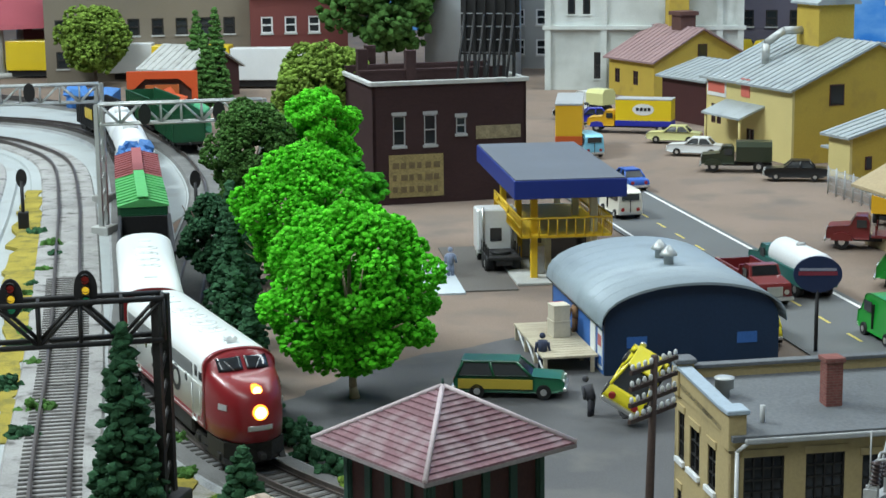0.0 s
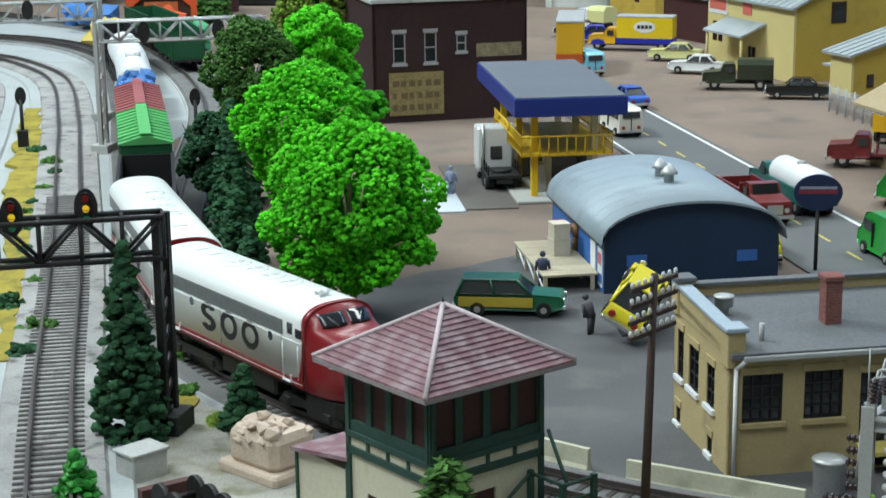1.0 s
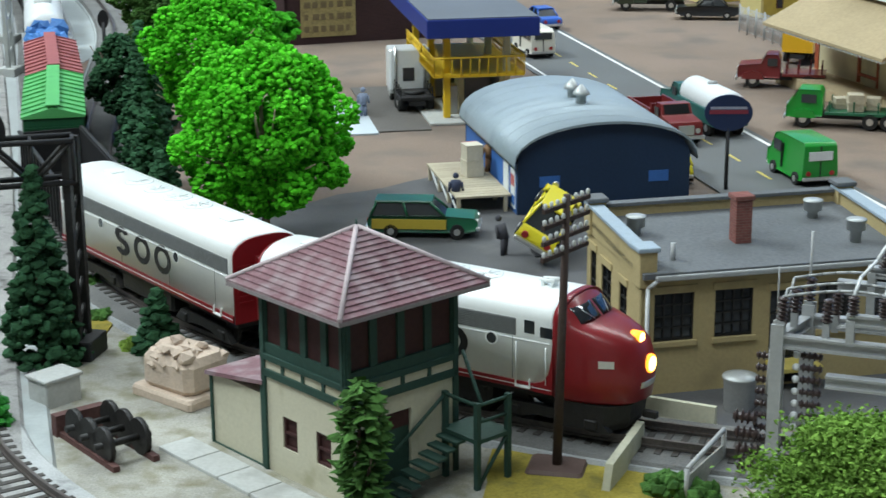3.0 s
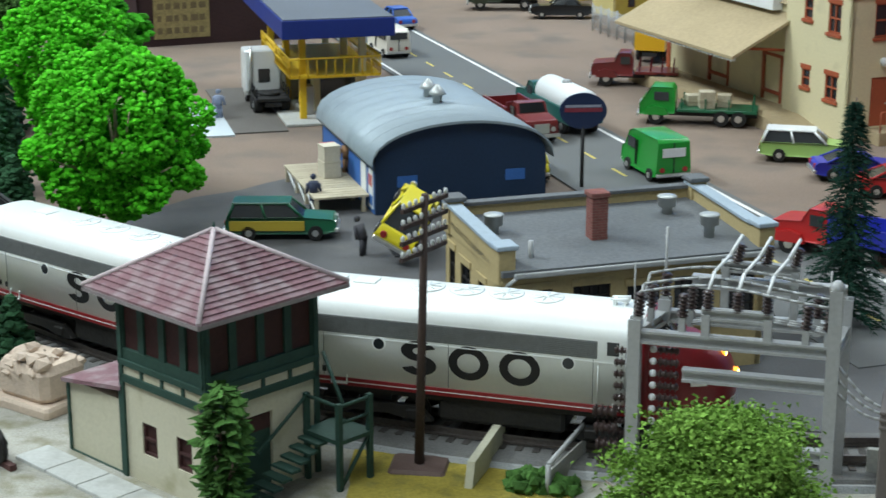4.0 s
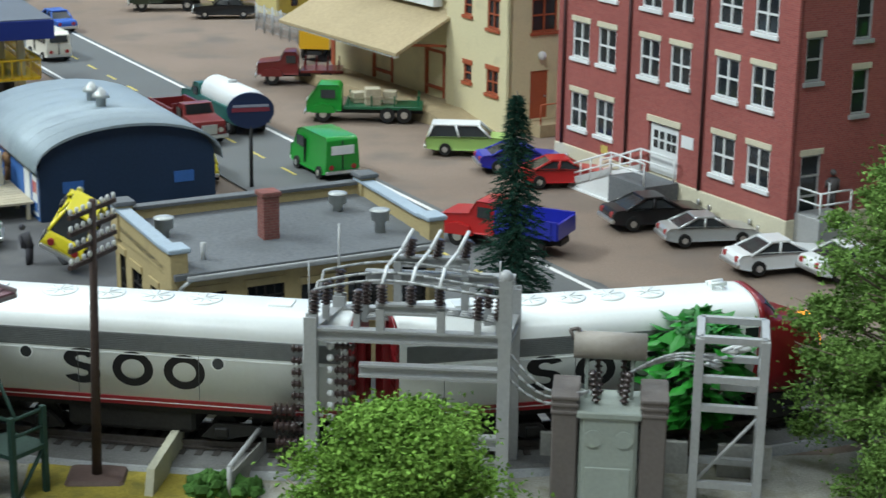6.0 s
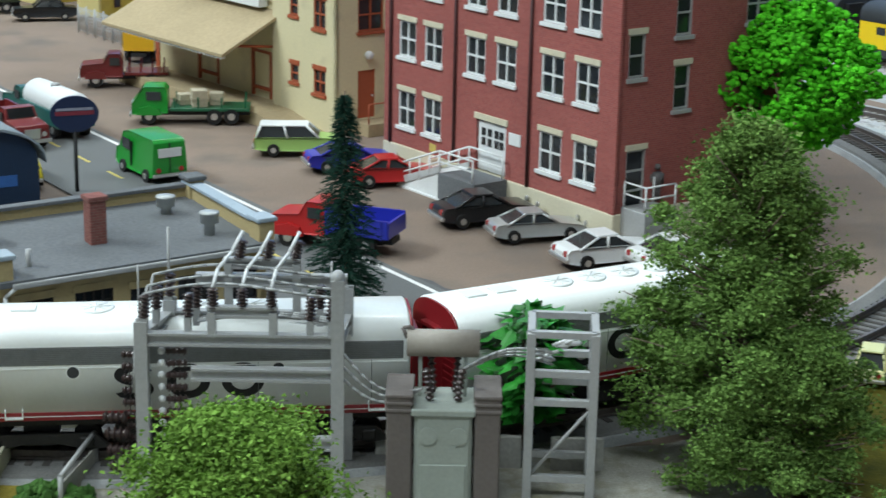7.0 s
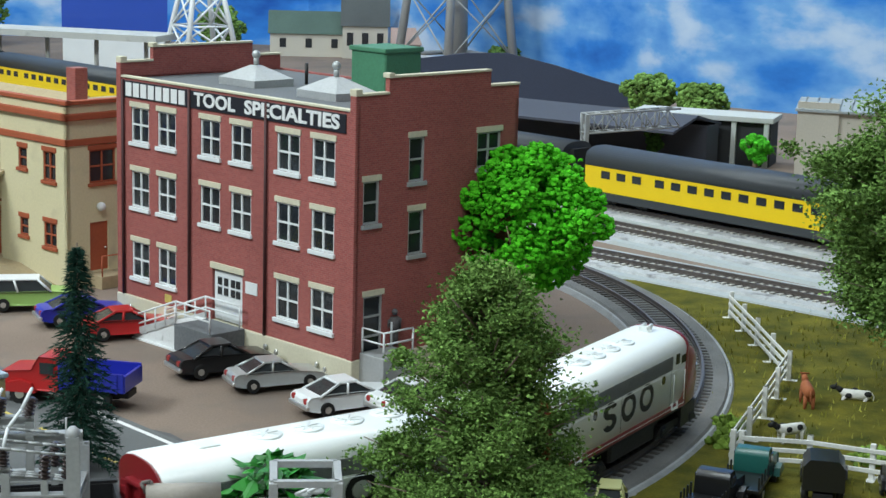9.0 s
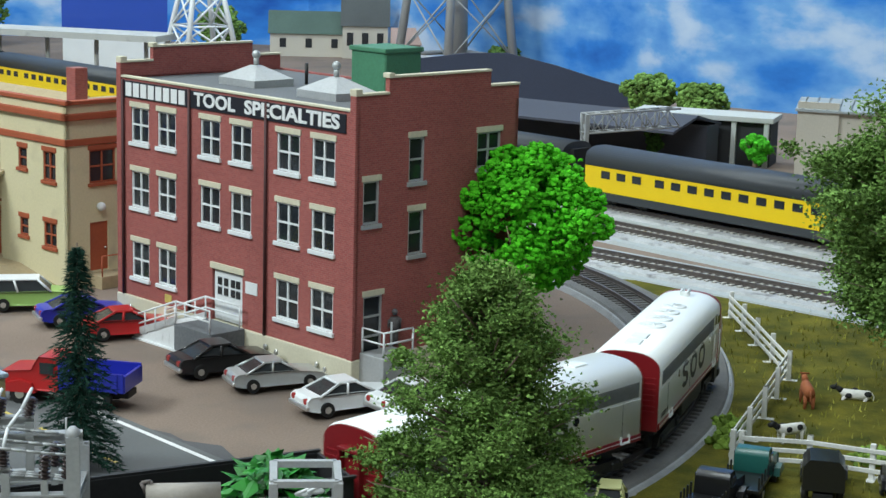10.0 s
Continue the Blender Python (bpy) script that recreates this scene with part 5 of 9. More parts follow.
def dark_brick_block():
    L, D = 13.2, 17.0
    th = building("brown_brick_block", "dark brown brick block with pale flat roof", -44.0, 138.5, 11.3, 6.6)
    I = Matrix.Identity(4)
    holes = [(1.7, 2.75, 4.9, 7.4), (4.35, 5.4, 4.9, 7.4), (7.1, 7.95, 5.7, 7.1)]
    part("front_wall", wall_shape(L, 0, 9.9, holes), BRICK_DARK, th)
    for h in holes:
        window(th, I, *h, STEEL_PALE, 1, 2, STEEL_PALE, STEEL_PALE)
    part("side_wall", wall_shape(D, 0, 9.9).move(turn_z(L, 0, 90)), BRICK_DARK, th)
    part("side_wall", wall_shape(D, 0, 9.9).move(turn_z(0, D, -90)), BRICK_DARK, th)
    part("back_wall", wall_shape(L, 0, 9.9).move(turn_z(L, D, 180)), BRICK_DARK, th)
    part("roof", Shape().box(.2, L - .2, .2, D - .2, 9.5, 9.7), CONCRETE, th, "pale grey flat roof")
    part("coping", Shape().box(-.2, L + .2, -.25, .3, 9.9, 10.25, .04), CONCRETE, th)
    part("cornice", Shape().box(L - .2, L + .25, 0, D, 9.9, 10.2, .04).box(-.25, .2, 0, D, 9.9, 10.2, .04), CONCRETE, th)
    for y in (5.5, 11):
        part("party_wall", Shape().box(.2, L - .2, y, y + .4, 9.6, 10.5).box(.1, L - .1, y - .1, y + .5, 10.5, 10.7), BRICK_DARK, th)
    for x, y in ((.6, 8), (4.2, 5.3), (2.2, 12)):
        part("chimney", Shape().box(x, x + .9, y, y + .9, 9.6, 12.3, .04), BRICK_DARK, th)
    ps = part("wall_sign", Shape().box(1.3, 5.95, -.08, 0, .6, 4.15), mat("faded_yellow_poster", (.30, .24, .10), .8, var=.4, big=120), th, "faded yellow painted wall sign")
    FADED = mat("faded_brown_marks", (.16, .12, .06), .8, var=.3)
    rng = random.Random(3)
    for r in range(3):
        for k in range(6):
            part("sign_mark", Shape().box(1.6 + k * .7, 1.6 + k * .7 + rng.uniform(.3, .6), -.11, -.07, 1.0 + r * 1.0, 1.5 + r * 1.0), FADED, ps)
    part("wall_sign", Shape().box(8.8, 12.7, -.08, 0, 5.2, 6.3), mat("faded_tan_board", (.26, .22, .13), .8, var=.4, big=150), th, "faded tan board over the door")
    bb = thing("rooftop_billboard", "black timber billboard frame seen from behind", "billboard")
    bb.matrix_basis = th.matrix_basis @ cpose(9.2, 4.5, 9.7, -30)
    for k in range(6):
        x = k * .85
        part("post", Shape().box(x - .13, x + .13, -.1, .15, 0, 7.0), BLACK, bb)
        part("strut", Shape().cyl((x, 0, 5.6), (x, -3.0, 0), .14, n=4), BLACK, bb)
    for z in (2.4, 3.5, 4.6, 5.7, 6.7):
        part("board", Shape().box(-.4, 4.7, .15, .3, z, z + 1.0), BLACK, bb)
    part("brace", Shape().cyl((-.2, -1.4, 2.4), (4.5, -1.4, 2.4), .12, n=4), BLACK, bb)


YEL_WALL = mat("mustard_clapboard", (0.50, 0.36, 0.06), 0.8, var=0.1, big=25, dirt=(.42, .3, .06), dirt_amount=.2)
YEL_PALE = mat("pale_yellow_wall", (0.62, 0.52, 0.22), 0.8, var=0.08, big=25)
TIN_ROOF = mat("grey_tin_roof", (0.36, 0.40, 0.41), 0.55, 0.2, var=0.12, big=20, dirt=(.27, .3, .31), dirt_amount=.2)
RUSTY_ROOF = mat("pinkish_tin_roof", (0.30, 0.2, 0.2), 0.7, var=0.15, big=20)


def gable_hall(name, label, x, y, dx, dy, L, D, eave, ridge, wall_m, front_m, roof_m, windows_side=(), windows_front=()):
    """Front of length L along local x at y = 0, gable walls of depth D, ridge along x."""
    th = building(name, label, x, y, dx, dy)
    part("front_wall", wall_shape(L, 0, eave, windows_front), front_m, th)
    for h in windows_front:
        window(th, Matrix.Identity(4), *h, DARK_TRIM, 2, 2)
    for x0 in (0, L - .25):
        part("gable_wall", Shape().prism([(.25, 0), (D, 0), (D, eave), (D / 2, ridge), (.25, eave + .1)], "x", x0, x0 + .25), wall_m, th)
    part("back_wall", Shape().box(.25, L - .25, D - .25, D, 0, eave), wall_m, th)
    for s in (0, 1):
        ya, yb = (-.6, D / 2) if s == 0 else (D + .6, D / 2)
        za = eave - .6 * (ridge - eave) / (D / 2)
        r = Shape().add([(-.6, ya, za), (L + .6, ya, za), (L + .6, yb, ridge), (-.6, yb, ridge), (-.6, ya, za + .22), (L + .6, ya, za + .22), (L + .6, yb, ridge + .22), (-.6, yb, ridge + .22)],
                        [(0, 1, 2, 3), (7, 6, 5, 4), (0, 4, 5, 1), (1, 5, 6, 2), (3, 2, 6, 7), (0, 3, 7, 4)])
        k = 0.0
        while k < L + .5:
            r.add([(k, ya, za + .22), (k + .1, ya, za + .22), (k + .1, yb, ridge + .22), (k, yb, ridge + .22), (k, ya, za + .29), (k + .1, ya, za + .29), (k + .1, yb, ridge + .29), (k, yb, ridge + .29)], [(4, 5, 6, 7), (7, 6, 5, 4), (0, 1, 5, 4), (0, 4, 7, 3), (1, 2, 6, 5)])
            k += 1.1
        part("roof_slope", r, roof_m, th)
    for f, x0, z0, w, h in windows_side:
        xx = L if f else 0
        wd = part("window", Shape().box(xx - .05, xx + .06, x0, x0 + w, z0, z0 + h), DARK_TRIM, th)
        part("pane", Shape().box(xx - .06, xx + .09, x0 + .12, x0 + w - .12, z0 + .12, z0 + h - .12), GLASS_D, wd)
    return th


def feed_mill():
    ux, uy = 9.6, -13.2
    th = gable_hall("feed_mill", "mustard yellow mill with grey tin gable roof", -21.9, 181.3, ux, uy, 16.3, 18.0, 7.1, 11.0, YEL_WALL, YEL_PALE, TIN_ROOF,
                    windows_side=[(1, 4.0, 5.4, 1.6, 2.0), (1, 13, 7.9, 1.6, 2.0), (1, 4.5, 1.2, 1.6, 2.0)], windows_front=[(1.0, 1.9, 2.4, 4.4), (2.1, 3.0, 2.4, 4.4), (8, 9.5, .2, 2.6)])
    cup = part("cupola", Shape().box(5.5, 9.5, 7.0, 11.0, 9.8, 14.6), YEL_WALL, th)
    part("cupola_roof", Shape().prism([(6.5, 14.4), (11.5, 14.4), (11.5, 14.6), (9.0, 16.2), (6.5, 14.6)], "x", 5.0, 10.0), TIN_ROOF, cup)
    part("chute", Shape().tube([(6, 3.2, 8.6), (6, 3.2, 10.6), (6.3, 5, 11.8), (6.4, 7.2, 11.8)], .4, 8), SILVER, th, "silver bent duct")
    aw = part("awning", Shape().add([(4, 0, 4.9), (11.4, 0, 4.9), (11.4, -2.8, 3.8), (4, -2.8, 3.8), (4, 0, 5.1), (11.4, 0, 5.1), (11.4, -2.8, 4.0), (4, -2.8, 4.0)], [(3, 2, 1, 0), (4, 5, 6, 7)[::-1], (2, 3, 7, 6), (0, 3, 7, 4), (1, 2, 6, 5)]), TIN_ROOF, th)
    for x in (4.4, 11):
        part("awning_post", Shape().cyl((x, -2.5, 0), (x, -2.5, 3.9), .14, n=5), YEL_PALE, aw)
    sign = paint("red_white_poster", (.6, .14, .1), .7)
    part("poster", Shape().box(.3, 4.0, -.1, 0, 5.2, 7.3), WHITE_TRIM, th, "white and red poster")
    part("poster_block", Shape().box(.5, 3.8, -.13, -.08, 5.6, 6.6), sign, th)
    part("poster", Shape().box(7.0, 8.6, -.1, 0, 5.6, 7.4), sign, th)
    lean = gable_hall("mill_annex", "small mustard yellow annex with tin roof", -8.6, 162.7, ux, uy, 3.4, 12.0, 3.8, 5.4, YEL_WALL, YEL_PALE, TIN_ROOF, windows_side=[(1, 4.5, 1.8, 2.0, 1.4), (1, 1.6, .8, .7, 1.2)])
    part("porch_roof", Shape().box(-1.8, .2, .3, 2.4, 2.3, 2.5), TIN_ROOF, lean)
    back = gable_hall("grain_store", "mustard yellow store with pinkish tin roof", -40.4, 229.2, 8.4, -9.8, 11.0, 14.0, 4.9, 8.6, YEL_WALL, YEL_WALL, RUSTY_ROOF, windows_side=[(1, 3, 2.2, 1.4, 1.8), (1, 6.4, 5.0, 1.4, 1.8)], windows_front=[(1.5, 2.7, 1.6, 3.4), (6, 7.2, 1.6, 3.4)])
    part("cupola", Shape().box(5.5, 7.7, 6, 8.2, 7.6, 10.2).box(5.2, 8.0, 5.7, 8.5, 10.2, 10.7), mat("brown_cupola", (.12, .06, .05), .8, var=.15), back)
    shed = gable_hall("open_shed", "open shed with pale tin roof", -29.6, 203, 8.4, -9.8, 9, 11, 5.0, 6.6, DARK_TRIM, DARK_TRIM, TIN_ROOF)
    st = thing("mill_stack", "tall mustard square stack", "chimney", -32, 232, 0, 20)
    part("shaft", Shape().box(-1.3, 1.3, -1.3, 1.3, 0, 26, .08), YEL_WALL, st)
    part("cap", Shape().box(-1.5, 1.5, -1.5, 1.5, 26, 26.5, .05), YEL_PALE, st)


def signal_tower():
    th = thing("signal_tower", "cream and dark green signal tower with dull red tile roof", "signal tower", -18.4, 54.4, 0, -36)
    # local x along the front left face, right face along +y at x = W
    GREENT = mat("dark_green_timber", (0.022, 0.06, 0.045), 0.7, var=0.2, big=40)
    CW = mat("tower_cream", (0.56, 0.53, 0.40), 0.8, var=0.08, big=30, dirt=(.42, .39, .26), dirt_amount=.15)
    REDWOOD = mat("dark_red_wood", (0.05, 0.017, 0.016), 0.7, var=0.25, big=60)
    TILE = mat("dull_red_roof_tile", (0.20, 0.105, 0.12), 0.8, var=0.25, big=60, rand=0.15, dirt=(.30, .235, .245), dirt_amount=.45)
    W, D = 4.45, 4.7
    I = Matrix.Identity(4)
    S = turn_z(W, 0, 90)
    holes = [(.95, 1.75, 1.15, 2.3), (2.8, 3.6, 1.15, 2.3)]
    part("lower_wall", wall_shape(W, 0, 3.6, holes, .2), CW, th)
    for h in holes:
        window(th, I, *h, REDWOOD, 1, 2, None, None, glass_mat=REDWOOD)
    dh = [(1.3, 2.75, .15, 2.9)]
    part("lower_wall", wall_shape(D, 0, 3.6, dh, .2).move(S), CW, th)
    dr = part("door", Shape().box(1.35, 2.7, .08, .16, .15, 2.3).move(S), GREENT, th, "dark green door")
    part("transom", Shape().box(1.35, 2.7, .06, .14, 2.3, 2.9).move(S), REDWOOD, dr)
    part("lower_wall", Shape().box(.01, .2, .2, D, 0, 3.6), CW, th)
    part("lower_wall", Shape().box(.2, W - .2, D - .2, D, 0, 3.6), CW, th)
    for a, b in ((0, 0), (W, 0), (W, D), (0, D)):
        part("corner_post", Shape().box(a - .1, a + .1, b - .1, b + .1, 0, 7.0), GREENT, th)
    for z, h, e in ((3.55, .28, .1), (4.15, .22, .12)):
        bnd = Shape().box(-e, W + e, -e, D + e, z, z + h, .02)
        part("timber_band", bnd, GREENT, th)
    part("band_panel", Shape().box(-.03, W + .03, -.03, D + .03, 3.8, 4.2), CW, th)
    for k in range(5):
        part("stud", Shape().box(k * W / 4 - .07, k * W / 4 + .07, -.09, 0, 3.8, 4.2), GREENT, th)
        part("stud", Shape().box(W, W + .09, k * D / 4 - .07, k * D / 4 + .07, 3.8, 4.2), GREENT, th)
    part("upper_room", Shape().box(.08, W - .08, .08, D - .08, 4.3, 6.95), REDWOOD, th, "dark red boarded upper storey")
    for k in range(5):
        part("mullion", Shape().box(k * W / 4 - .15, k * W / 4 + .15, -.02, .12, 4.35, 6.95), GREENT, th)
        part("mullion", Shape().box(W - .12, W + .02, k * D / 4 - .15, k * D / 4 + .15, 4.35, 6.95), GREENT, th)
    part("window_rail", Shape().box(-.04, W + .04, -.04, D + .04, 6.7, 6.98).box(-.05, W + .05, -.05, D + .05, 4.35, 4.75), GREENT, th)
    # hipped roof of separate tile courses
    e, z0, z1 = .85, 6.85, 8.75
    cx, cy = W / 2, D / 2
    under = Shape().add([(-e, -e, z0), (W + e, -e, z0), (W + e, D + e, z0), (-e, D + e, z0), (cx, cy, z1 - .05)], [(0, 1, 4), (1, 2, 4), (2, 3, 4), (3, 0, 4), (3, 2, 1, 0)])
    rf = part("roof", under, TILE, th, "hipped roof of dull red tiles")
    cor = [(-e, -e), (W + e, -e), (W + e, D + e), (-e, D + e)]
    N = 15
    for f in range(4):
        (ax, ay), (bx, by) = cor[f], cor[(f + 1) % 4]
        for k in range(N):
            t0, t1 = k / N, min(.995, (k + 1.25) / N)
            lift0, lift1 = .10, .03
            p = lambda px, py, t, l: (px + (cx - px) * t, py + (cy - py) * t, z0 + (z1 - z0) * t + l)
            v = [p(ax, ay, t0, lift0), p(bx, by, t0, lift0), p(bx, by, t1, lift1), p(ax, ay, t1, lift1), p(ax, ay, t0, -.01), p(bx, by, t0, -.01)]
            part("tile_course", Shape().add(v, [(0, 1, 2, 3), (4, 5, 1, 0)]), TILE, rf)
        part("hip_tile", Shape().cyl((ax, ay, z0 + .08), (cx, cy, z1 + .06), .09, n=6), mat("pale_hip_%d" % f, (.5, .42, .43), .7, var=.15), rf)
    part("finial", Shape().cyl((cx, cy, z1), (cx, cy, z1 + .3), .07, .03, 6), GREENT, rf)
    part("eave_board", Shape().box(-e, W + e, -e - .02, -e + .06, z0 - .12, z0 + .02).box(W + e - .06, W + e + .02, -e, D + e, z0 - .12, z0 + .02), mat("grey_eave", (.25, .22, .22), .7), rf)
    # annex on the left
    an = Shape().box(-3.3, -.12, .05, 3.4, 0, 2.75)
    part("annex_wall", an, CW, th)
    part("annex_roof", Shape().add([(-3.5, -.15, 2.8), (0, -.15, 3.35), (0, 3.6, 3.35), (-3.5, 3.6, 2.8), (-3.5, -.15, 2.65), (0, -.15, 3.2), (0, 3.6, 3.2), (-3.5, 3.6, 2.65)], [(0, 1, 2, 3), (7, 6, 5, 4), (0, 4, 5, 1), (3, 7, 4, 0)]), TILE, th)
    part("annex_trim", Shape().box(-3.35, -.1, -.03, .05, 0, .12).box(-3.38, -3.26, -.03, .1, 0, 2.7).box(-.25, -.1, -.05, .07, 0, 3.2), GREENT, th)
    # outside stair on the right
    for k in range(8):
        part("stair_tread", Shape().box(W + .15, W + 1.2, .9 + k * .4, 1.32 + k * .4, .21 * k + .15, .21 * k + .24), GREENT, th)
    part("stair_landing", Shape().box(W + .1, W + 1.9, 4.0, 5.6, 1.75, 1.9), GREENT, th)
    for a, b in ((W + .2, 4.1), (W + 1.8, 4.1), (W + 1.8, 5.5)):
        part("stair_post", Shape().box(a - .09, a + .09, b - .09, b + .09, 0, 3.2), GREENT, th)
    part("stair_rail", Shape().tube([(W + 1.8, 5.5, 3.1), (W + 1.8, 4.1, 3.1), (W + .2, 4.1, 3.1), (W + .1, 2.0, 1.6)], .07, 5).tube([(W + 1.8, 5.5, 2.5), (W + 1.8, 4.1, 2.5)], .06, 5).tube([(W + 1.8, 4.3, 3.1), (W + .3, D + .1, 4.5)], .07, 5), GREENT, th)
    part("stair_brace", Shape().cyl((W + 1.8, 4.1, .1), (W + 1.8, 5.5, 1.8), .07, n=4), GREENT, th)
    # paving slabs in front
    pv = thing("paving", "pale concrete slabs beside the tower", "pavement", -18.4, 54.4, 0, -36, kind="structure")
    for k in range(5):
        part("slab", Shape().box(-4.0 + k * 1.85, -2.2 + k * 1.85, -1.9, -.5, 0, .22, .03), CONCRETE, pv)


brick_factory()
freight_house()
workshop()
arched_hall()
fuel_station()
dark_brick_block()
feed_mill()
signal_tower()


# ---- road vehicles ----
def wheels(th, xs, y, r, m_rim=None, w=.28):
    for x in xs:
        for s in (-1, 1):
            t = Shape().cyl((x, s * (y - w), r), (x, s * y, r), r, n=14)
            wh = part("wheel", t, TYRE, th)
            part("rim", Shape().cyl((x, s * y, r), (x, s * (y + .03), r), r * .46, n=12), m_rim or CHROME, wh)


def shell(shape, prof, W, tuck=.12, crown=.0):
    """A car body from its side outline (x, z): slab sides that lean in a little towards the top."""
    zs = [z for _, z in prof]
    zt = max(zs)
    zb = min(zs)
    ring = lambda k, inset: [(x, k * (W / 2 - inset - tuck * ((z - zb) / (zt - zb + 1e-6)) ** 2), z) for x, z in prof]
    rings = [ring(-1, .10), ring(-1, 0), ring(1, 0), ring(1, .10)]
    n = len(prof)
    for r, k in ((0, .985), (3, .985)):
        cx = sum(p[0] for p in prof) / n
        cz = sum(p[1] for p in prof) / n
        rings[r] = [(cx + (x - cx) * k, y, cz + (z - cz) * (k - .03)) for x, y, z in rings[r]]
    rings = [[rings[i][j] for j in range(n)] for i in (0, 1, 2, 3)]
    return shape.loft(rings)


STYLES = {
    "sedan": dict(L=5.6, W=2.0, body=[(-2.75, .45), (-2.8, .85), (-2.7, 1.08), (-1.5, 1.15), (1.0, 1.15), (2.6, 1.05), (2.8, .85), (2.75, .45), (2.2, .32), (-2.2, .32)],
                  top=[(-1.75, 1.1), (-1.15, 1.68), (.35, 1.7), (1.05, 1.1)], wx=(-1.65, 1.75), r=.36),
    "wagon": dict(L=5.6, W=2.05, body=[(-2.75, .42), (-2.8, .9), (-2.7, 1.12), (1.0, 1.15), (2.6, 1.05), (2.8, .85), (2.75, .45), (2.2, .32), (-2.2, .32)],
                  top=[(-2.65, 1.1), (-2.35, 1.78), (.4, 1.8), (1.15, 1.12)], wx=(-1.6, 1.75), r=.37),
    "coupe": dict(L=5.3, W=2.05, body=[(-2.6, .4), (-2.65, .85), (-2.45, 1.02), (-1.2, 1.08), (.9, 1.0), (2.3, .82), (2.65, .62), (2.6, .38), (2.1, .28), (-2.1, .28)],
                  top=[(-2.0, 1.0), (-.9, 1.5), (.1, 1.5), (1.0, .98)], wx=(-1.6, 1.65), r=.36),
    "van": dict(L=4.9, W=2.2, body=[(-2.4, .45), (-2.45, 1.0), (-2.42, 2.35), (-2.2, 2.55), (1.0, 2.55), (1.55, 2.4), (2.0, 1.5), (2.4, 1.3), (2.45, .6), (2.3, .42), (1.9, .35), (-2.0, .35)], top=None, wx=(-1.5, 1.5), r=.38),
    "bus": dict(L=4.9, W=2.05, body=[(-2.4, .45), (-2.45, 1.0), (-2.35, 2.1), (-2.0, 2.3), (1.7, 2.3), (2.1, 2.1), (2.45, 1.3), (2.42, .6), (2.2, .38), (-2.1, .38)], top=None, wx=(-1.45, 1.5), r=.36),
    "beetle": dict(L=4.5, W=1.85, body=[(-2.2, .42), (-2.25, .75), (-2.0, 1.05), (-1.2, 1.2), (.8, 1.15), (1.7, 1.0), (2.2, .7), (2.15, .42), (1.7, .32), (-1.7, .32)],
                   top=[(-1.9, 1.05), (-1.0, 1.68), (-.2, 1.78), (.45, 1.65), (.95, 1.1)], wx=(-1.3, 1.4), r=.38),
}


def soften(ob, width=.1):
    """Rounded edges on a vehicle's shell."""
    bv = ob.modifiers.new("edge", "BEVEL")
    bv.width, bv.segments, bv.limit_method, bv.angle_limit = width * CM, 3, "ANGLE", radians(20)
    ob.data.polygons.foreach_set("use_smooth", [True] * len(ob.data.polygons))


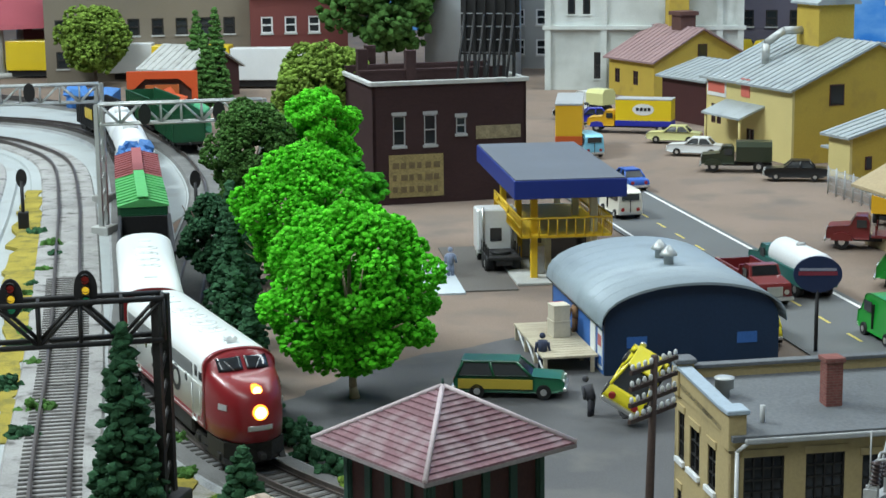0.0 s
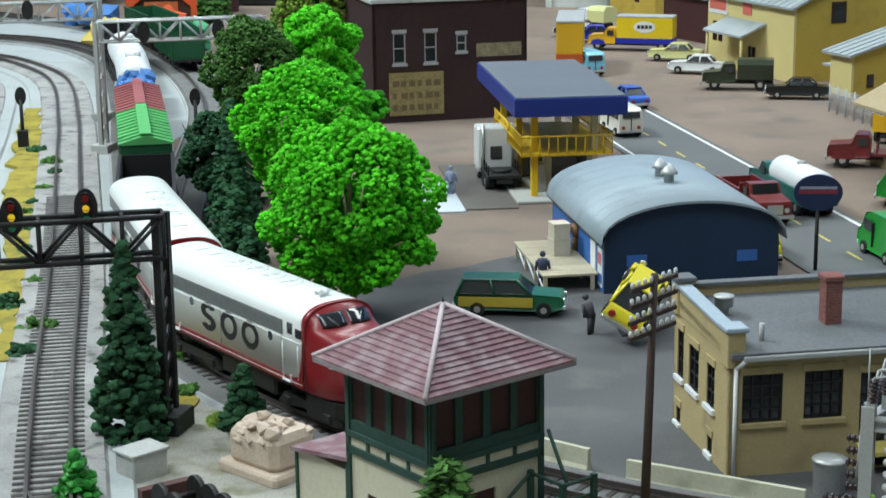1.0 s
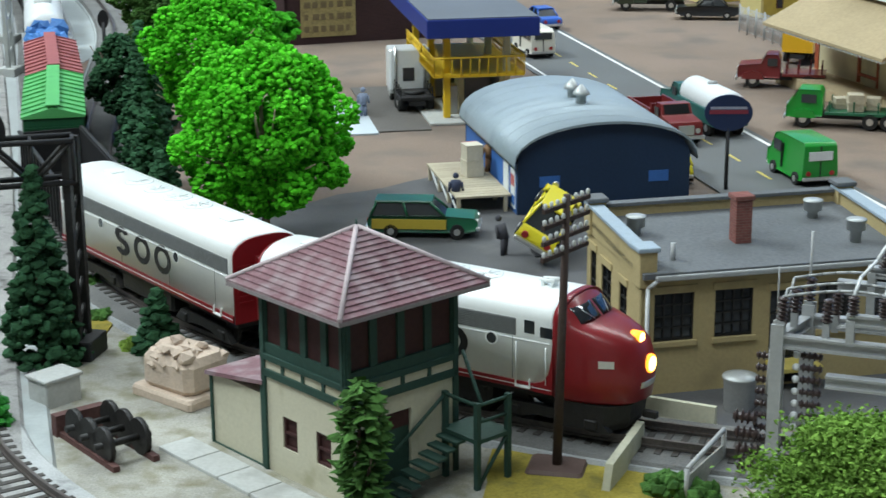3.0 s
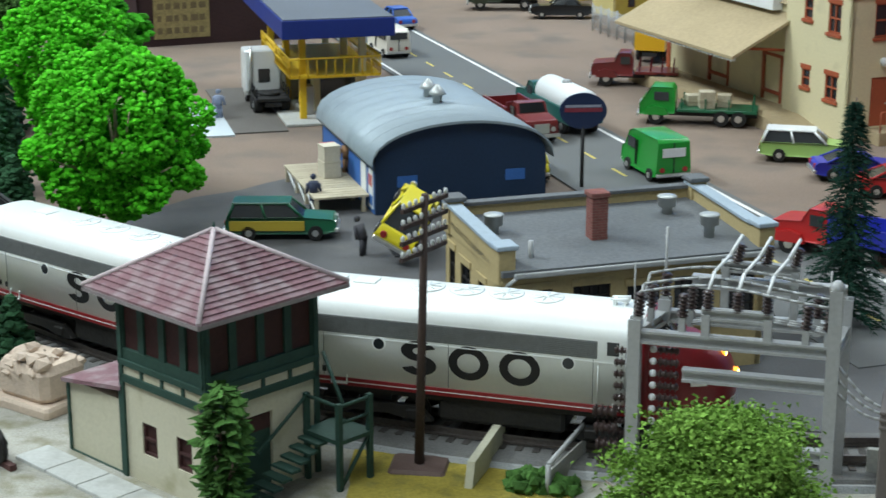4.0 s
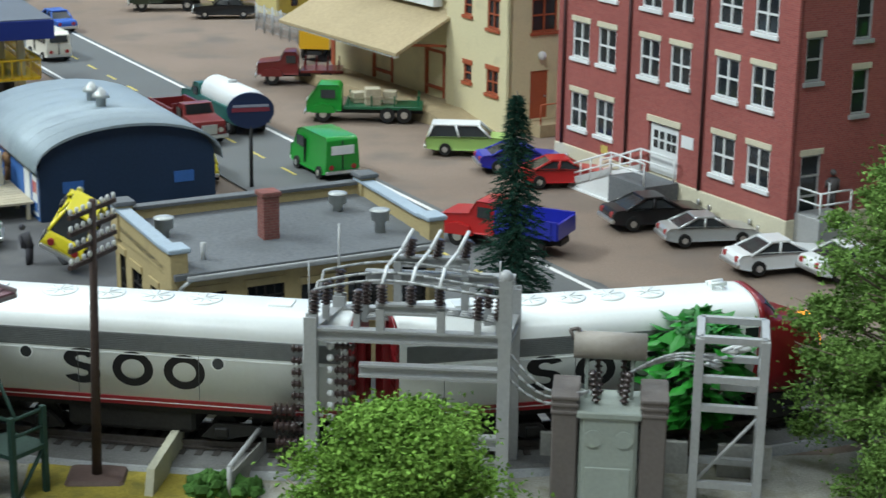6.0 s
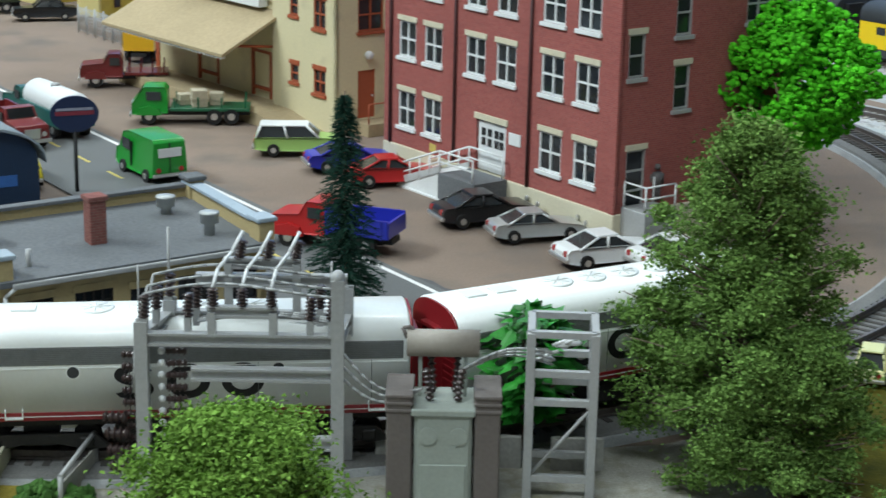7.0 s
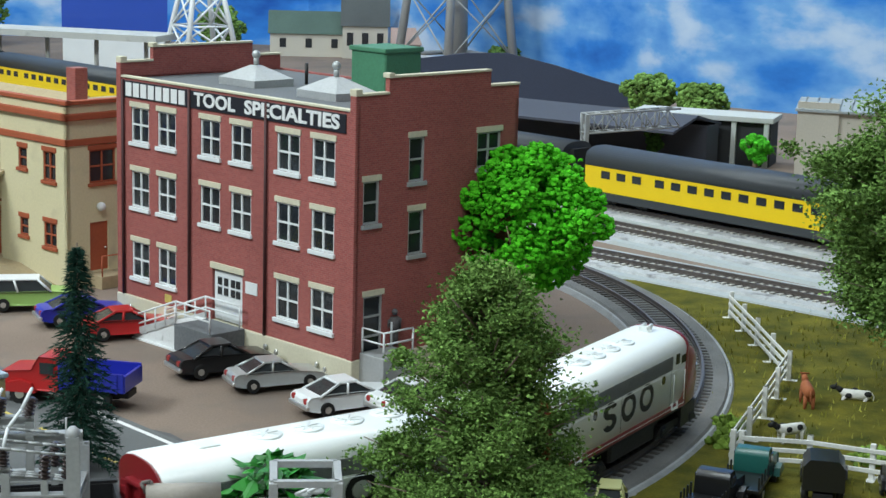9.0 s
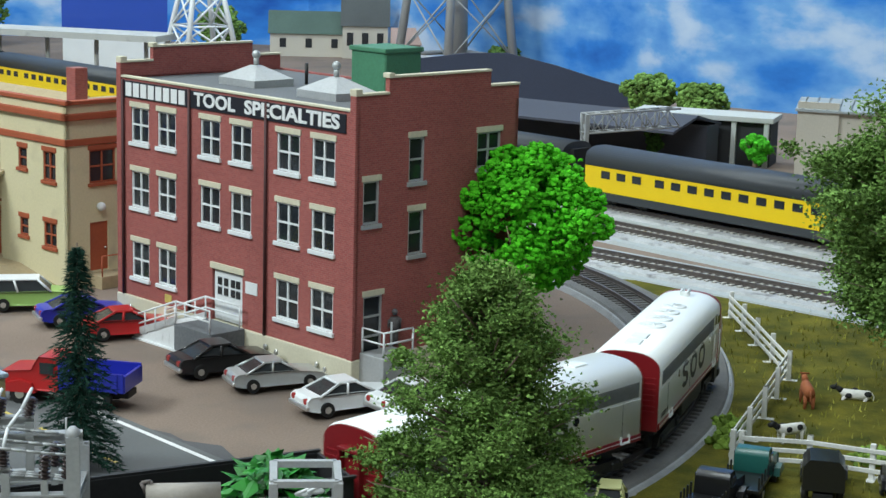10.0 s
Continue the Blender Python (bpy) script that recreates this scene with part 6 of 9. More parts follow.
def car(name, label, x, y, rz, style, m_body, m_top=None, group="parked vehicles", z=.1, rx=0, ry=0, panel=None, category="car", scale=1.0):
    st = STYLES[style]
    th = thing(name, label, category, x, y, z, rz, group, rx, ry)
    W = st["W"]
    b = Shape()
    shell(b, [(px, pz) for px, pz in st["body"]][::-1], W)
    body = part("body", b, m_body, th)
    soften(body, .16)
    if st["top"]:
        tp = st["top"]
        g = Shape()
        shell(g, tp[::-1], W - .22, .22)
        part("glasshouse", g, GLASS_C, th, "dark side windows")
        zt = max(q[1] for q in tp)
        xs = [q[0] for q in tp if q[1] > zt - .15]
        r = Shape().box(min(xs) - .1, max(xs) + .1, -(W / 2 - .3), W / 2 - .3, zt - .04, zt + .08, .05)
        roof = part("roof", r, m_top or m_body, th)
        for s in (-1, 1):
            yb, yt = s * (W / 2 - .1), s * (W / 2 - .3)
            for (xa, za), (xb, zb) in ((tp[0], tp[1]), (tp[-1], tp[-2]), (((tp[0][0] + tp[-1][0]) / 2, tp[0][1]), ((tp[1][0] + tp[-2][0]) / 2, zt))):
                part("pillar", Shape().cyl((xa, yb, za), (xb, yt, zb), .07, n=5), m_top or m_body, roof)
    else:
        fr = max(q[0] for q in st["body"] if q[1] > 1.4)
        zt = max(q[1] for q in st["body"])
        for s in (-1, 1):
            if style == "bus":
                for k in range(4):
                    part("side_window", Shape().box(-1.9 + k, -1.1 + k, s * (W / 2 - .06) - .03, s * (W / 2 - .06) + .03, 1.45, 2.0, .01), GLASS_C, th)
            else:
                part("side_window", Shape().box(.5, 1.5, s * (W / 2 - .04) - .03, s * (W / 2 - .04) + .03, 1.5, 2.1, .01), GLASS_C, th)
        part("windscreen", Shape().add([(fr + .02, -.8, 1.5), (fr + .02, .8, 1.5), (fr - .38, .75, zt - .3), (fr - .38, -.75, zt - .3)], [(0, 1, 2, 3), (3, 2, 1, 0)]).move(Matrix.Translation((.12, 0, .04))), GLASS_C, th)
        part("rear_window", Shape().box(-2.5, -2.4, -.7, .7, 1.55, 2.05, .01), GLASS_C if style == "bus" else WHITE_TRIM, th)
        part("door_seam", Shape().box(-2.48, -2.42, -.03, .03, .5, zt - .2), BLACK, th)
        part("door_seam", Shape().box(.4, .44, -W / 2 - .005, W / 2 + .005, .6, 2.0), BLACK, th)
    L = st["L"] / 2
    for s in (-1, 1):
        part("bumper", Shape().box(s * L - .1, s * L + .1, -W / 2 + .05, W / 2 - .05, .42, .62, .04), CHROME, th)
        for k in (-1, 1):
            part("headlight" if s > 0 else "tail_light", Shape().cyl((s * (L - .1), k * (W / 2 - .4), .82), (s * (L + .02), k * (W / 2 - .4), .82), .15, n=10), CHROME if s > 0 else TAIL, th)
    if panel:
        for s in (-1, 1):
            part("side_panel", Shape().box(-2.55, 1.2, s * (W / 2 - .01) - .03, s * (W / 2 - .01) + .03, .5, 1.0, .01), panel, th, "wood-coloured side panel")
    part("floor_pan", Shape().box(-L + .4, L - .4, -W / 2 + .2, W / 2 - .2, .25, .6), BLACK, th)
    wheels(th, st["wx"], W / 2 + .02, st["r"])
    if scale != 1.0:
        for ob in th.children_recursive:
            ob.data.transform(Matrix.Scale(scale, 4))
    return th


TAIL = paint("red_lamp_glass", (.35, .02, .02), .3)


def truck(name, label, x, y, rz, m_cab, L=7.2, bed="flat", m_bed=None, hood=True, m_fender=None, z=.1, ry=0, category="truck", axles=2):
    th = thing(name, label, category, x, y, z, rz, "parked vehicles", 0, ry)
    W = 2.35
    f = L / 2
    if hood:
        cab = [(f - 3.0, .7), (f - 3.0, 2.0), (f - 2.8, 2.35), (f - 2.0, 2.35), (f - 1.65, 1.7), (f - .1, 1.55), (f, 1.3), (f, .7)]
    else:
        cab = [(f - 2.3, .7), (f - 2.3, 2.1), (f - 2.1, 2.4), (f - .8, 2.4), (f - .3, 1.7), (f, 1.3), (f, .6)]
    c = Shape()
    shell(c, cab[::-1], W - .15, .12)
    co = part("cab", c, m_cab, th)
    soften(co, .12)
    x0 = f - 1.72 if hood else f - .45
    part("windscreen", Shape().add([(x0 + .04, -.85, 1.74), (x0 + .04, .85, 1.74), (x0 - .28, .8, 2.28), (x0 - .28, -.8, 2.28)], [(0, 1, 2, 3), (3, 2, 1, 0)]).move(Matrix.Translation((.06, 0, .03))), GLASS_C, co)
    for s in (-1, 1):
        part("cab_window", Shape().box(f - 2.8 if hood else f - 1.9, f - 2.1 if hood else f - .95, s * (W / 2 - .13) - .03, s * (W / 2 - .13) + .03, 1.55, 2.1, .01), GLASS_C, co)
        part("fender", Shape().prism([(f - 1.9, .6), (f - 1.7, 1.05), (f - 1.1, 1.2), (f - .5, 1.05), (f - .3, .6)], "y", s * W / 2 - .3, s * W / 2 + .05), m_fender or m_cab, co)
        part("headlight", Shape().cyl((f - .1, s * .75, 1.0), (f + .04, s * .75, 1.0), .16, n=10), CHROME, co)
    part("grille", Shape().box(f - .04, f + .05, -.5, .5, .75, 1.35, .02), CHROME, co)
    part("bumper", Shape().box(f, f + .16, -W / 2, W / 2, .5, .72, .03), CHROME, th)
    part("chassis", Shape().box(-f, f - .3, -.55, .55, .5, .8), BLACK, th)
    b0, b1 = -f, f - 3.15 if hood else f - 2.45
    mb = m_bed or m_cab
    if bed == "flat":
        bd = part("flatbed", Shape().box(b0, b1, -W / 2, W / 2, .85, 1.05, .02), mb, th)
        for k in range(4):
            for s in (-1, 1):
                part("stake", Shape().box(b0 + .3 + k * (b1 - b0 - .6) / 3 - .05, b0 + .3 + k * (b1 - b0 - .6) / 3 + .05, s * (W / 2 - .1) - .05, s * (W / 2 - .1) + .05, 1.05, 1.75), mb, bd)
    elif bed == "dump":
        d = Shape()
        d.box(b0, b1, -W / 2, W / 2, .9, 1.05)
        for s in (-1, 1):
            d.box(b0, b1, s * W / 2 - .07, s * W / 2 + .07, .95, 1.85)
        d.box(b0 - .07, b0 + .07, -W / 2, W / 2, .95, 1.75).box(b1 - .07, b1 + .07, -W / 2, W / 2, .95, 2.2)
        k = b0 + .3
        while k < b1:
            for s in (-1, 1):
                d.box(k, k + .1, s * (W / 2 + .06) - .06, s * (W / 2 + .06) + .06, .9, 1.85)
            k += .7
        part("dump_body", d, mb, th)
    elif bed == "box":
        part("box_body", Shape().box(b0, b1, -W / 2 - .05, W / 2 + .05, .95, 3.6, .05), mb, th)
        part("lower_band", Shape().box(b0 - .02, b1 + .02, -W / 2 - .08, W / 2 + .08, .75, 1.35, .03), m_fender or mb, th)
        lg = part("roof_cap", Shape().box(b0 - .03, b1 + .03, -W / 2 - .08, W / 2 + .08, 3.55, 3.7, .03), STEEL_PALE, th)
        for s in (-1, 1):
            part("oval_badge", Shape().cyl(((b0 + b1) / 2, s * (W / 2 + .04), 2.55), ((b0 + b1) / 2, s * (W / 2 + .08), 2.55), .62, n=20).move(Matrix.Translation(((b0 + b1) / 2, 0, 0)) @ Matrix.Diagonal((1.9, 1, 1, 1)) @ Matrix.Translation((-(b0 + b1) / 2, 0, 0))), WHITE_TRIM, th, "white oval badge with dark marks")
            mk = Shape()
            for k in range(4):
                mk.box((b0 + b1) / 2 - .8 + k * .42, (b0 + b1) / 2 - .5 + k * .42, s * (W / 2 + .1) - .01, s * (W / 2 + .1) + .01, 2.4, 2.75)
            part("badge_marks", mk, LETTER, th)
    elif bed == "canvas":
        part("canvas_cover", Shape().prism([(-W / 2, .95), (W / 2, .95), (W / 2, 2.3), (.8, 2.75), (-.8, 2.75), (-W / 2, 2.3)], "x", b0, b1), mb, th)
    elif bed == "tank":
        t = Shape()
        r = 1.05
        t.loft([[(xx, rr * math.cos(a), 1.95 + rr * .95 * math.sin(a)) for a in (2 * math.pi * i / 18 for i in range(18))] for xx, rr in ((b0, .55), (b0 + .08, .85), (b0 + .3, r), (b1 - .3, r), (b1, .7))], True)
        part("tank", t, WHITE_TANK, th, "white tank barrel")
        part("lower_skirt", Shape().box(b0, b1, -1.2, 1.2, .75, 1.7, .06), mb, th)
        part("manhole", Shape().lathe([(.3, 2.85), (.3, 3.05), (.1, 3.1)], (b0 + b1) / 2, 0, 10), STEEL_PALE, th)
    xs = [f - 1.1, b0 + 1.2] + ([b0 + 2.3] if axles > 2 else [])
    wheels(th, xs, W / 2, .5, w=.4)
    return th


P = {k: paint(k, c) for k, c in dict(forest_green_paint=(.01, .11, .05), grass_green_paint=(.012, .26, .03), lime_paint=(.30, .48, .13), maroon_paint=(.16, .02, .02), red_paint=(.46, .02, .02), navy_paint=(.02, .03, .35), black_paint=(.012, .012, .013),
     white_paint=(.72, .74, .74), cream_paint_car=(.68, .65, .56), sky_blue_paint=(.22, .55, .72), pale_yellow_paint=(.66, .66, .30), yellow_paint=(.75, .55, .02), taxi_yellow=(.72, .62, .02), orange_yellow=(.72, .40, .02), dark_olive=(.03, .04, .022), mid_blue=(.03, .12, .5), teal_green=(.015, .1, .085)).items()}
SILVER_CAR = mat("silver_car_paint", (.55, .57, .56), .3, .6, var=.05, bump=0)
WOODY = paint("mustard_wood_panel", (.48, .36, .04), .5)

car("station_wagon", "dark green station wagon with mustard wood panels on the asphalt yard", -19.9, 84.8, 8, "wagon", P["forest_green_paint"], panel=WOODY)
tip = car("compact_car", "bright yellow compact car tipped up on its tail", -13.4, 82.5, 82, "beetle", P["taxi_yellow"], z=1.3, ry=-14, rx=30, scale=1.15)
pr = thing("prop_stand", "dark stand under the tipped yellow car", "stand", -12.9, 82.3, 0, 20)
part("post", Shape().cyl((0, 0, 0), (.1, .4, 1.2), .12, n=6).cyl((-.8, .9, 0), (-.1, .9, 1.5), .12, n=6), BLACK, pr)
part("foot", Shape().box(-.9, .5, -.3, 1.1, 0, .12, .02), BLACK, pr)
car("panel_van", "bright green panel van seen from its rear doors", -1.5, 100.4, 116, "van", P["grass_green_paint"], category="van")
gt = truck("flatbed_truck", "bright green flatbed truck loaded with wooden crates", 1.0, 115.2, 176, P["grass_green_paint"], 7.6, "flat", P["forest_green_paint"], hood=False, axles=3)
for k, (dx, dy, w, h) in enumerate(((-1.6, -.3, .9, .8), (-.5, .35, 1.0, 1.1), (.45, -.35, .9, .7))):
    c = thing("wooden_crate", "small pale wooden crate on the flatbed truck", "crate", group="crates on the truck")
    c.matrix_basis = gt.matrix_basis @ cpose(dx, dy, 1.05, 10 * k)
    part("box", Shape().box(-w / 2, w / 2, -w / 2, w / 2, 0, h, .03), PLANK, c)
    part("batten", Shape().box(-w / 2 - .04, w / 2 + .04, -w / 2 - .04, w / 2 + .04, h * .4, h * .55), PLANK, c)
car("station_wagon", "lime green station wagon with white roof on dirt", 7.4, 105.4, -6, "wagon", P["lime_paint"], P["white_paint"])
truck("dump_truck", "dark red dump truck parked beside the road", -10.2, 110.2, -64, P["maroon_paint"], 7.4, "dump", P["maroon_paint"])
truck("tank_truck", "white and dark green tank truck seen from its rear", -8.2, 114.0, 117, P["teal_green"], 9.4, "tank", P["teal_green"], axles=3, category="tank truck")
truck("pickup_truck", "maroon tow pickup with pale bumper", -3.6, 128.1, 179, P["maroon_paint"], 6.2, "flat", P["maroon_paint"])
truck("delivery_truck", "orange yellow truck seen from its open rear", -2.4, 139.2, 82, P["orange_yellow"], 5.4, "canvas", P["orange_yellow"], hood=False)
car("microbus", "cream white microbus on the road", -23.3, 137.8, 118, "bus", P["cream_paint_car"], category="van")
car("microbus", "sky blue microbus with white roof line", -32.2, 170.6, 118, "bus", P["sky_blue_paint"], category="van")
car("sedan_car", "blue sedan half hidden by the canopy", -25.0, 151.5, 120, "sedan", P["mid_blue"])
truck("box_truck", "yellow and navy box truck with a white oval badge", -31.0, 189.5, 178, P["orange_yellow"], 9.2, "box", P["yellow_paint"], m_fender=P["navy_paint"])
car("sedan_car", "pale yellow sedan parked on dirt", -25.2, 181.8, 178, "sedan", P["pale_yellow_paint"])
car("sedan_car", "white sedan parked on dirt", -21.8, 172.9, 176, "sedan", P["white_paint"])
truck("canvas_truck", "dark olive truck with covered bed", -16.9, 163.4, 186, P["dark_olive"], 6.4, "canvas", P["dark_olive"])
car("sedan_car", "black sedan parked on dirt", -11.2, 158.9, 186, "sedan", P["black_paint"])
car("sedan_car", "black sedan at the back of the lot", -39.0, 200.5, 190, "sedan", P["black_paint"])
car("sedan_car", "navy blue sedan at the back of the lot", -36.5, 196.0, 196, "sedan", P["navy_paint"])
truck("delivery_truck", "white and yellow truck cab at the back", -38.5, 207.5, 150, P["white_paint"], 5.0, "canvas", P["pale_yellow_paint"], hood=False)
car("coupe_car", "blue sports coupe partly behind the spruce", 10.0, 101.3, 8, "coupe", P["navy_paint"])
car("coupe_car", "red sports coupe in front of the factory", 12.1, 97.6, 6, "coupe", P["red_paint"])
car("coupe_car", "glossy black muscle car beside the factory stair", 15.9, 88.9, 14, "coupe", P["black_paint"], scale=1.05)
car("coupe_car", "silver gullwing sports car", 18.0, 85.6, 8, "coupe", SILVER_CAR, scale=.93)
car("beetle_car", "white rounded coupe near the track", 20.6, 80.9, 14, "coupe", P["white_paint"])
car("sedan_car", "white car behind the big tree", 24.0, 80.0, 20, "coupe", P["white_paint"])
truck("stake_truck", "red cab truck with deep blue dump bed", 7.7, 84.9, 152, P["red_paint"], 6.4, "dump", P["navy_paint"], m_fender=P["red_paint"])
car("compact_car", "yellow car nose beyond the warehouse", -8.6, 99.5, 100, "beetle", P["taxi_yellow"])
sm = truck("semi_tractor", "white semi tractor seen from behind at the pumps", -28.2, 116.6, 112, P["white_paint"], 6.0, "flat", BLACK, hood=False)
part("sleeper_box", Shape().box(.3, 2.2, -1.4, 1.4, .9, 3.8, .12), P["white_paint"], sm, "tall white sleeper box")
part("rear_window", Shape().box(.24, .3, -.3, .5, 1.6, 2.5), GLASS_D, sm)
part("exhaust", Shape().cyl((.2, 1.0, 1), (.2, 1.0, 4.0), .1, n=6).cyl((.2, -1.0, 1), (.2, -1.0, 4.0), .1, n=6), CHROME, sm)
part("fifth_wheel", Shape().cyl((-1.4, 0, 1.0), (-1.4, 0, 1.25), .7, n=14), BLACK, sm)
for s in (-1, 1):
    for k in range(2):
        part("rear_tyre", Shape().cyl((-2.0 + k * 1.15, s * .6, .55), (-2.0 + k * 1.15, s * 1.2, .55), .55, n=14), TYRE, sm)
tr = thing("semi_trailer", "orange and yellow box trailer behind the canopy", "trailer", -34.5, 173.5, 0, 100)
part("box_body", Shape().box(-5, 5, -1.3, 1.3, 2.2, 5.2, .05), P["orange_yellow"], tr)
part("lower_band", Shape().box(-5.02, 5.02, -1.32, 1.32, 1.3, 2.2, .03), paint("orange_red_band", (.55, .10, .02)), tr, "orange red lower band")
part("roof_cap", Shape().box(-5.05, 5.05, -1.35, 1.35, 5.2, 5.4, .03), STEEL_PALE, tr)
wheels(tr, (-4, -2.9), 1.3, .5)
part("landing_leg", Shape().box(2.8, 3.0, -.9, .9, 0, 1.3), BLACK, tr)
# old farm machines at the meadow gate
for lab, x, y, rz, m, L, bed, mb in (("old farm truck with teal cab and dark grey flat bed", 34.4, 65.4, 52, P["teal_green"], 6.4, "flat", P["black_paint"]), ("old black covered farm truck by the meadow fence", 37.3, 64.4, 62, P["black_paint"], 5.6, "canvas", P["black_paint"]),
                                    ("old black covered farm truck by the meadow fence", 39.9, 61.9, 68, P["black_paint"], 6.0, "canvas", P["black_paint"]), ("low black flat farm truck beside the big tree", 31.6, 63.2, 48, P["black_paint"], 5.6, "flat", P["black_paint"])):
    old = truck("vintage_truck", lab, x, y, rz, m, L, bed, mb)
    for ob in old.children_recursive:
        ob.data.transform(Matrix.Scale(.74, 4))
car("compact_car", "pale yellow old car by the track", 27.4, 64.0, 64, "beetle", P["pale_yellow_paint"], scale=.72)

# ---- trees and plants ----
BARK = mat("grey_brown_bark", (0.16, 0.12, 0.09), 0.9, var=0.3, big=120, bump=0.5)
BARK_PALE = mat("pale_tan_branches", (0.42, 0.36, 0.22), 0.85, var=0.2, big=120)
LEAF_BRIGHT = mat("vivid_green_foam", (0.085, 0.50, 0.018), 0.85, var=0.35, big=60, fine=900, island=0.35, bump=0.5, spec=0.15)
LEAF_BRIGHT2 = mat("vivid_green_foam_dark", (0.055, 0.36, 0.018), 0.85, var=0.35, big=60, fine=900, island=0.35, bump=0.5, spec=0.15)
LEAF_DARK = mat("dark_conifer_foam", (0.03, 0.085, 0.04), 0.9, var=0.35, big=60, fine=900, island=0.4, bump=0.5, spec=0.1)
LEAF_OLIVE = mat("olive_foam", (0.15, 0.235, 0.04), 0.9, var=0.35, big=50, fine=900, island=0.45, bump=0.5, spec=0.1)
LEAF_MID = mat("mid_green_foam", (0.062, 0.145, 0.035), 0.9, var=0.35, big=50, fine=900, island=0.45, bump=0.5, spec=0.1)
LEAF_FUZZ = mat("grey_olive_fuzz", (0.14, 0.245, 0.06), 0.95, var=0.4, big=45, fine=900, island=0.5, bump=0.4, spec=0.08)
LEAF_PALE = mat("pale_moss_fuzz", (0.165, 0.30, 0.055), 0.95, var=0.35, big=45, fine=900, island=0.4, bump=0.4, spec=0.08)
LEAF_LEAFY = mat("glossy_green_leaves", (0.02, 0.20, 0.02), 0.5, var=0.25, big=80, island=0.35, bump=0.1)
NEEDLE = mat("blue_green_needles", (0.014, 0.045, 0.030), 0.85, var=0.3, big=80, island=0.45, bump=0.1, spec=0.15)


def limbs(rng, h, crown_z, r, n=7, th=.28):
    s = Shape()
    lean = (rng.uniform(-.3, .3), rng.uniform(-.3, .3))
    top = (lean[0], lean[1], h * .8)
    s.cyl((0, 0, 0), (lean[0] * .5, lean[1] * .5, crown_z), th, th * .75, 8)
    s.cyl((lean[0] * .5, lean[1] * .5, crown_z), top, th * .75, th * .2, 7)
    for k in range(n):
        a = 2 * math.pi * (k + rng.random() * .6) / n
        z0 = crown_z * .8 + rng.random() * (h - crown_z) * .4
        m = (math.cos(a) * r * .4, math.sin(a) * r * .4, z0 + (h - crown_z) * .22)
        e = (math.cos(a) * r * .8, math.sin(a) * r * .8, z0 + (h - crown_z) * rng.uniform(.3, .5))
        s.cyl((lean[0] * .5, lean[1] * .5, z0), m, th * .4, th * .28, 5).cyl(m, e, th * .28, th * .1, 5)
        for j in range(2):
            b = a + rng.uniform(-.7, .7)
            s.cyl(m, (m[0] + math.cos(b) * r * .35, m[1] + math.sin(b) * r * .35, m[2] + rng.uniform(.3, 1.2)), th * .2, th * .07, 4)
    return s


def tree(label, x, y, h, r, leaf, seed, crown_z=None, lumps=16, bits=2600, size=.26, bark=None, name="tree", flat=.85, sub=1.0, group="trees", squash=1.0, cone=0.0):
    """Trunk, limbs and a ragged crown of many small clumps gathered in lumps."""
    rng = random.Random(seed)
    cz = crown_z if crown_z is not None else h * .3
    th = thing(name, label, "tree", x, y, 0, rng.uniform(0, 360), group)
    part("trunk", limbs(rng, h, cz, r), bark or BARK, th)
    centres = []
    mid, half = (h + cz) / 2, (h - cz) / 2
    for k in range(lumps):
        t = (k + .5) / lumps
        zz = -1 + 2 * t
        a = k * 2.39996 + rng.uniform(-.3, .3)
        prof = math.sqrt(max(.05, 1 - zz * zz)) * (1.0 if zz < .2 else 1 - .12 * zz)
        rr = r * prof * (1 - cone * t) * rng.uniform(.5, .82)
        centres.append((rr * math.cos(a), rr * math.sin(a), mid + zz * half * .72, r * rng.uniform(.26, .42) * squash * (1 - cone * .5 * t)))
    s = Shape()
    per = bits // lumps
    for cx, cy, cz_, cr in centres:
        for k in range(per):
            u, v = rng.random() * 2 - 1, rng.random() * 2 * math.pi
            q = math.sqrt(1 - u * u)
            d = cr * (1 - .35 * rng.random() ** 2) * (1 + .18 * noise.noise(Vector((u * 3, math.cos(v) * q * 3, seed + cr))))
            p = (cx + d * q * math.cos(v), cy + d * q * math.sin(v), cz_ + d * u * flat)
            if p[2] < h * 1.02:
                s.blob(p, size * rng.uniform(.55, 1.25) * sub, rng, .85)
    tagged(part("crown", s, leaf, th), kind="stuff")
    return th


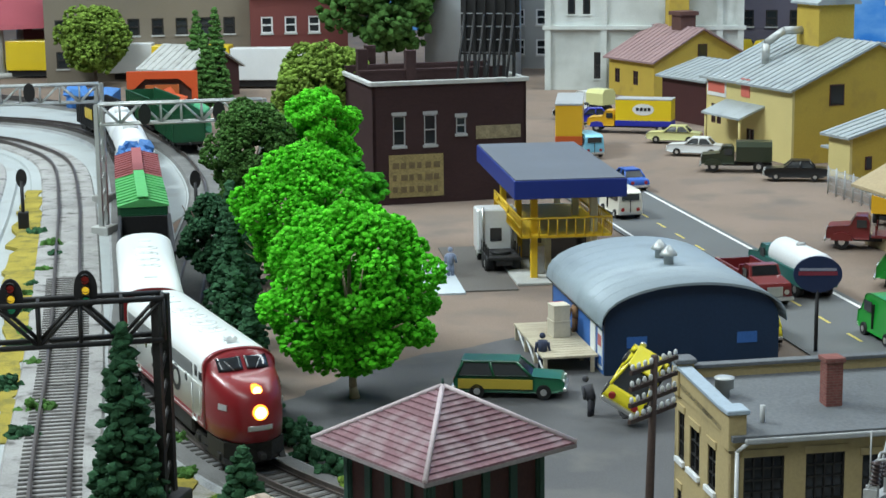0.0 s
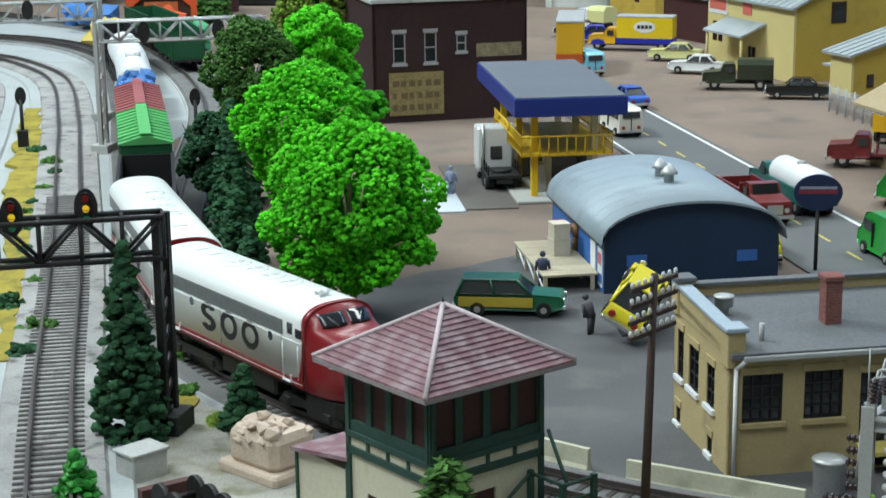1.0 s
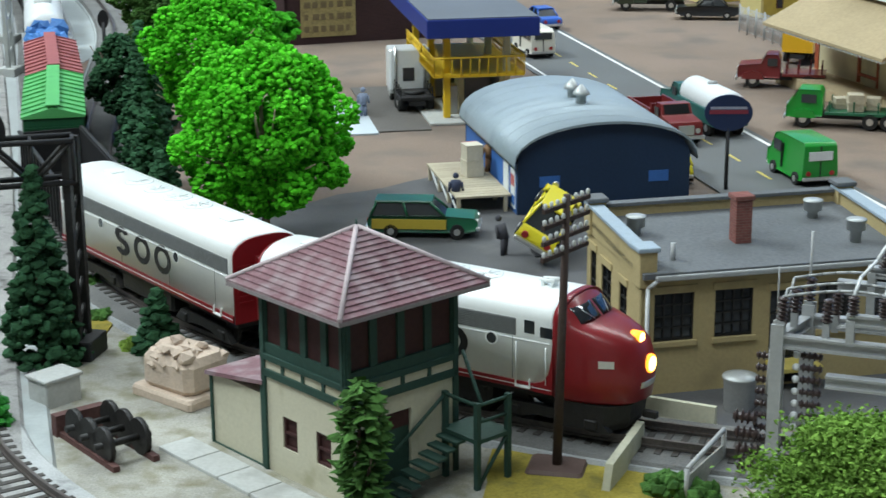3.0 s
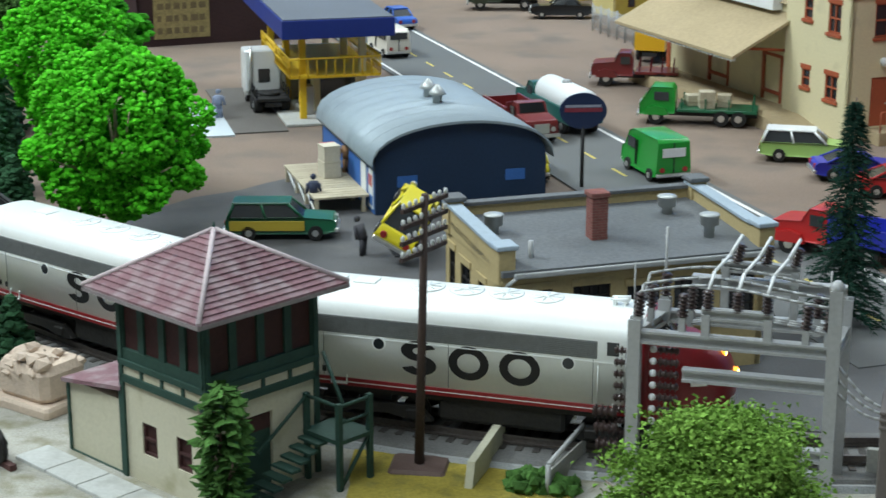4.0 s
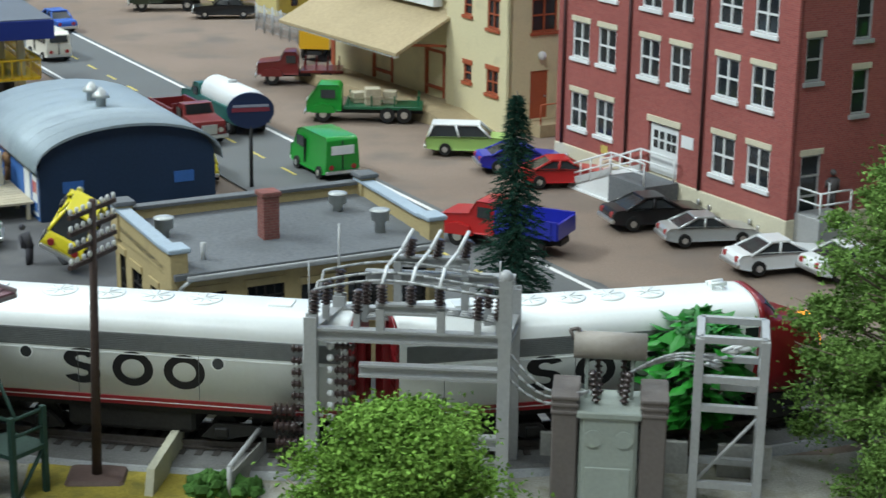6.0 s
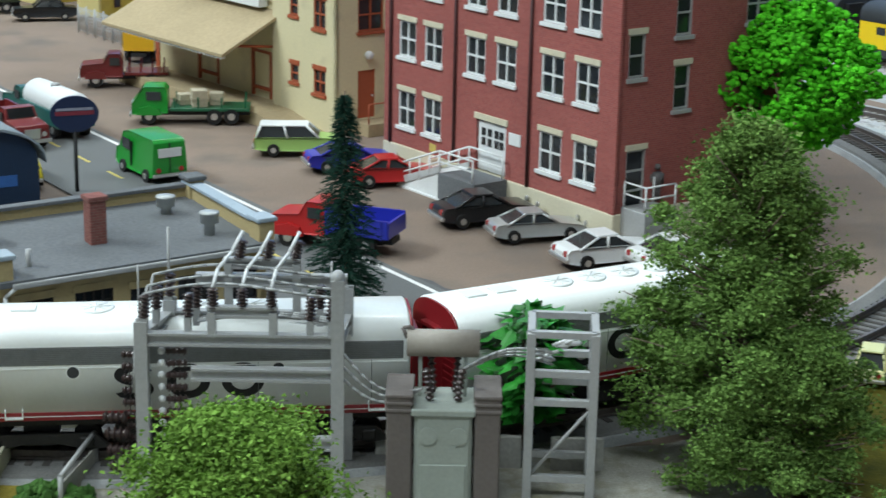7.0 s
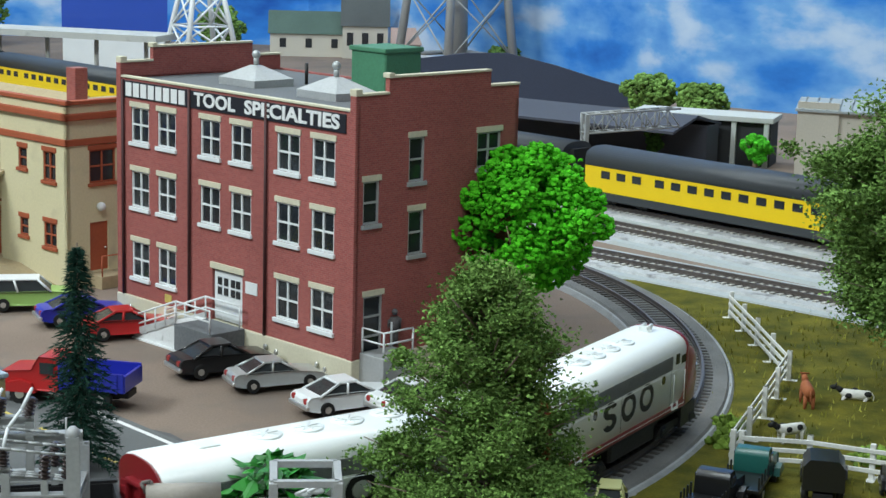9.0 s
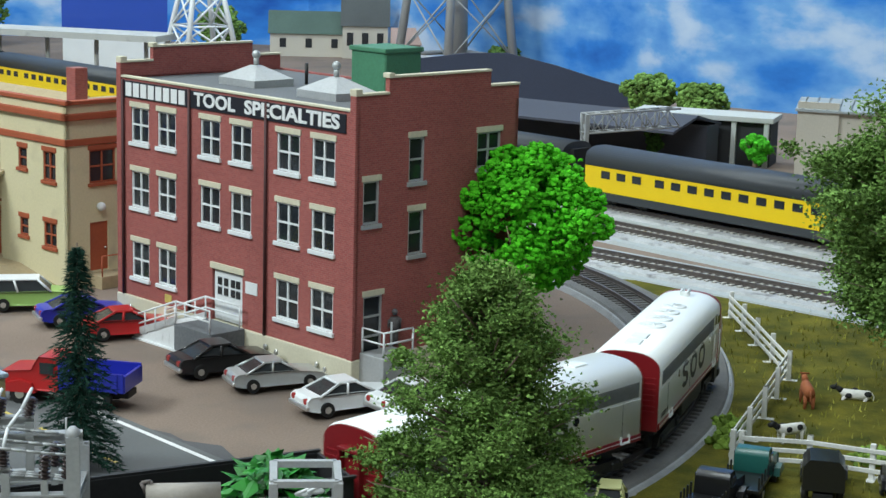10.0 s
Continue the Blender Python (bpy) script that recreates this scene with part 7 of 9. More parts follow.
def shaggy(label, x, y, h, r, leaf, seed, base=.5, arms=90, bits=36000, size=.075, taper=.75, bark=None, clump=.42, round_top=0.0):
    """A loose tree of fine fibres gathered in tufts along many arms, with gaps between."""
    rng = random.Random(seed)
    th = thing("tree", label, "tree", x, y, 0, rng.uniform(0, 360), "trees")
    wood = Shape().cyl((0, 0, 0), (.1, -.1, h * .5), .3, .2, 8).cyl((.1, -.1, h * .5), (0, 0, h * .95), .2, .05, 7)
    s = Shape()
    tufts = []
    for k in range(arms):
        t = (k + rng.random()) / arms
        a = k * 2.39996 + rng.uniform(-.5, .5)
        width = (1 - t) ** taper if t > round_top else .72 + .28 * t / max(round_top, .01)
        ln = r * width * rng.uniform(.62, 1.08) + .25
        z0 = base + (h - base) * t * .93
        rise = rng.uniform(.05, .45) * ln
        tip = (ln * math.cos(a), ln * math.sin(a), z0 + rise)
        wood.cyl((0, 0, z0 * .9), tip, .07, .02, 4)
        for j in range(max(2, int(ln * 1.1))):
            f = rng.uniform(.35, 1.0)
            tufts.append((tip[0] * f + rng.gauss(0, .25), tip[1] * f + rng.gauss(0, .25), z0 + rise * f + rng.gauss(0, .2), clump * rng.uniform(.6, 1.35)))
    part("trunk", wood, bark or BARK, th)
    per = max(1, bits // len(tufts))
    for cx, cy, cz, cr in tufts:
        for j in range(per):
            p = (cx + rng.gauss(0, cr), cy + rng.gauss(0, cr), max(.05, cz + rng.gauss(0, cr * .7)))
            if p[2] > h:
                continue
            q = []
            for w in range(4):
                u, v = rng.uniform(-1, 1), rng.random() * 6.2832
                e = math.sqrt(1 - u * u) * size * rng.uniform(.6, 1.9)
                q.append((p[0] + e * math.cos(v), p[1] + e * math.sin(v), p[2] + u * size))
            s.add(q, [(0, 1, 2), (0, 3, 1), (1, 3, 2), (0, 2, 3)], False)
    tagged(part("crown", s, leaf, th), kind="stuff")
    return th


def conifer(label, x, y, h, r, leaf, seed, name="conifer", tiers=15, bits=60, size=.3):
    rng = random.Random(seed)
    th = thing(name, label, "tree", x, y, 0, rng.uniform(0, 360), "trees")
    part("trunk", Shape().cyl((0, 0, 0), (0, 0, h * .95), .16, .04, 7), BARK, th)
    s = Shape()
    for k in range(tiers):
        t = k / (tiers - 1)
        z = h * (.08 + .9 * t)
        rr = r * (1 - t) ** .8 + .12
        for j in range(int(bits * (1 - t * .75))):
            a = rng.random() * 2 * math.pi
            d = rr * math.sqrt(rng.random()) * rng.uniform(.75, 1.1)
            s.blob((d * math.cos(a), d * math.sin(a), z - d * .35 + rng.uniform(-.2, .2)), size * rng.uniform(.5, 1.1), rng, .7)
    tagged(part("crown", s, leaf, th), kind="stuff")
    return th


def spruce(label, x, y, h, r, seed):
    """A bottle-brush spruce: whorls of drooping branches with needles."""
    rng = random.Random(seed)
    th = thing("spruce", label, "tree", x, y, 0, 0, "trees")
    part("trunk", Shape().cyl((0, 0, 0), (0, 0, h), .17, .03, 7), BARK, th)
    s = Shape()
    n = 330
    for k in range(n):
        t = k / n
        z = h * (.05 + .93 * t)
        ln = (r * (1 - t) ** .85 + .12) * rng.uniform(.75, 1.12)
        a = k * 2.39996 + rng.uniform(-.3, .3)
        ca, sa = math.cos(a), math.sin(a)
        m = max(5, int(ln * 7))
        for j in range(m):
            f = (j + .6) / m
            px, py, pz = ca * ln * f, sa * ln * f, z - ln * .28 * f * f
            for w in range(4):
                b = a + rng.uniform(-1.3, 1.3)
                l2 = .34 * rng.uniform(.6, 1.2)
                q = (px + math.cos(b) * l2, py + math.sin(b) * l2, pz + rng.uniform(-.22, .12))
                o = .035
                s.add([(px - sa * o, py + ca * o, pz), (px + sa * o, py - ca * o, pz), q, (px, py, pz + .05)], [(0, 1, 2), (1, 3, 2), (3, 0, 2)])
    tagged(part("needles", s, NEEDLE, th), kind="stuff")
    return th


def broadleaf(label, x, y, h, r, seed, leaf=None, n=420, size=.42, crown_z=.35):
    """A small plastic tree with single large leaves."""
    rng = random.Random(seed)
    th = thing("leafy_tree", label, "tree", x, y, 0, 0, "trees")
    part("trunk", limbs(rng, h, h * crown_z, r, 6, .17), BARK, th)
    s = Shape()
    for k in range(n):
        zz = rng.uniform(-1, 1)
        a = rng.random() * 2 * math.pi
        d = r * math.sqrt(1 - zz * zz * .8) * rng.uniform(.35, 1.0)
        c = Vector((d * math.cos(a), d * math.sin(a), h * (1 + crown_z) / 2 + zz * h * (1 - crown_z) / 2))
        u = Vector((math.cos(a + rng.uniform(-.8, .8)), math.sin(a + rng.uniform(-.8, .8)), rng.uniform(-.5, .3))).normalized()
        w = u.orthogonal().normalized() if rng.random() < .3 else u.cross(Vector((0, 0, 1))).normalized()
        l = size * rng.uniform(.7, 1.25)
        nrm = u.cross(w)
        pts = [c - u * l, c + w * l * .55 + nrm * .05, c + u * l, c - w * l * .55 + nrm * .05, c + nrm * .07]
        s.add(pts, [(0, 1, 4), (1, 2, 4), (2, 3, 4), (3, 0, 4), (0, 3, 2, 1)])
    tagged(part("leaves", s, leaf or LEAF_LEAFY, th), kind="stuff")
    return th


def bush(label, x, y, r, leaf, seed, n=130, size=.22):
    rng = random.Random(seed)
    s = Shape()
    for k in range(n):
        u, v = rng.random(), rng.random() * 2 * math.pi
        d = r * rng.uniform(.4, 1)
        s.blob((d * math.cos(v) * math.sqrt(1 - u * u), d * math.sin(v) * math.sqrt(1 - u * u), .05 + d * u * .8), size * rng.uniform(.6, 1.3), rng)
    return solo("shrub", s, leaf, label, "shrub", x=x, y=y, group="shrubs")


tree("vivid green foam tree with pale branches beside the yard", -27.4, 82.4, 10.9, 5.2, LEAF_BRIGHT, 11, .7, 62, 12500, .165, BARK_PALE, squash=.55)
tree("vivid green foam tree behind its twin", -33.4, 92.0, 12.2, 4.6, LEAF_BRIGHT, 12, 3.0, 46, 8500, .16, BARK_PALE, squash=.6)
tree("vivid green foam tree beside the brown block", -40.0, 113.0, 13.2, 3.5, LEAF_BRIGHT, 13, 4.8, 32, 5600, .18, BARK_PALE, squash=.66)
tree("mid green foam tree", -38.0, 112.0, 8.5, 3.0, LEAF_BRIGHT2, 18, 2.5, 10, 1200, .34)
tree("dark green fuzzy tree by the siding", -42.8, 108.5, 12.6, 3.5, LEAF_MID, 14, 4.4, 36, 9000, .14, squash=.8)
tree("dark green low tree by the siding", -43.6, 103.0, 7.2, 2.2, LEAF_DARK, 15, 1.0, 16, 3000, .16)
tree("olive tree far behind the siding", -52.5, 150.0, 12.6, 4.9, LEAF_OLIVE, 16, 4.0, 26, 5200, .28)
tree("olive round tree at the back", -112.5, 227.0, 11.4, 5.4, LEAF_OLIVE, 17, 2.0, 24, 4200, .34)
tree("dark green tree at the back", -74.0, 240.0, 20.0, 9.0, LEAF_MID, 19, 4.0, 16, 1800, .7)
shaggy("big fuzzy green tree in front of the curve", 19.2, 55.8, 12.9, 4.9, LEAF_FUZZ, 21, .4, 140, 90000, .075, .52, clump=.3)
shaggy("olive fuzzy tree beside the big tree", 20.0, 53.0, 6.2, 3.3, LEAF_FUZZ, 22, .4, 64, 34000, .068, .6, clump=.3)
tree("vivid green foam tree with bare trunk by the factory", 32.2, 88.4, 12.5, 5.0, LEAF_BRIGHT, 23, 3.2, 48, 9500, .17, BARK_PALE, squash=.62)
shaggy("tall green tree in the meadow", 50.5, 78.5, 17.2, 6.4, LEAF_FUZZ, 24, 3.0, 190, 90000, .12, .5, clump=.5, round_top=.55)
shaggy("fuzzy light green tree beside the substation", 1.2, 43.6, 7.6, 3.5, LEAF_PALE, 25, 1.0, 140, 90000, .075, .5, clump=.36, round_top=.5)
spruce("dark blue-green spruce at the road's end", 7.1, 74.2, 10.0, 1.85, 31)
for k, (x, y, h, r) in enumerate(((-31.4, 78.5, 5.2, 1.5), (-33.8, 83, 6.0, 1.7), (-35.6, 87.5, 6.2, 1.7), (-37.6, 92, 7.2, 1.8), (-40.0, 97.5, 8.0, 1.9), (-41.8, 102, 7.6, 1.8), (-30.2, 75.5, 3.2, 1.2), (-43.5, 107, 8.4, 2.0))):
    conifer("dark green conifer along the siding", x, y, h, r, LEAF_DARK, 40 + k)
conifer("dark green conifer beside the black signal bridge", -30.6, 62.8, 8.3, 1.7, LEAF_DARK, 51, tiers=18, bits=70)
conifer("small dark green shrub conifer", -26.6, 65.2, 2.6, 1.1, LEAF_DARK, 52, tiers=9)
conifer("small dark green shrub conifer", -29.4, 55.6, 2.0, .9, LEAF_LEAFY, 53, tiers=7)
for k, (x, y, h) in enumerate(((-92.5, 216, 11.2), (-88.6, 213, 11.8), (-87.5, 207, 8.8))):
    conifer("tall green conifer behind the yard", x, y, h, 2.0, LEAF_MID, 60 + k, size=.45)
broadleaf("slim green tree in front of the signal tower", -14.0, 50.7, 4.9, .95, 71, LEAF_MID, 520, .3, .1)
broadleaf("bright leafy tree behind the steel frame", 12.0, 57.4, 5.5, 2.0, 72, LEAF_LEAFY, 420, .45, .3)
rng = random.Random(5)
for k in range(13):
    t = k / 12
    bush("green tufts on the yellow verge", -40.5 - 24 * t + rng.uniform(-1.0, 1.0), 71.5 + 48 * t + rng.uniform(-.8, .8), rng.uniform(.5, 1.1), LEAF_MID if k % 2 else LEAF_DARK, 80 + k, 70)
for k in range(8):
    t = k / 7
    bush("low shrubs beside the main track", -28.4 + rng.uniform(-.6, .6) - 14 * t, 64.5 + 28 * t + rng.uniform(-.5, .5) + .5, rng.uniform(.4, .9), LEAF_MID if k % 3 else LEAF_OLIVE, 100 + k, 60)
for x, y, r in ((-22.8, 68.5, .9), (-21.2, 68.2, .8), (-24.3, 70.2, 1.1), (-26, 72.5, 1.2), (-28, 75, 1.3)):
    bush("olive shrubs under the vivid trees", x, y, r, LEAF_OLIVE if x > -24 else LEAF_DARK, int(200 - x), 90)
for x, y, r in ((-4.6, 55.2, .9), (-3.6, 55.0, .7), (30.5, 83, 1.1), (41.5, 67.5, 1.0), (36.4, 71.5, 1.0), (37.6, 74, .8)):
    bush("green shrub on the ground", x, y, r, LEAF_OLIVE if x > 30 else LEAF_MID, int(300 + x), 90)
# grass tufts in the meadow
tf = Shape()
for k in range(2600):
    a, b = rng.uniform(38, 72), rng.uniform(60, 98)
    if (a - CX) ** 2 + (b - CY) ** 2 > 42.5 ** 2 and b < 92 + (60 - a) * .45:
        h = rng.uniform(.15, .5)
        c = rng.random() * 6.28
        tf.add([(a - .06 * math.cos(c), b - .06 * math.sin(c), .1), (a + .06 * math.cos(c), b + .06 * math.sin(c), .1), (a + rng.uniform(-.15, .15), b + rng.uniform(-.15, .15), .1 + h)], [(0, 1, 2)])
solo("grass_tufts", tf, mat("yellow_green_tufts", (.26, .25, .04), .9, var=.3, big=30, island=.45), "yellow green grass tufts in the meadow", "grass", "stuff")


# ---- railway equipment ----
def lattice(shape, p, q, h, w, n, r=.07, depth=0.0):
    """A truss from p to q: chords h apart, zigzag between, in one or two planes w apart."""
    p, q = Vector(p), Vector(q)
    side_v = Vector((0, 0, 1)).cross((q - p).normalized()) * w / 2
    for s in (-1, 1):
        a, b = p + side_v * s, q + side_v * s
        up = Vector((0, 0, h))
        shape.cyl(a, b, r * 1.4, n=5).cyl(a + up, b + up, r * 1.4, n=5)
        for k in range(n):
            c, d = a + (b - a) * (k / n), a + (b - a) * ((k + 1) / n)
            shape.cyl(c if k % 2 else c + up, d + up if k % 2 else d, r, n=4)
            shape.cyl(c, c + up, r, n=4)
    for k in range(n + 1):
        c = p + (q - p) * (k / n)
        shape.cyl(c + side_v, c - side_v, r, n=4).cyl(c + side_v + Vector((0, 0, h)), c - side_v + Vector((0, 0, h)), r, n=4)
    return shape


LENS = {k: mat("signal_lens_" + k, c, .3, var=0, bump=0, emit=e) for k, c, e in (("red", (.25, .02, .015), .25), ("amber", (.75, .5, .03), .8), ("green", (.02, .25, .12), .3))}


def signal_head(parent, m, lit=None, big=1.0):
    """An oval target with hooded lamps facing -y before m."""
    s = Shape().cyl((0, .12, .9 * big), (0, -.02, .9 * big), .55 * big, n=20)
    s.move(Matrix.Translation((0, 0, .9 * big)) @ Matrix.Diagonal((.85, 1, 1.45, 1)) @ Matrix.Translation((0, 0, -.9 * big)))
    h = part("signal_head", s.move(m), BLACK, parent, "black oval signal head")
    if lit:
        for k, c in enumerate(("red", "amber", "green")[: len(lit)]):
            z = (1.3 - .42 * k) * big
            part("lens", Shape().cyl((0, -.03, z), (0, -.07, z), .15 * big, n=12).move(m), LENS[lit[k]], h)
            part("hood", Shape().cyl((0, -.02, z + .1 * big), (0, -.32, z + .12 * big), .17 * big, n=8, caps=False).move(m), BLACK, h)
    else:
        for z in (.7, 1.1, 1.5):
            part("hood", Shape().cyl((0, .1, z * big), (0, .4, z * big), .15 * big, n=8).move(m), BLACK, h)


def signal_bridge(name, label, p, q, m_steel, top, h, posts, heads, lit, r=.07):
    th = thing(name, label, "signal bridge")
    d = (Vector(q) - Vector(p)).normalized()
    a = math.degrees(math.atan2(d.y, d.x))
    n = max(4, int((Vector(q) - Vector(p)).length / 1.5))
    part("truss", lattice(Shape(), (*p, top - h), (*q, top - h), h, 1.1, n, r), m_steel, th, "open lattice truss")
    for c in posts:
        x, y = c
        ps = Shape()
        for s in (-.45, .45):
            ps.box(x - .16, x + .16, y + s - .14, y + s + .14, 0, top)
        for k in range(7):
            ps.cyl((x, y - .45, k * top / 8), (x, y + .45, (k + 1) * top / 8), r, n=4)
        po = part("post", ps, m_steel, th)
        part("footing", Shape().box(x - .7, x + .7, y - .9, y + .9, 0, .9, .06), CONCRETE if m_steel is SILVER else BLACK, po)
    for s, l in heads:
        c = Vector(p) + d * s
        signal_head(th, Matrix.Translation((c.x, c.y, l)) @ Matrix.Rotation(radians(lit[1]), 4, "Z") @ Matrix.Translation((0, 0 if lit[0] else -.8, 0)), lit[0])
    return th


signal_bridge("signal_bridge", "black lattice signal bridge with coloured signal heads", (-29.4, 64.2), (-45.4, 56.1), DARKMETAL, 9.2, 1.7, ((-29.5, 64.2), (-45.2, 56.2)), ((3.0, 8.7), (5.9, 8.5)), (("red", "amber", "green"), 25), .09)
signal_bridge("signal_bridge", "silver lattice signal bridge over the main track", (-59.9, 121.0), (-49.0, 126.5), SILVER, 10.1, 1.5, ((-59.9, 121.0), (-49.0, 126.5)), ((3.37, 8.4), (8.9, 8.4)), (None, 25))
signal_bridge("signal_bridge", "silver lattice signal bridge over the far tracks", (-66.6, 134.7), (-88.0, 124.0), SILVER, 10.2, 1.5, ((-66.6, 134.7), (-88.0, 124.0)), ((5.6, 8.8),), (None, 25))
for x, y, h in ((-67.0, 121.6, 5.0), (-54.5, 126.0, 4.6)):
    th = thing("dwarf_signal", "black mast signal beside the track", "signal", x, y, 0, 25, "mast signals")
    part("mast", Shape().cyl((0, 0, 0), (0, 0, h - 1), .14, n=8).box(-.4, .4, -.4, .4, 0, 1.6, .05), BLACK, th)
    signal_head(th, Matrix.Translation((0, 0, h - 1.6)), None, .9)
    part("base", Shape().box(-.7, .7, -.7, .7, 0, .25, .04), CONCRETE, th)

# telegraph pole
WOOD_POLE = mat("dark_pole_wood", (.055, .036, .03), .85, var=.25, big=80)
INSUL = mat("pale_insulator", (.6, .62, .6), .3, var=.05, bump=0)
tp = thing("telegraph_pole", "dark brown telegraph pole with white insulators", "utility pole", -8.6, 56.3, 0, 0, rx=0, ry=1.4)
part("pole", Shape().cyl((0, 0, .2), (0, 0, 9.9), .17, .12, 10), WOOD_POLE, tp)
part("foot", Shape().box(-1.0, 1.0, -.8, .8, 0, .3, .12), mat("brown_plastic_foot", (.12, .08, .07), .6, var=.15), tp)
for k in range(4):
    z = 9.5 - k * .55
    m = Matrix.Rotation(radians(66), 4, "Z")
    ar = part("crossarm", Shape().box(-1.4, 1.4, -.06, .06, z, z + .14).move(m), WOOD_POLE, tp)
    for j in range(8):
        x = -1.3 + j * .371
        part("insulator", Shape().lathe([(.035, z + .14), (.07, z + .2), (.07, z + .3), (.03, z + .35)], x, 0, 8).move(m), INSUL, ar)

# electric substation
sub = thing("substation_frame", "pale grey steel substation frame with brown insulators", "substation", -1.3, 55.7, 0, -8)


def insulator(parent, p, q, r=.2, n=6, m=None):
    """A stack of brown sheds from p to q."""
    p, q = Vector(p), Vector(q)
    d = (q - p).normalized()
    u = d.orthogonal().normalized()
    w = d.cross(u)
    rings = []
    for k in range(n):
        for f, rr in ((0.0, r * .55), (.35, r * .55), (.45, r), (.62, r * .9), (.75, r * .55)):
            c = p + (q - p) * ((k + f) / n)
            rings.append([tuple(c + (u * math.cos(t) + w * math.sin(t)) * rr) for t in (2 * math.pi * i / 10 for i in range(10))])
    rings.append([tuple(q + (u * math.cos(t) + w * math.sin(t)) * r * .55) for t in (2 * math.pi * i / 10 for i in range(10))])
    s = Shape().loft(rings, True)
    return part("insulator", s, m or BROWN_INS, parent)


BROWN_INS = mat("dark_brown_porcelain", (.045, .028, .026), .3, var=.2, big=80, bump=0, coat=.3)


def ibeam(s, p, q, w=.34):
    p, q = Vector(p), Vector(q)
    d = (q - p).normalized()
    u = Vector((0, 0, 1)) if abs(d.z) < .5 else Vector((0, 1, 0))
    v = d.cross(u).normalized()
    u = v.cross(d).normalized()
    for o, a, b in ((u * (w / 2), w / 2, .04), (-u * (w / 2), w / 2, .04), (Vector((0, 0, 0)), .04, w / 2)):
        ring = lambda c: [tuple(c + o + v * (a * i) + u * (b * j)) for i, j in ((-1, -1), (1, -1), (1, 1), (-1, 1))]
        s.loft([ring(p), ring(q)])
    return s


for x, y, h in ((0, 0, 6.1), (6.4, 0, 7.6), (.6, 2.4, 6.1), (6.6, 2.4, 6.6)):
    part("post", ibeam(Shape(), (x, y, 0), (x, y, h), .42), STEEL_PALE, sub)
for a, b, z in (((-.2, 0), (6.6, 0), 5.5), ((.4, 2.4), (6.8, 2.4), 5.5), ((1.6, 0), (6.4, 0), 4.3), ((0, 0), (.6, 2.4), 5.5), ((6.4, 0), (6.6, 2.4), 5.5), ((4.6, 0), (6.4, 0), 1.9), ((4.6, 0), (6.4, 0), 1.1), ((1.5, 2.4), (6.6, 2.4), 6.8)):
    part("beam", ibeam(Shape(), (*a, z), (*b, z), .36), STEEL_PALE, sub)
for y, x0, x1, z in ((0, 2.3, 4.3, 6.45), (2.4, 2.6, 4.9, 7.4)):
    g = Shape()
    for x in (x0, x1):
        ibeam(g, (x, y, 5.6), (x, y, z), .26)
    ibeam(g, (x0 - .15, y, z), (x1 + .15, y, z), .3)
    part("switch_stand", g, STEEL_PALE, sub)
for x in (2.35, 3.3, 4.25):
    insulator(sub, (x, 0, 6.55), (x, 0, 7.25))
    insulator(sub, (x + .6, 2.4, 7.5), (x + .75, 2.4, 8.2))
    part("switch_blade", Shape().tube([(x, 0, 7.25), (x + .1, .6, 7.7), (x + .45, 1.6, 8.0), (x + .75, 2.4, 8.5)], .06, 6), WHITE_TRIM, sub, "pale curved switch arm")
for x, y in ((.1, 0), (.35, 1.0), (.6, 2.4), (1.5, .2), (1.65, 1.2), (5.5, 0), (5.75, 1.3), (6.2, 0)):
    part("insulator_stand", ibeam(Shape(), (x, y, 5.6), (x, y, 6.2), .22), STEEL_PALE, sub)
    insulator(sub, (x, y, 6.2), (x + .05, y, 7.0))
for k in range(8):
    z = 5.0 - k * .42
    insulator(sub, (.75, .2, z), (1.45, .2, z), .17, 4)
    insulator(sub, (-.75, .5, z - .25), (-.1, .5, z - .25), .17, 4)
    part("clamp", Shape().ball((.6, .2, z), .13, 8, 4), WHITE_TRIM, sub)
for k in range(4):
    insulator(sub, (-1.4 + .1 * k, .3 - .2 * k, 2.6 - .5 * k), (-.6 + .1 * k, .3 - .2 * k, 2.6 - .5 * k), .26, 4)
for y in (0, .9, 2.2):
    pts = [(.1 + 6.2 * t, y + .3 * math.sin(6 * t), 7.0 + .35 * math.sin(math.pi * t)) for t in (i / 14 for i in range(15))]
    part("busbar", Shape().tube([(-.3, y, 3.6), (-.2, y, 5.4)] + pts, .05, 5), STEEL_PALE, sub)
for k in range(3):
    pts = [(1.8 + 4.4 * t, .3 + .4 * k, 6.0 - .06 * k + .25 * math.sin(math.pi * t)) for t in (i / 10 for i in range(11))]
    part("busbar", Shape().tube(pts, .045, 5), STEEL_PALE, sub)
    a, b = Vector((6.3, .1, 5.4 - .5 * k)), Vector((9.2, -.3, 4.0))
    part("cable", Shape().tube([tuple(a + (b - a) * (i / 10) + Vector((0, 0, -.75 * math.sin(math.pi * i / 10)))) for i in range(11)], .05, 5), STEEL_PALE, sub)
part("lightning_rod", Shape().cyl((.6, 2.4, 6.1), (.6, 2.4, 8.6), .05, n=5).cyl((-.05, 0, 6.1), (-.05, 0, 8.0), .03, n=5).cyl((6.2, 0, 7.0), (6.2, 0, 8.2), .03, n=5), STEEL_PALE, sub)
part("post_cap", Shape().lathe([(.25, 7.5), (.25, 7.75), (.1, 7.9)], 6.4, 0, 10), STEEL_PALE, sub)

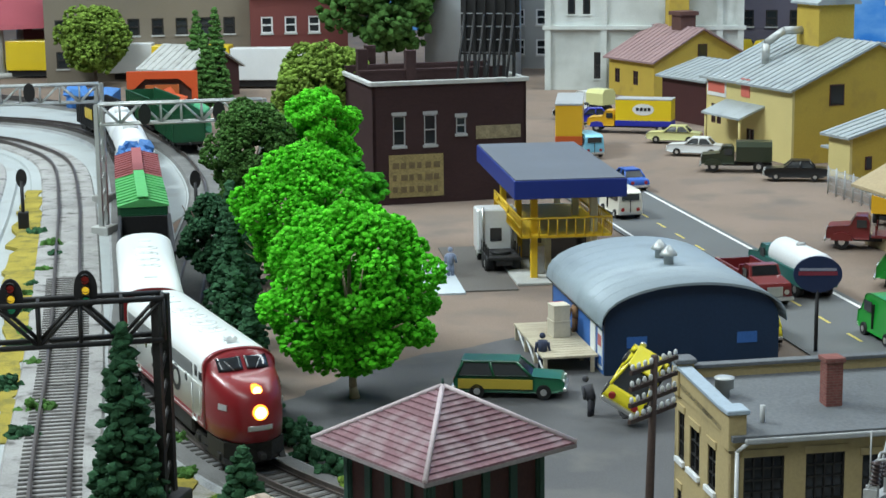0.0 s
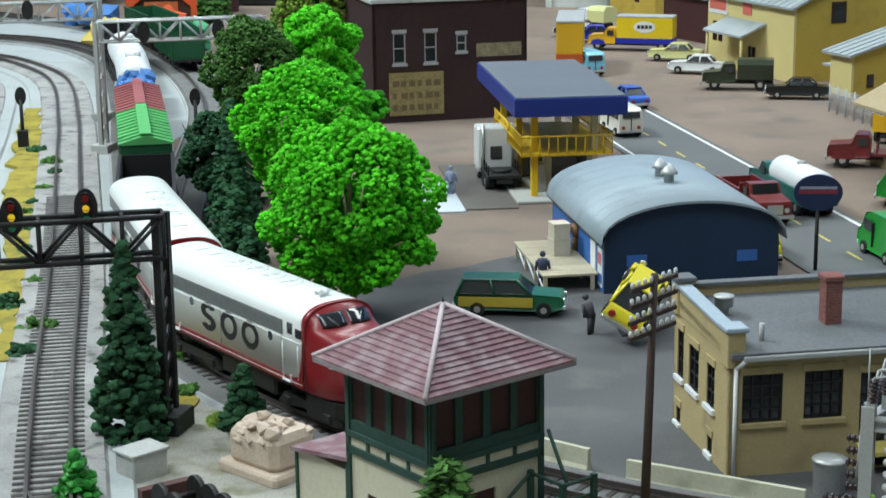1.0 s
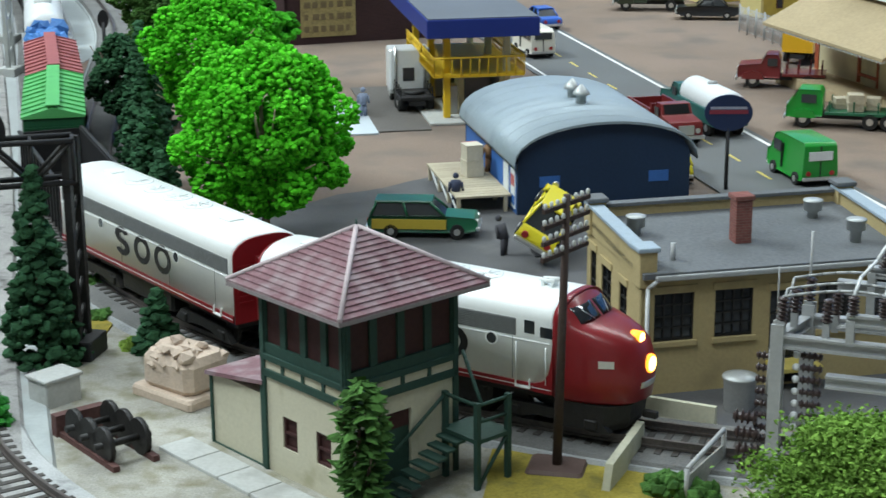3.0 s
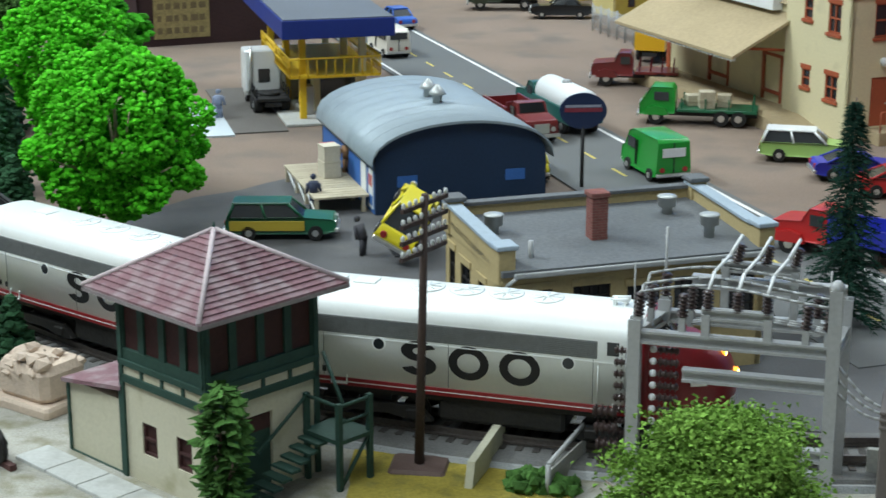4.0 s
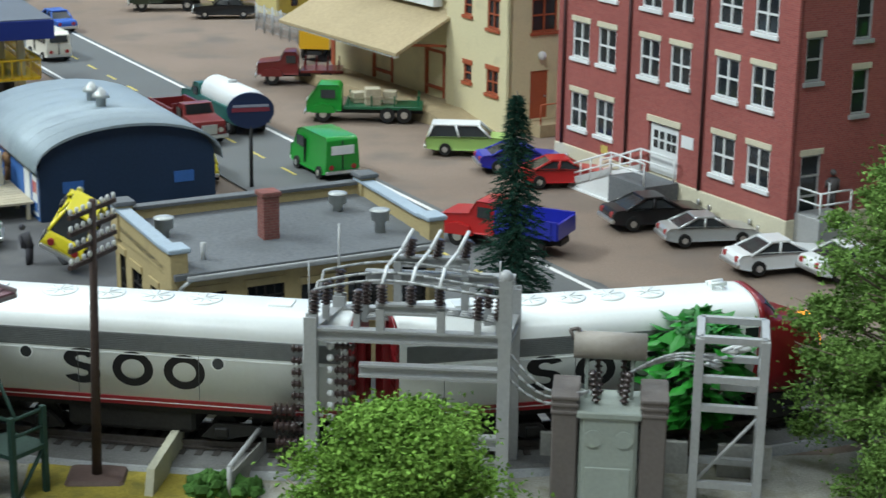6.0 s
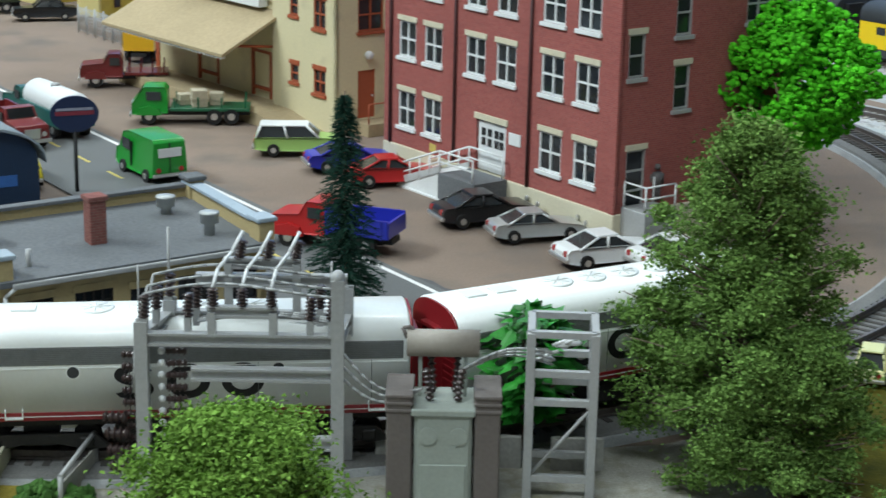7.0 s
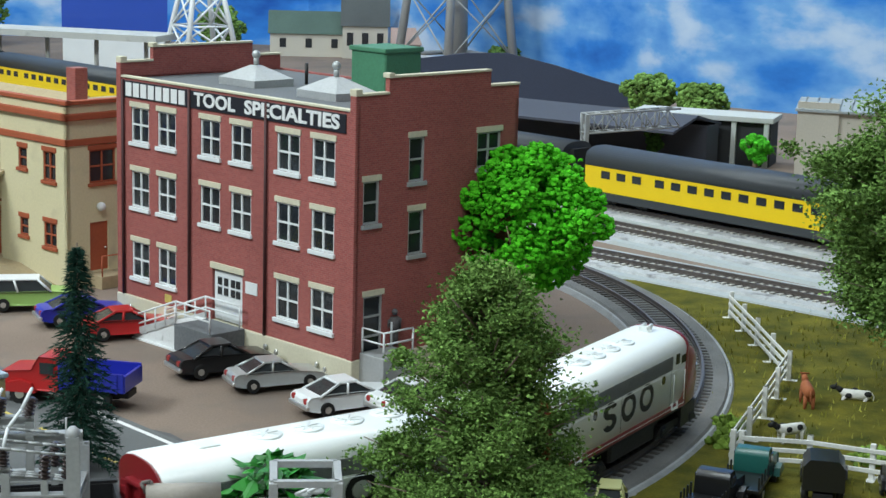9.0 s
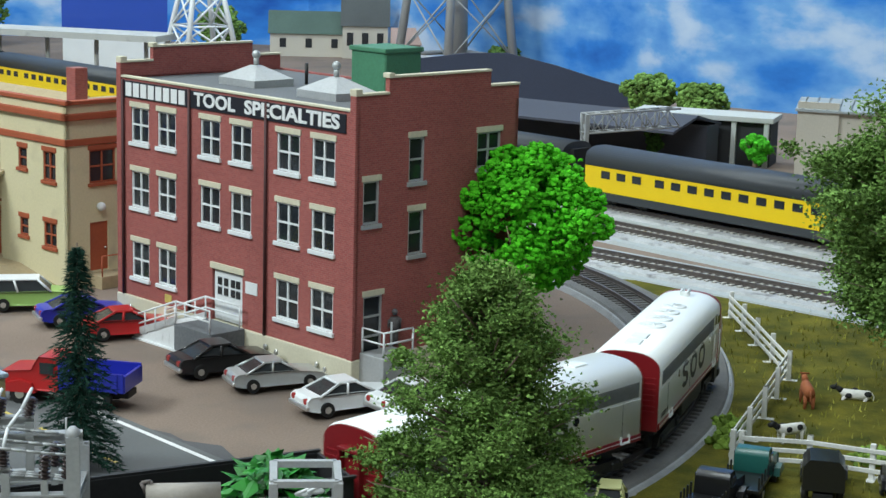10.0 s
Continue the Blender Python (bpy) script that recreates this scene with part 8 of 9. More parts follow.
XF_GREEN = mat("pale_green_grey_tank", (.34, .38, .34), .6, var=.1, big=40)
XF_BROWN = mat("grey_brown_radiator", (.15, .13, .12), .65, var=.15, big=40)
xf = thing("power_transformer", "grey-green power transformer with brown radiators", "transformer", 8.55, 54.6, 0, -9)
part("tank", Shape().box(-.95, .95, -1.0, 1.0, 0, 3.3, .12), XF_GREEN, xf)
part("lid", Shape().box(-1.05, 1.05, -1.1, 1.1, 3.2, 3.45, .05), XF_GREEN, xf)
part("tank_panel", Shape().box(-.75, .75, -1.06, -.98, .3, 1.5, .02).cyl((-.5, -1.06, 2.5), (-.5, -.98, 2.5), .3, n=14).cyl((.5, -1.06, 2.5), (.5, -.98, 2.5), .3, n=14), XF_GREEN, xf)
for s in (-1, 1):
    for k in range(6):
        part("radiator_fin", Shape().box(s * 1.45 - .42, s * 1.45 + .42, -1.0 + k * .36, -.82 + k * .36, .2, 3.9, .05), XF_BROWN, xf)
    for z in (3.3, 3.55, 3.8):
        part("radiator_pipe", Shape().box(s * 1.45 - .46, s * 1.45 + .46, -1.05, 1.05, z, z + .12, .03), XF_BROWN, xf)
    insulator(xf, (s * .45, -.3, 3.5), (s * .6, -.3, 4.6), .16)
    insulator(xf, (s * .35, .5, 3.5), (s * .45, .5, 4.8), .14)
part("conservator", Shape().cyl((-1.25, .4, 5.25), (1.15, .4, 5.25), .46, n=18), mat("tan_grey_drum", (.32, .29, .25), .55, var=.1), xf, "tan grey oil drum")
for x in (-.8, .7):
    part("drum_leg", Shape().box(x - .06, x + .06, .2, .6, 3.4, 4.85), XF_GREEN, xf)
part("breather", Shape().tube([(-1.25, .4, 5.4), (-1.4, .4, 5.75), (-1.1, .4, 5.8), (-1.05, .4, 5.5)], .07, 6), XF_BROWN, xf)
for k in range(3):
    a, b = Vector((.5, 0, 4.4)), Vector((3.6, .3 * k, 5.1 - .3 * k))
    part("cable", Shape().tube([tuple(a + (b - a) * (i / 10) + Vector((0, 0, .45 * math.sin(math.pi * i / 10)))) for i in range(11)], .05, 5), STEEL_PALE, xf)
sf = thing("steel_tower", "pale grey open steel cable tower", "steel frame", 11.3, 53.9, 0, -12)
for x, y in ((0, 0), (2.1, 0), (0, 2.1), (2.1, 2.1)):
    part("post", Shape().box(x - .15, x + .15, y - .15, y + .15, 0, 5.9, .02), STEEL_PALE, sf)
for z in (5.75, 4.4, 3.4, .7):
    r = Shape()
    r.box(0, 2.1, -.12, .12, z, z + .22).box(0, 2.1, 1.98, 2.22, z, z + .22).box(-.12, .12, 0, 2.1, z, z + .22).box(1.98, 2.22, 0, 2.1, z, z + .22)
    part("ring_beam", r, STEEL_PALE, sf)
part("brace", Shape().cyl((0, 0, .8), (2.1, 0, 3.4), .06, n=5), STEEL_PALE, sf)
for x, z in ((1.0, 5.2), (1.4, 5.3), (.5, 4.7)):
    part("white_fitting", Shape().ball((x, .9, z), (.3, .12, .12), 8, 4).cyl((x - .3, .8, z), (x + .4, .9, z + .3), .06, n=5), WHITE_TRIM, sf)
BLOCK = mat("pale_block_wall", (.38, .38, .35), .9, var=.2, big=60, bump=.4)
for (x0, y0), (x1, y1) in (((6.6, 57.4), (7.4, 57.3)), ((10.4, 56.6), (11.6, 56.4)), ((12.6, 56.2), (14.4, 55.9))):
    solo("block_wall", Shape().box(0, math.hypot(x1 - x0, y1 - y0), -.12, .12, 0, 1.25, .02), BLOCK, "low pale block wall of the substation yard", "wall", x=x0, y=y0, rz=math.degrees(math.atan2(y1 - y0, x1 - x0)), group="yard walls")
# barriers along the track
BARRIER = mat("cream_concrete_barrier", (.50, .49, .37), .8, var=.12, big=30, dirt=(.38, .37, .27), dirt_amount=.2)
for (x0, y0), (x1, y1) in (((-10.2, 62.6), (-3.5, 61.0)), ((-15.2, 64.8), (-11.8, 63.4))):
    solo("concrete_barrier", Shape().prism([(-.3, 0), (.3, 0), (.14, .35), (.1, 1.0), (-.1, 1.0), (-.14, .35)], "x", 0, math.hypot(x1 - x0, y1 - y0)), BARRIER, "cream concrete barrier along the track", "barrier", x=x0, y=y0, rz=math.degrees(math.atan2(y1 - y0, x1 - x0)), group="barriers")
solo("concrete_wing_wall", Shape().prism([(0, 0), (3.9, 0), (3.9, 1.25), (.4, 1.0)], "y", -.14, .14), BARRIER, "short cream concrete wing wall", "wall", x=-6.7, y=54.6, rz=79)
gp = thing("pipe_gate", "pale grey pipe gate beside the track", "gate", -4.0, 54.6, 0, 72)
part("frame", Shape().tube([(0, 0, 0), (0, 0, 1.2), (3.2, 0, 1.5), (3.2, 0, 0)], .09, 6), STEEL_PALE, gp)
part("panel", Shape().box(.15, 3.1, -.03, .03, .2, .95), BLOCK, gp)
bn = thing("dustbin", "grey ribbed dustbin by the workshop", "dustbin", -2.8, 63.4, 0)
part("body", Shape().lathe([(.5, 0), (.58, .1), (.62, 1.25), (.66, 1.3)], 0, 0, 16), STEEL_PALE, bn)
part("lid", Shape().lathe([(.68, 1.3), (.66, 1.4), (.2, 1.5)], 0, 0, 16), SILVER, bn)
# scrap axles and stone crate by the tower
ax = thing("scrap_wheelset", "rusty black scrap wheelsets on rails", "wheelset", -24.6, 55.0, 0, -40)
for k in range(3):
    w = Shape()
    for y in (-.7, .7):
        w.cyl((k * 1.1 - 1, y - .1, .75), (k * 1.1 - 1, y + .1, .75), .68, n=16)
    w.cyl((k * 1.1 - 1, -1.1, .75), (k * 1.1 - 1, 1.1, .75), .13, n=6)
    part("wheelset", w, DARKMETAL, ax)
part("rack", Shape().box(-2.2, 2.2, -.9, -.65, .0, .3).box(-2.2, 2.2, .65, .9, .0, .3).box(-2.4, -2.0, -1, 1, 0, .9), mat("rusty_rail", (.1, .045, .04), .8, var=.3), ax)
ROCKM = mat("pale_tan_plaster_rock", (.56, .45, .36), .9, var=.15, big=60, bump=.6)
rk = thing("plaster_rock_block", "pale tan plaster rock block beside the tower", "rock", -23.6, 60.6, 0, -28)
rr = random.Random(9)
b = Shape().box(-1.9, 1.5, -1.3, 1.5, 0, .5, .12).box(-1.6, 1.2, -1.05, 1.2, .4, 1.9, .3)
for k in range(40):
    b.blob((rr.uniform(-1.35, .95), rr.uniform(-.85, 1.0), rr.uniform(1.4, 2.1)), rr.uniform(.2, .5), rr, .7)
part("rock", b, ROCKM, rk)
cb = thing("relay_box", "small pale concrete relay box at the bridge foot", "box", -28.4, 59.0, 0, -30)
part("box", Shape().box(-.6, .6, -.8, .8, 0, 1.1, .05), CONCRETE, cb)
part("lid", Shape().box(-.68, .68, -.88, .88, 1.1, 1.22, .03), CONCRETE, cb)
# oval sign at the road
sg = thing("oval_sign", "dark blue oval road sign on a black pole", "sign", -5.5, 96.8, 0, 12)
part("pole", Shape().cyl((0, 0, 0), (0, 0, 3.6), .11, n=8), BLACK, sg)
ov = part("sign_face", Shape().cyl((0, -.1, 4.45), (0, .1, 4.45), 1.0, n=28).move(Matrix.Diagonal((1.32, 1, 1, 1)) @ Matrix.Identity(4)), mat("deep_blue_sign", (.012, .025, .075), .5, var=.1), sg)
part("sign_band", Shape().box(-1.05, 1.05, -.13, -.09, 4.4, 4.62), mat("dull_red_band", (.22, .03, .05), .6), ov)
part("sign_band", Shape().box(-1.0, 1.0, -.13, -.09, 4.66, 4.8), mat("dull_white_band", (.3, .32, .4), .6), ov)


# ---- tiny figurines, plain shapes ----
def figurine(label, x, y, z, rz, m, lean=0):
    s = Shape()
    s.cyl((-.13, 0, 0), (-.1, 0, .85), .12, .14, 7).cyl((.13, .1, 0), (.1, 0, .85), .12, .14, 7)
    s.cyl((0, 0, .8), (0, lean, 1.5), .24, .28, 8).ball((0, lean * 1.3, 1.78), .17, 8, 5)
    s.cyl((-.3, lean, 1.4), (-.38, .1, .85), .09, .07, 6).cyl((.3, lean, 1.4), (.38, .15, .85), .09, .07, 6)
    return solo("figurine", s, m, label, "figurine", x=x, y=y, z=z, rz=rz, group="figurines")


figurine("plain brown painted figurine standing on the dock", -18.5, 94.9, 1.0, 30, mat("figure_brown", (.25, .14, .07), .7, var=.3, big=200))
figurine("plain dark figurine leaning beside the tipped car", -15.2, 81.9, .07, 60, mat("figure_dark", (.05, .05, .06), .7, var=.3, big=200), .3)
figurine("plain dark figurine by the dock posts", -19.4, 90.2, .07, 10, mat("figure_navy", (.03, .04, .08), .7, var=.3, big=200))
figurine("plain pale figurine at the fuel pad", -30.4, 112.2, .12, 10, mat("figure_blue", (.25, .3, .42), .7, var=.3, big=200))
figurine("plain grey figurine on the factory landing", 24.2, 85.6, 1.9, 10, mat("figure_grey", (.12, .11, .11), .7, var=.3, big=200))

# ---- meadow fence and cattle ----
FENCE = mat("white_fence_paint", (.66, .66, .62), .7, var=.1, big=50)


def fence_run(points):
    for (x0, y0), (x1, y1) in zip(points, points[1:]):
        L = math.hypot(x1 - x0, y1 - y0)
        th = thing("rail_fence", "white three-rail wooden meadow fence", "fence", x0, y0, 0, math.degrees(math.atan2(y1 - y0, x1 - x0)), "fence sections")
        n = max(1, round(L / 3.4))
        for k in range(n + 1):
            part("post", Shape().box(L * k / n - .12, L * k / n + .12, -.12, .12, 0, 1.75, .02), FENCE, th)
            if k < n:
                part("foot", Shape().box(L * k / n - .2, L * k / n + .2, -.5, .5, 0, .15, .03), FENCE, th)
        for z in (.45, .9, 1.35):
            part("rail", Shape().box(0, L, -.18, -.1, z, z + .2, .02), FENCE, th)


fence_run([(48.0, 95.0), (46.4, 88.4), (44.6, 81.2), (40.0, 75.0), (35.2, 68.7)])
fence_run([(35.5, 68.5), (38.2, 67.2), (42.4, 63.6), (47, 59.6)])


def cow(label, x, y, rz, m, lying=False, m_patch=None, size=.66):
    th = thing("cow", label, "cow", x, y, -.55 * size if lying else 0, rz, "cattle")
    b = Shape()
    b.loft([[(xx, .38 * w * math.cos(a), 1.15 + h + .42 * w * math.sin(a)) for a in (2 * math.pi * i / 12 for i in range(12))] for xx, w, h in ((-1.15, .3, .1), (-1.0, .85, .05), (-.3, 1.0, 0), (.5, 1.0, 0), (1.0, .8, .1), (1.25, .4, .2))], True)
    part("body", b, m, th)
    hd = Shape().cyl((1.1, 0, 1.4), (1.5, 0, 1.65), .24, .2, 8).ball((1.7, 0, 1.65), (.32, .19, .2), 10, 6).cyl((1.55, -.3, 1.85), (1.55, .3, 1.85), .06, n=5)
    part("head", hd, m_patch or m, th)
    for xx in (-.85, .8):
        for s in (-1, 1):
            part("leg", Shape().cyl((xx, s * .24, 1.0), (xx + (.35 if lying else 0), s * .26, .55 if lying else 0), .14, .09, 7), m, th)
    part("tail", Shape().tube([(-1.15, 0, 1.4), (-1.35, 0, 1.1), (-1.3, 0, .6)], .05, 5), m, th)
    if m_patch:
        rr = random.Random(int(x * 10))
        for k in range(5):
            part("patch", Shape().ball((rr.uniform(-.9, .8), rr.choice((-.3, .3)), 1.15 + rr.uniform(-.1, .3)), (.3, .14, .22), 10, 6), m_patch, th, "black coat patch")
    for ob in th.children_recursive:
        ob.data.transform(Matrix.Scale(size, 4))


COWW, COWB, COWR = (mat("cow_" + n, c, .8, var=.15, big=60) for n, c in (("white", (.66, .65, .6)), ("black", (.015, .015, .015)), ("brown", (.30, .09, .03))))
cow("black and white cow lying in the meadow", 46.2, 77.0, 150, COWW, True, COWB)
cow("brown cow standing by the fence", 43.2, 76.6, 70, COWR, size=.8)
cow("black and white cow behind the fence", 39.4, 71.2, 190, COWW, False, COWB)
cow("brown cow in the meadow", 45.0, 69.5, 30, COWR)


# ---- background: passenger train, yard buildings, distance ----
YEL_COACH = paint("coach_yellow", (.85, .58, .01), .4)
COACH_GREY = mat("coach_dark_grey", (.045, .05, .055), .5, var=.12, big=30)


def coach(x, y, rz, L=29.0):
    th = thing("passenger_coach", "yellow passenger coach with dark grey roof", "passenger coach", x, y, 0, rz, "passenger coaches")
    b = Shape()
    b.loft([[(xx, yy, z) for yy, z in ((1.75, 1.9), (1.75, 3.9), (-1.75, 3.9), (-1.75, 1.9))] for xx in (-L / 2, L / 2)])
    part("body", b, YEL_COACH, th)
    part("roof", Shape().loft([[(xx, yy, z) for yy, z in half_profile(1.78, 3.9, 4.5, 5.35)] for xx in (-L / 2, L / 2)], True), COACH_GREY, th, "dark grey rounded roof")
    part("skirt", Shape().box(-L / 2, L / 2, -1.7, 1.7, 1.25, 1.9), COACH_GREY, th)
    part("vestibule", Shape().box(-L / 2 - .45, -L / 2, -.9, .9, 1.5, 4.8).box(L / 2, L / 2 + .45, -.9, .9, 1.5, 4.8), BLACK, th)
    for s in (-1, 1):
        for k in range(15):
            xx = -L / 2 + 2.2 + k * 1.62 + (.7 if k > 2 else 0)
            part("window", Shape().box(xx - .45, xx + .45, s * 1.76 - .03, s * 1.76 + .03, 3.0, 3.6, .01), GLASS_D, th)
    bogie(th, -L / 2 + 4, 2, 1.6)
    bogie(th, L / 2 - 4, 2, 1.6)


ux, uy = 9.6, -19.4
ul = math.hypot(ux, uy)
ux, uy = ux / ul, uy / ul
ang = math.degrees(math.atan2(uy, ux))
for k in (.5, -.55, -1.6, -2.65, -3.7):
    coach(54.4 + ux * 30 * k, 133.4 + uy * 30 * k, ang)

DARK_SHED = mat("dark_slate_shed", (.06, .065, .085), .8, var=.15, big=10)
PALE_BEIGE = mat("pale_beige_store", (.5, .47, .4), .8, var=.1, big=15)
CONC_POST = mat("pale_column", (.5, .52, .5), .8, var=.1)
sh = thing("platform_shed", "long dark slate platform shed with pale columns", "shed", 61.0, 166.0, 0, ang + 12)
part("roof", Shape().prism([(-5, 3.9), (0, 5.0), (5, 3.9), (5, 4.15), (0, 5.25), (-5, 4.15)], "x", -12, 18), DARK_SHED, sh)
part("wall", Shape().box(-12, 18, 2, 4.5, 0, 4.1), DARK_SHED, sh)
sh2 = thing("freight_shed", "dark freight shed with pale columns and roof edge", "shed", 70.6, 160.4, 0, -37.5)
part("wall", Shape().box(-1, 12.3, 0, 4, 0, 4.3), mat("near_black_shed", (.03, .032, .035), .8, var=.15), sh2)
part("roof_edge", Shape().box(-1.3, 12.6, -.7, 4.2, 4.3, 4.8, .05), CONC_POST, sh2)
for k in range(5):
    part("column", Shape().box(-.9 + k * 3.15, -.45 + k * 3.15, -.5, 0, 0, 4.3), CONC_POST, sh2)
st = gable_hall("corner_store", "pale beige flat-fronted store", 80.8, 147.8, .83, -.56, 9, 8, 6.2, 6.8, PALE_BEIGE, PALE_BEIGE, TIN_ROOF, windows_front=[(5.6, 6.5, 2.6, 4.2)])
part("store_pier", Shape().box(-.4, 3.4, -.3, 0, 0, 7.0), PALE_BEIGE, st, "pale beige corner pier")
for x, y, h, r, s in ((70.3, 157.3, 4.2, 1.2, 1), (78.2, 151.5, 3.6, 1.6, 2)):
    tree("small green tree before the far shed", x, y, h, r, LEAF_MID if s == 1 else LEAF_BRIGHT2, 400 + s, .8, 8, 700, .25)
gan = signal_bridge("signal_bridge", "grey lattice bridge over the yard tracks", (56.0, 140.0), (66.0, 143.5), STEEL_PALE, 7.0, 1.6, ((56.0, 140.0),), (), (None, 0))
# water tower
wt = thing("water_tower", "grey steel water tower on latticed legs", "water tower", 75.5, 238.5, 0, 20)
legs = [(-6, -6), (6, -6), (6, 6), (-6, 6)]
for a, b in legs:
    part("leg", Shape().cyl((a, b, 0), (a * .55, b * .55, 30), .65, .5, 8), STEEL_PALE, wt)
part("riser", Shape().cyl((0, 0, 0), (0, 0, 30), 1.5, n=14), STEEL_PALE, wt)
for z in (3.0, 12.0, 21.0):
    k = 1 - .45 * z / 30
    r = Shape()
    for (a, b), (c, d) in zip(legs, legs[1:] + legs[:1]):
        r.cyl((a * k, b * k, z), (c * k, d * k, z), .35, n=6)
        k2 = 1 - .45 * (z + 9) / 30
        r.cyl((a * k, b * k, z), (c * k2, d * k2, z + 9), .12, n=4).cyl((c * k, d * k, z), (a * k2, b * k2, z + 9), .12, n=4)
    part("brace_ring", r, STEEL_PALE, wt)
part("tank", Shape().lathe([(3, 29), (6.5, 31), (7.2, 34), (7.2, 41), (5, 44), (.5, 45)], 0, 0, 20), STEEL_PALE, wt)
lt = thing("lattice_mast", "white tapering lattice mast", "mast", 37.5, 226.0, 0, 15)
ls = [(-4.2, -4.2), (4.2, -4.2), (4.2, 4.2), (-4.2, 4.2)]
r = Shape()
for (a, b), (c, d) in zip(ls, ls[1:] + ls[:1]):
    r.cyl((a, b, 0), (a * .15, b * .15, 20), .4, .3, 6)
    for k in range(5):
        f, g2 = 1 - .85 * k / 5, 1 - .85 * (k + 1) / 5
        r.cyl((a * f, b * f, k * 4), (c * g2, d * g2, k * 4 + 4), .16, n=4).cyl((c * f, d * f, k * 4), (a * g2, b * g2, k * 4 + 4), .16, n=4).cyl((a * f, b * f, k * 4), (c * f, d * f, k * 4), .16, n=4)
part("lattice", r, WHITE_TRIM, lt)
# low relief in front of the sky board
HILL = mat("painted_slate_hill", (.045, .055, .09), .9, var=.2, big=4)
hl = Shape().prism([(-16, 0), (16, 0), (15, 1.6), (8, 3.2), (2, 4.9), (-4, 6.2), (-9, 6.0), (-16, 5.0)], "y", -.3, .3)
solo("painted_hill", hl, HILL, "slate blue hill cut-out before the sky board", "hill", x=76, y=206, rz=-22, kind="structure")
for k, (x, y, w, h, m) in enumerate(((62, 272, 12, 7, mat("painted_grey_green_roof", (.08, .13, .11), .8)), (70, 268, 7, 10, mat("painted_dark_house", (.09, .10, .10), .8)), (78, 264, 9, 5, mat("painted_pink_house", (.42, .3, .26), .8)))):
    hs = thing("cutout_house", "small painted house before the sky board", "house", x, y, 0, -14, "cut-out houses")
    part("wall", Shape().box(-w / 2, w / 2, -1, 1, 0, h * .55), PALE_BEIGE if k != 2 else m, hs)
    part("roof", Shape().prism([(-1.3, h * .5), (1.3, h * .5), (0, h)], "x", -w / 2 - .3, w / 2 + .3), m, hs)
    for j in range(3):
        part("window", Shape().box(-w / 3 + j * w / 3 - .5, -w / 3 + j * w / 3 + .5, -1.06, -1, h * .2, h * .4), GLASS_D, hs)
for k, (x, y, h, r) in enumerate(((83, 240, 4, 3), (86.5, 196, 4.6, 3.4), (91, 191, 3.9, 3.2), (50, 282, 7, 4), (12, 290, 14, 6))):
    tree("olive bush tree before the sky board", x, y, h, r, LEAF_FUZZ, 420 + k, .3, 16, 1500, .34, group="far trees")
bb = thing("blue_warehouse", "blue and white warehouse at the back", "warehouse", 30.0, 246.0, 0, -8)
part("wall", Shape().box(-8, 6, 0, 10, 0, 5.5), WHITE_TRIM, bb)
part("band", Shape().box(-8.1, 6.1, -.1, 10, 5.5, 13), paint("strong_blue", (.02, .07, .4), .6), bb, "strong blue upper band")
gs = thing("platform_canopy", "pale grey flat platform canopy at the back", "canopy", 18.0, 232.0, 0, ang + 30)
part("roof", Shape().box(-26, 16, 0, 7, 6.0, 6.8), CONCRETE, gs)
for k in range(6):
    part("column", Shape().cyl((-22 + k * 7, 3.5, 0), (-22 + k * 7, 3.5, 6), .3, n=8), CONCRETE, gs)
# left background
el = thing("grain_elevator", "tall white-grey concrete elevator with pilasters", "grain elevator", -49.5, 232.0, 0, 6)
I4 = Matrix.Identity(4)
EL_W = mat("stained_white_concrete", (.56, .60, .58), .85, var=.12, big=8, dirt=(.36, .39, .37), dirt_amount=.4)
holes = [(9.0, 11.5, 12.5, 14.5), (18.5, 21, 12.5, 14.5), (6.5, 8, 1.5, 5), (3.0, 4.0, 10, 16), (5.0, 6.0, 10, 16)]
part("front_wall", wall_shape(26, 0, 34, holes, .8), EL_W, el)
for h in holes:
    window(el, I4, *h, DARKMETAL, 1, 2, EL_W, EL_W, bar=.2)
for x in (0, 7.4, 15, 22.5, 25.2):
    part("pilaster", Shape().box(x, x + .8, -.5, 0, 0, 34), EL_W, el)
for z in (8.0, 17.5):
    part("string_course", Shape().box(-.3, 26.3, -.6, 0, z, z + .5), EL_W, el)
part("side_wall", Shape().box(25.2, 26, .8, 18, 0, 34).box(0, .8, .8, 18, 0, 34), EL_W, el)
part("roof", Shape().box(0, 26, 0, 18, 34, 34.6), ROOF_GREY, el)
si = thing("silo", "pale blue-white round silo", "silo", -64.0, 250.0)
part("drum", Shape().lathe([(7, 0), (7, 30), (5, 33), (.5, 34)], 0, 0, 28), mat("pale_blue_silo", (.52, .58, .64), .6, var=.08, big=6), si)
part("band", Shape().lathe([(7.1, 14), (7.1, 14.6)], 0, 0, 28), STEEL_PALE, si)
STREET = [(-108, 236, 30, 15, (.20, .17, .13), "grey stone-fronted hall with yellow band"), (-88, 243, 14, 12, (.17, .05, .045), "red brick street building"), (-128, 250, 14, 14, (.18, .05, .05), "red brick street building"), (-60, 262, 18, 16, (.35, .36, .36), "plain grey plastered street building"), (-24, 262, 22, 14, (.13, .12, .16), "dull violet street building"), (4, 255, 20, 10, (.16, .17, .2), "slate grey street building")]
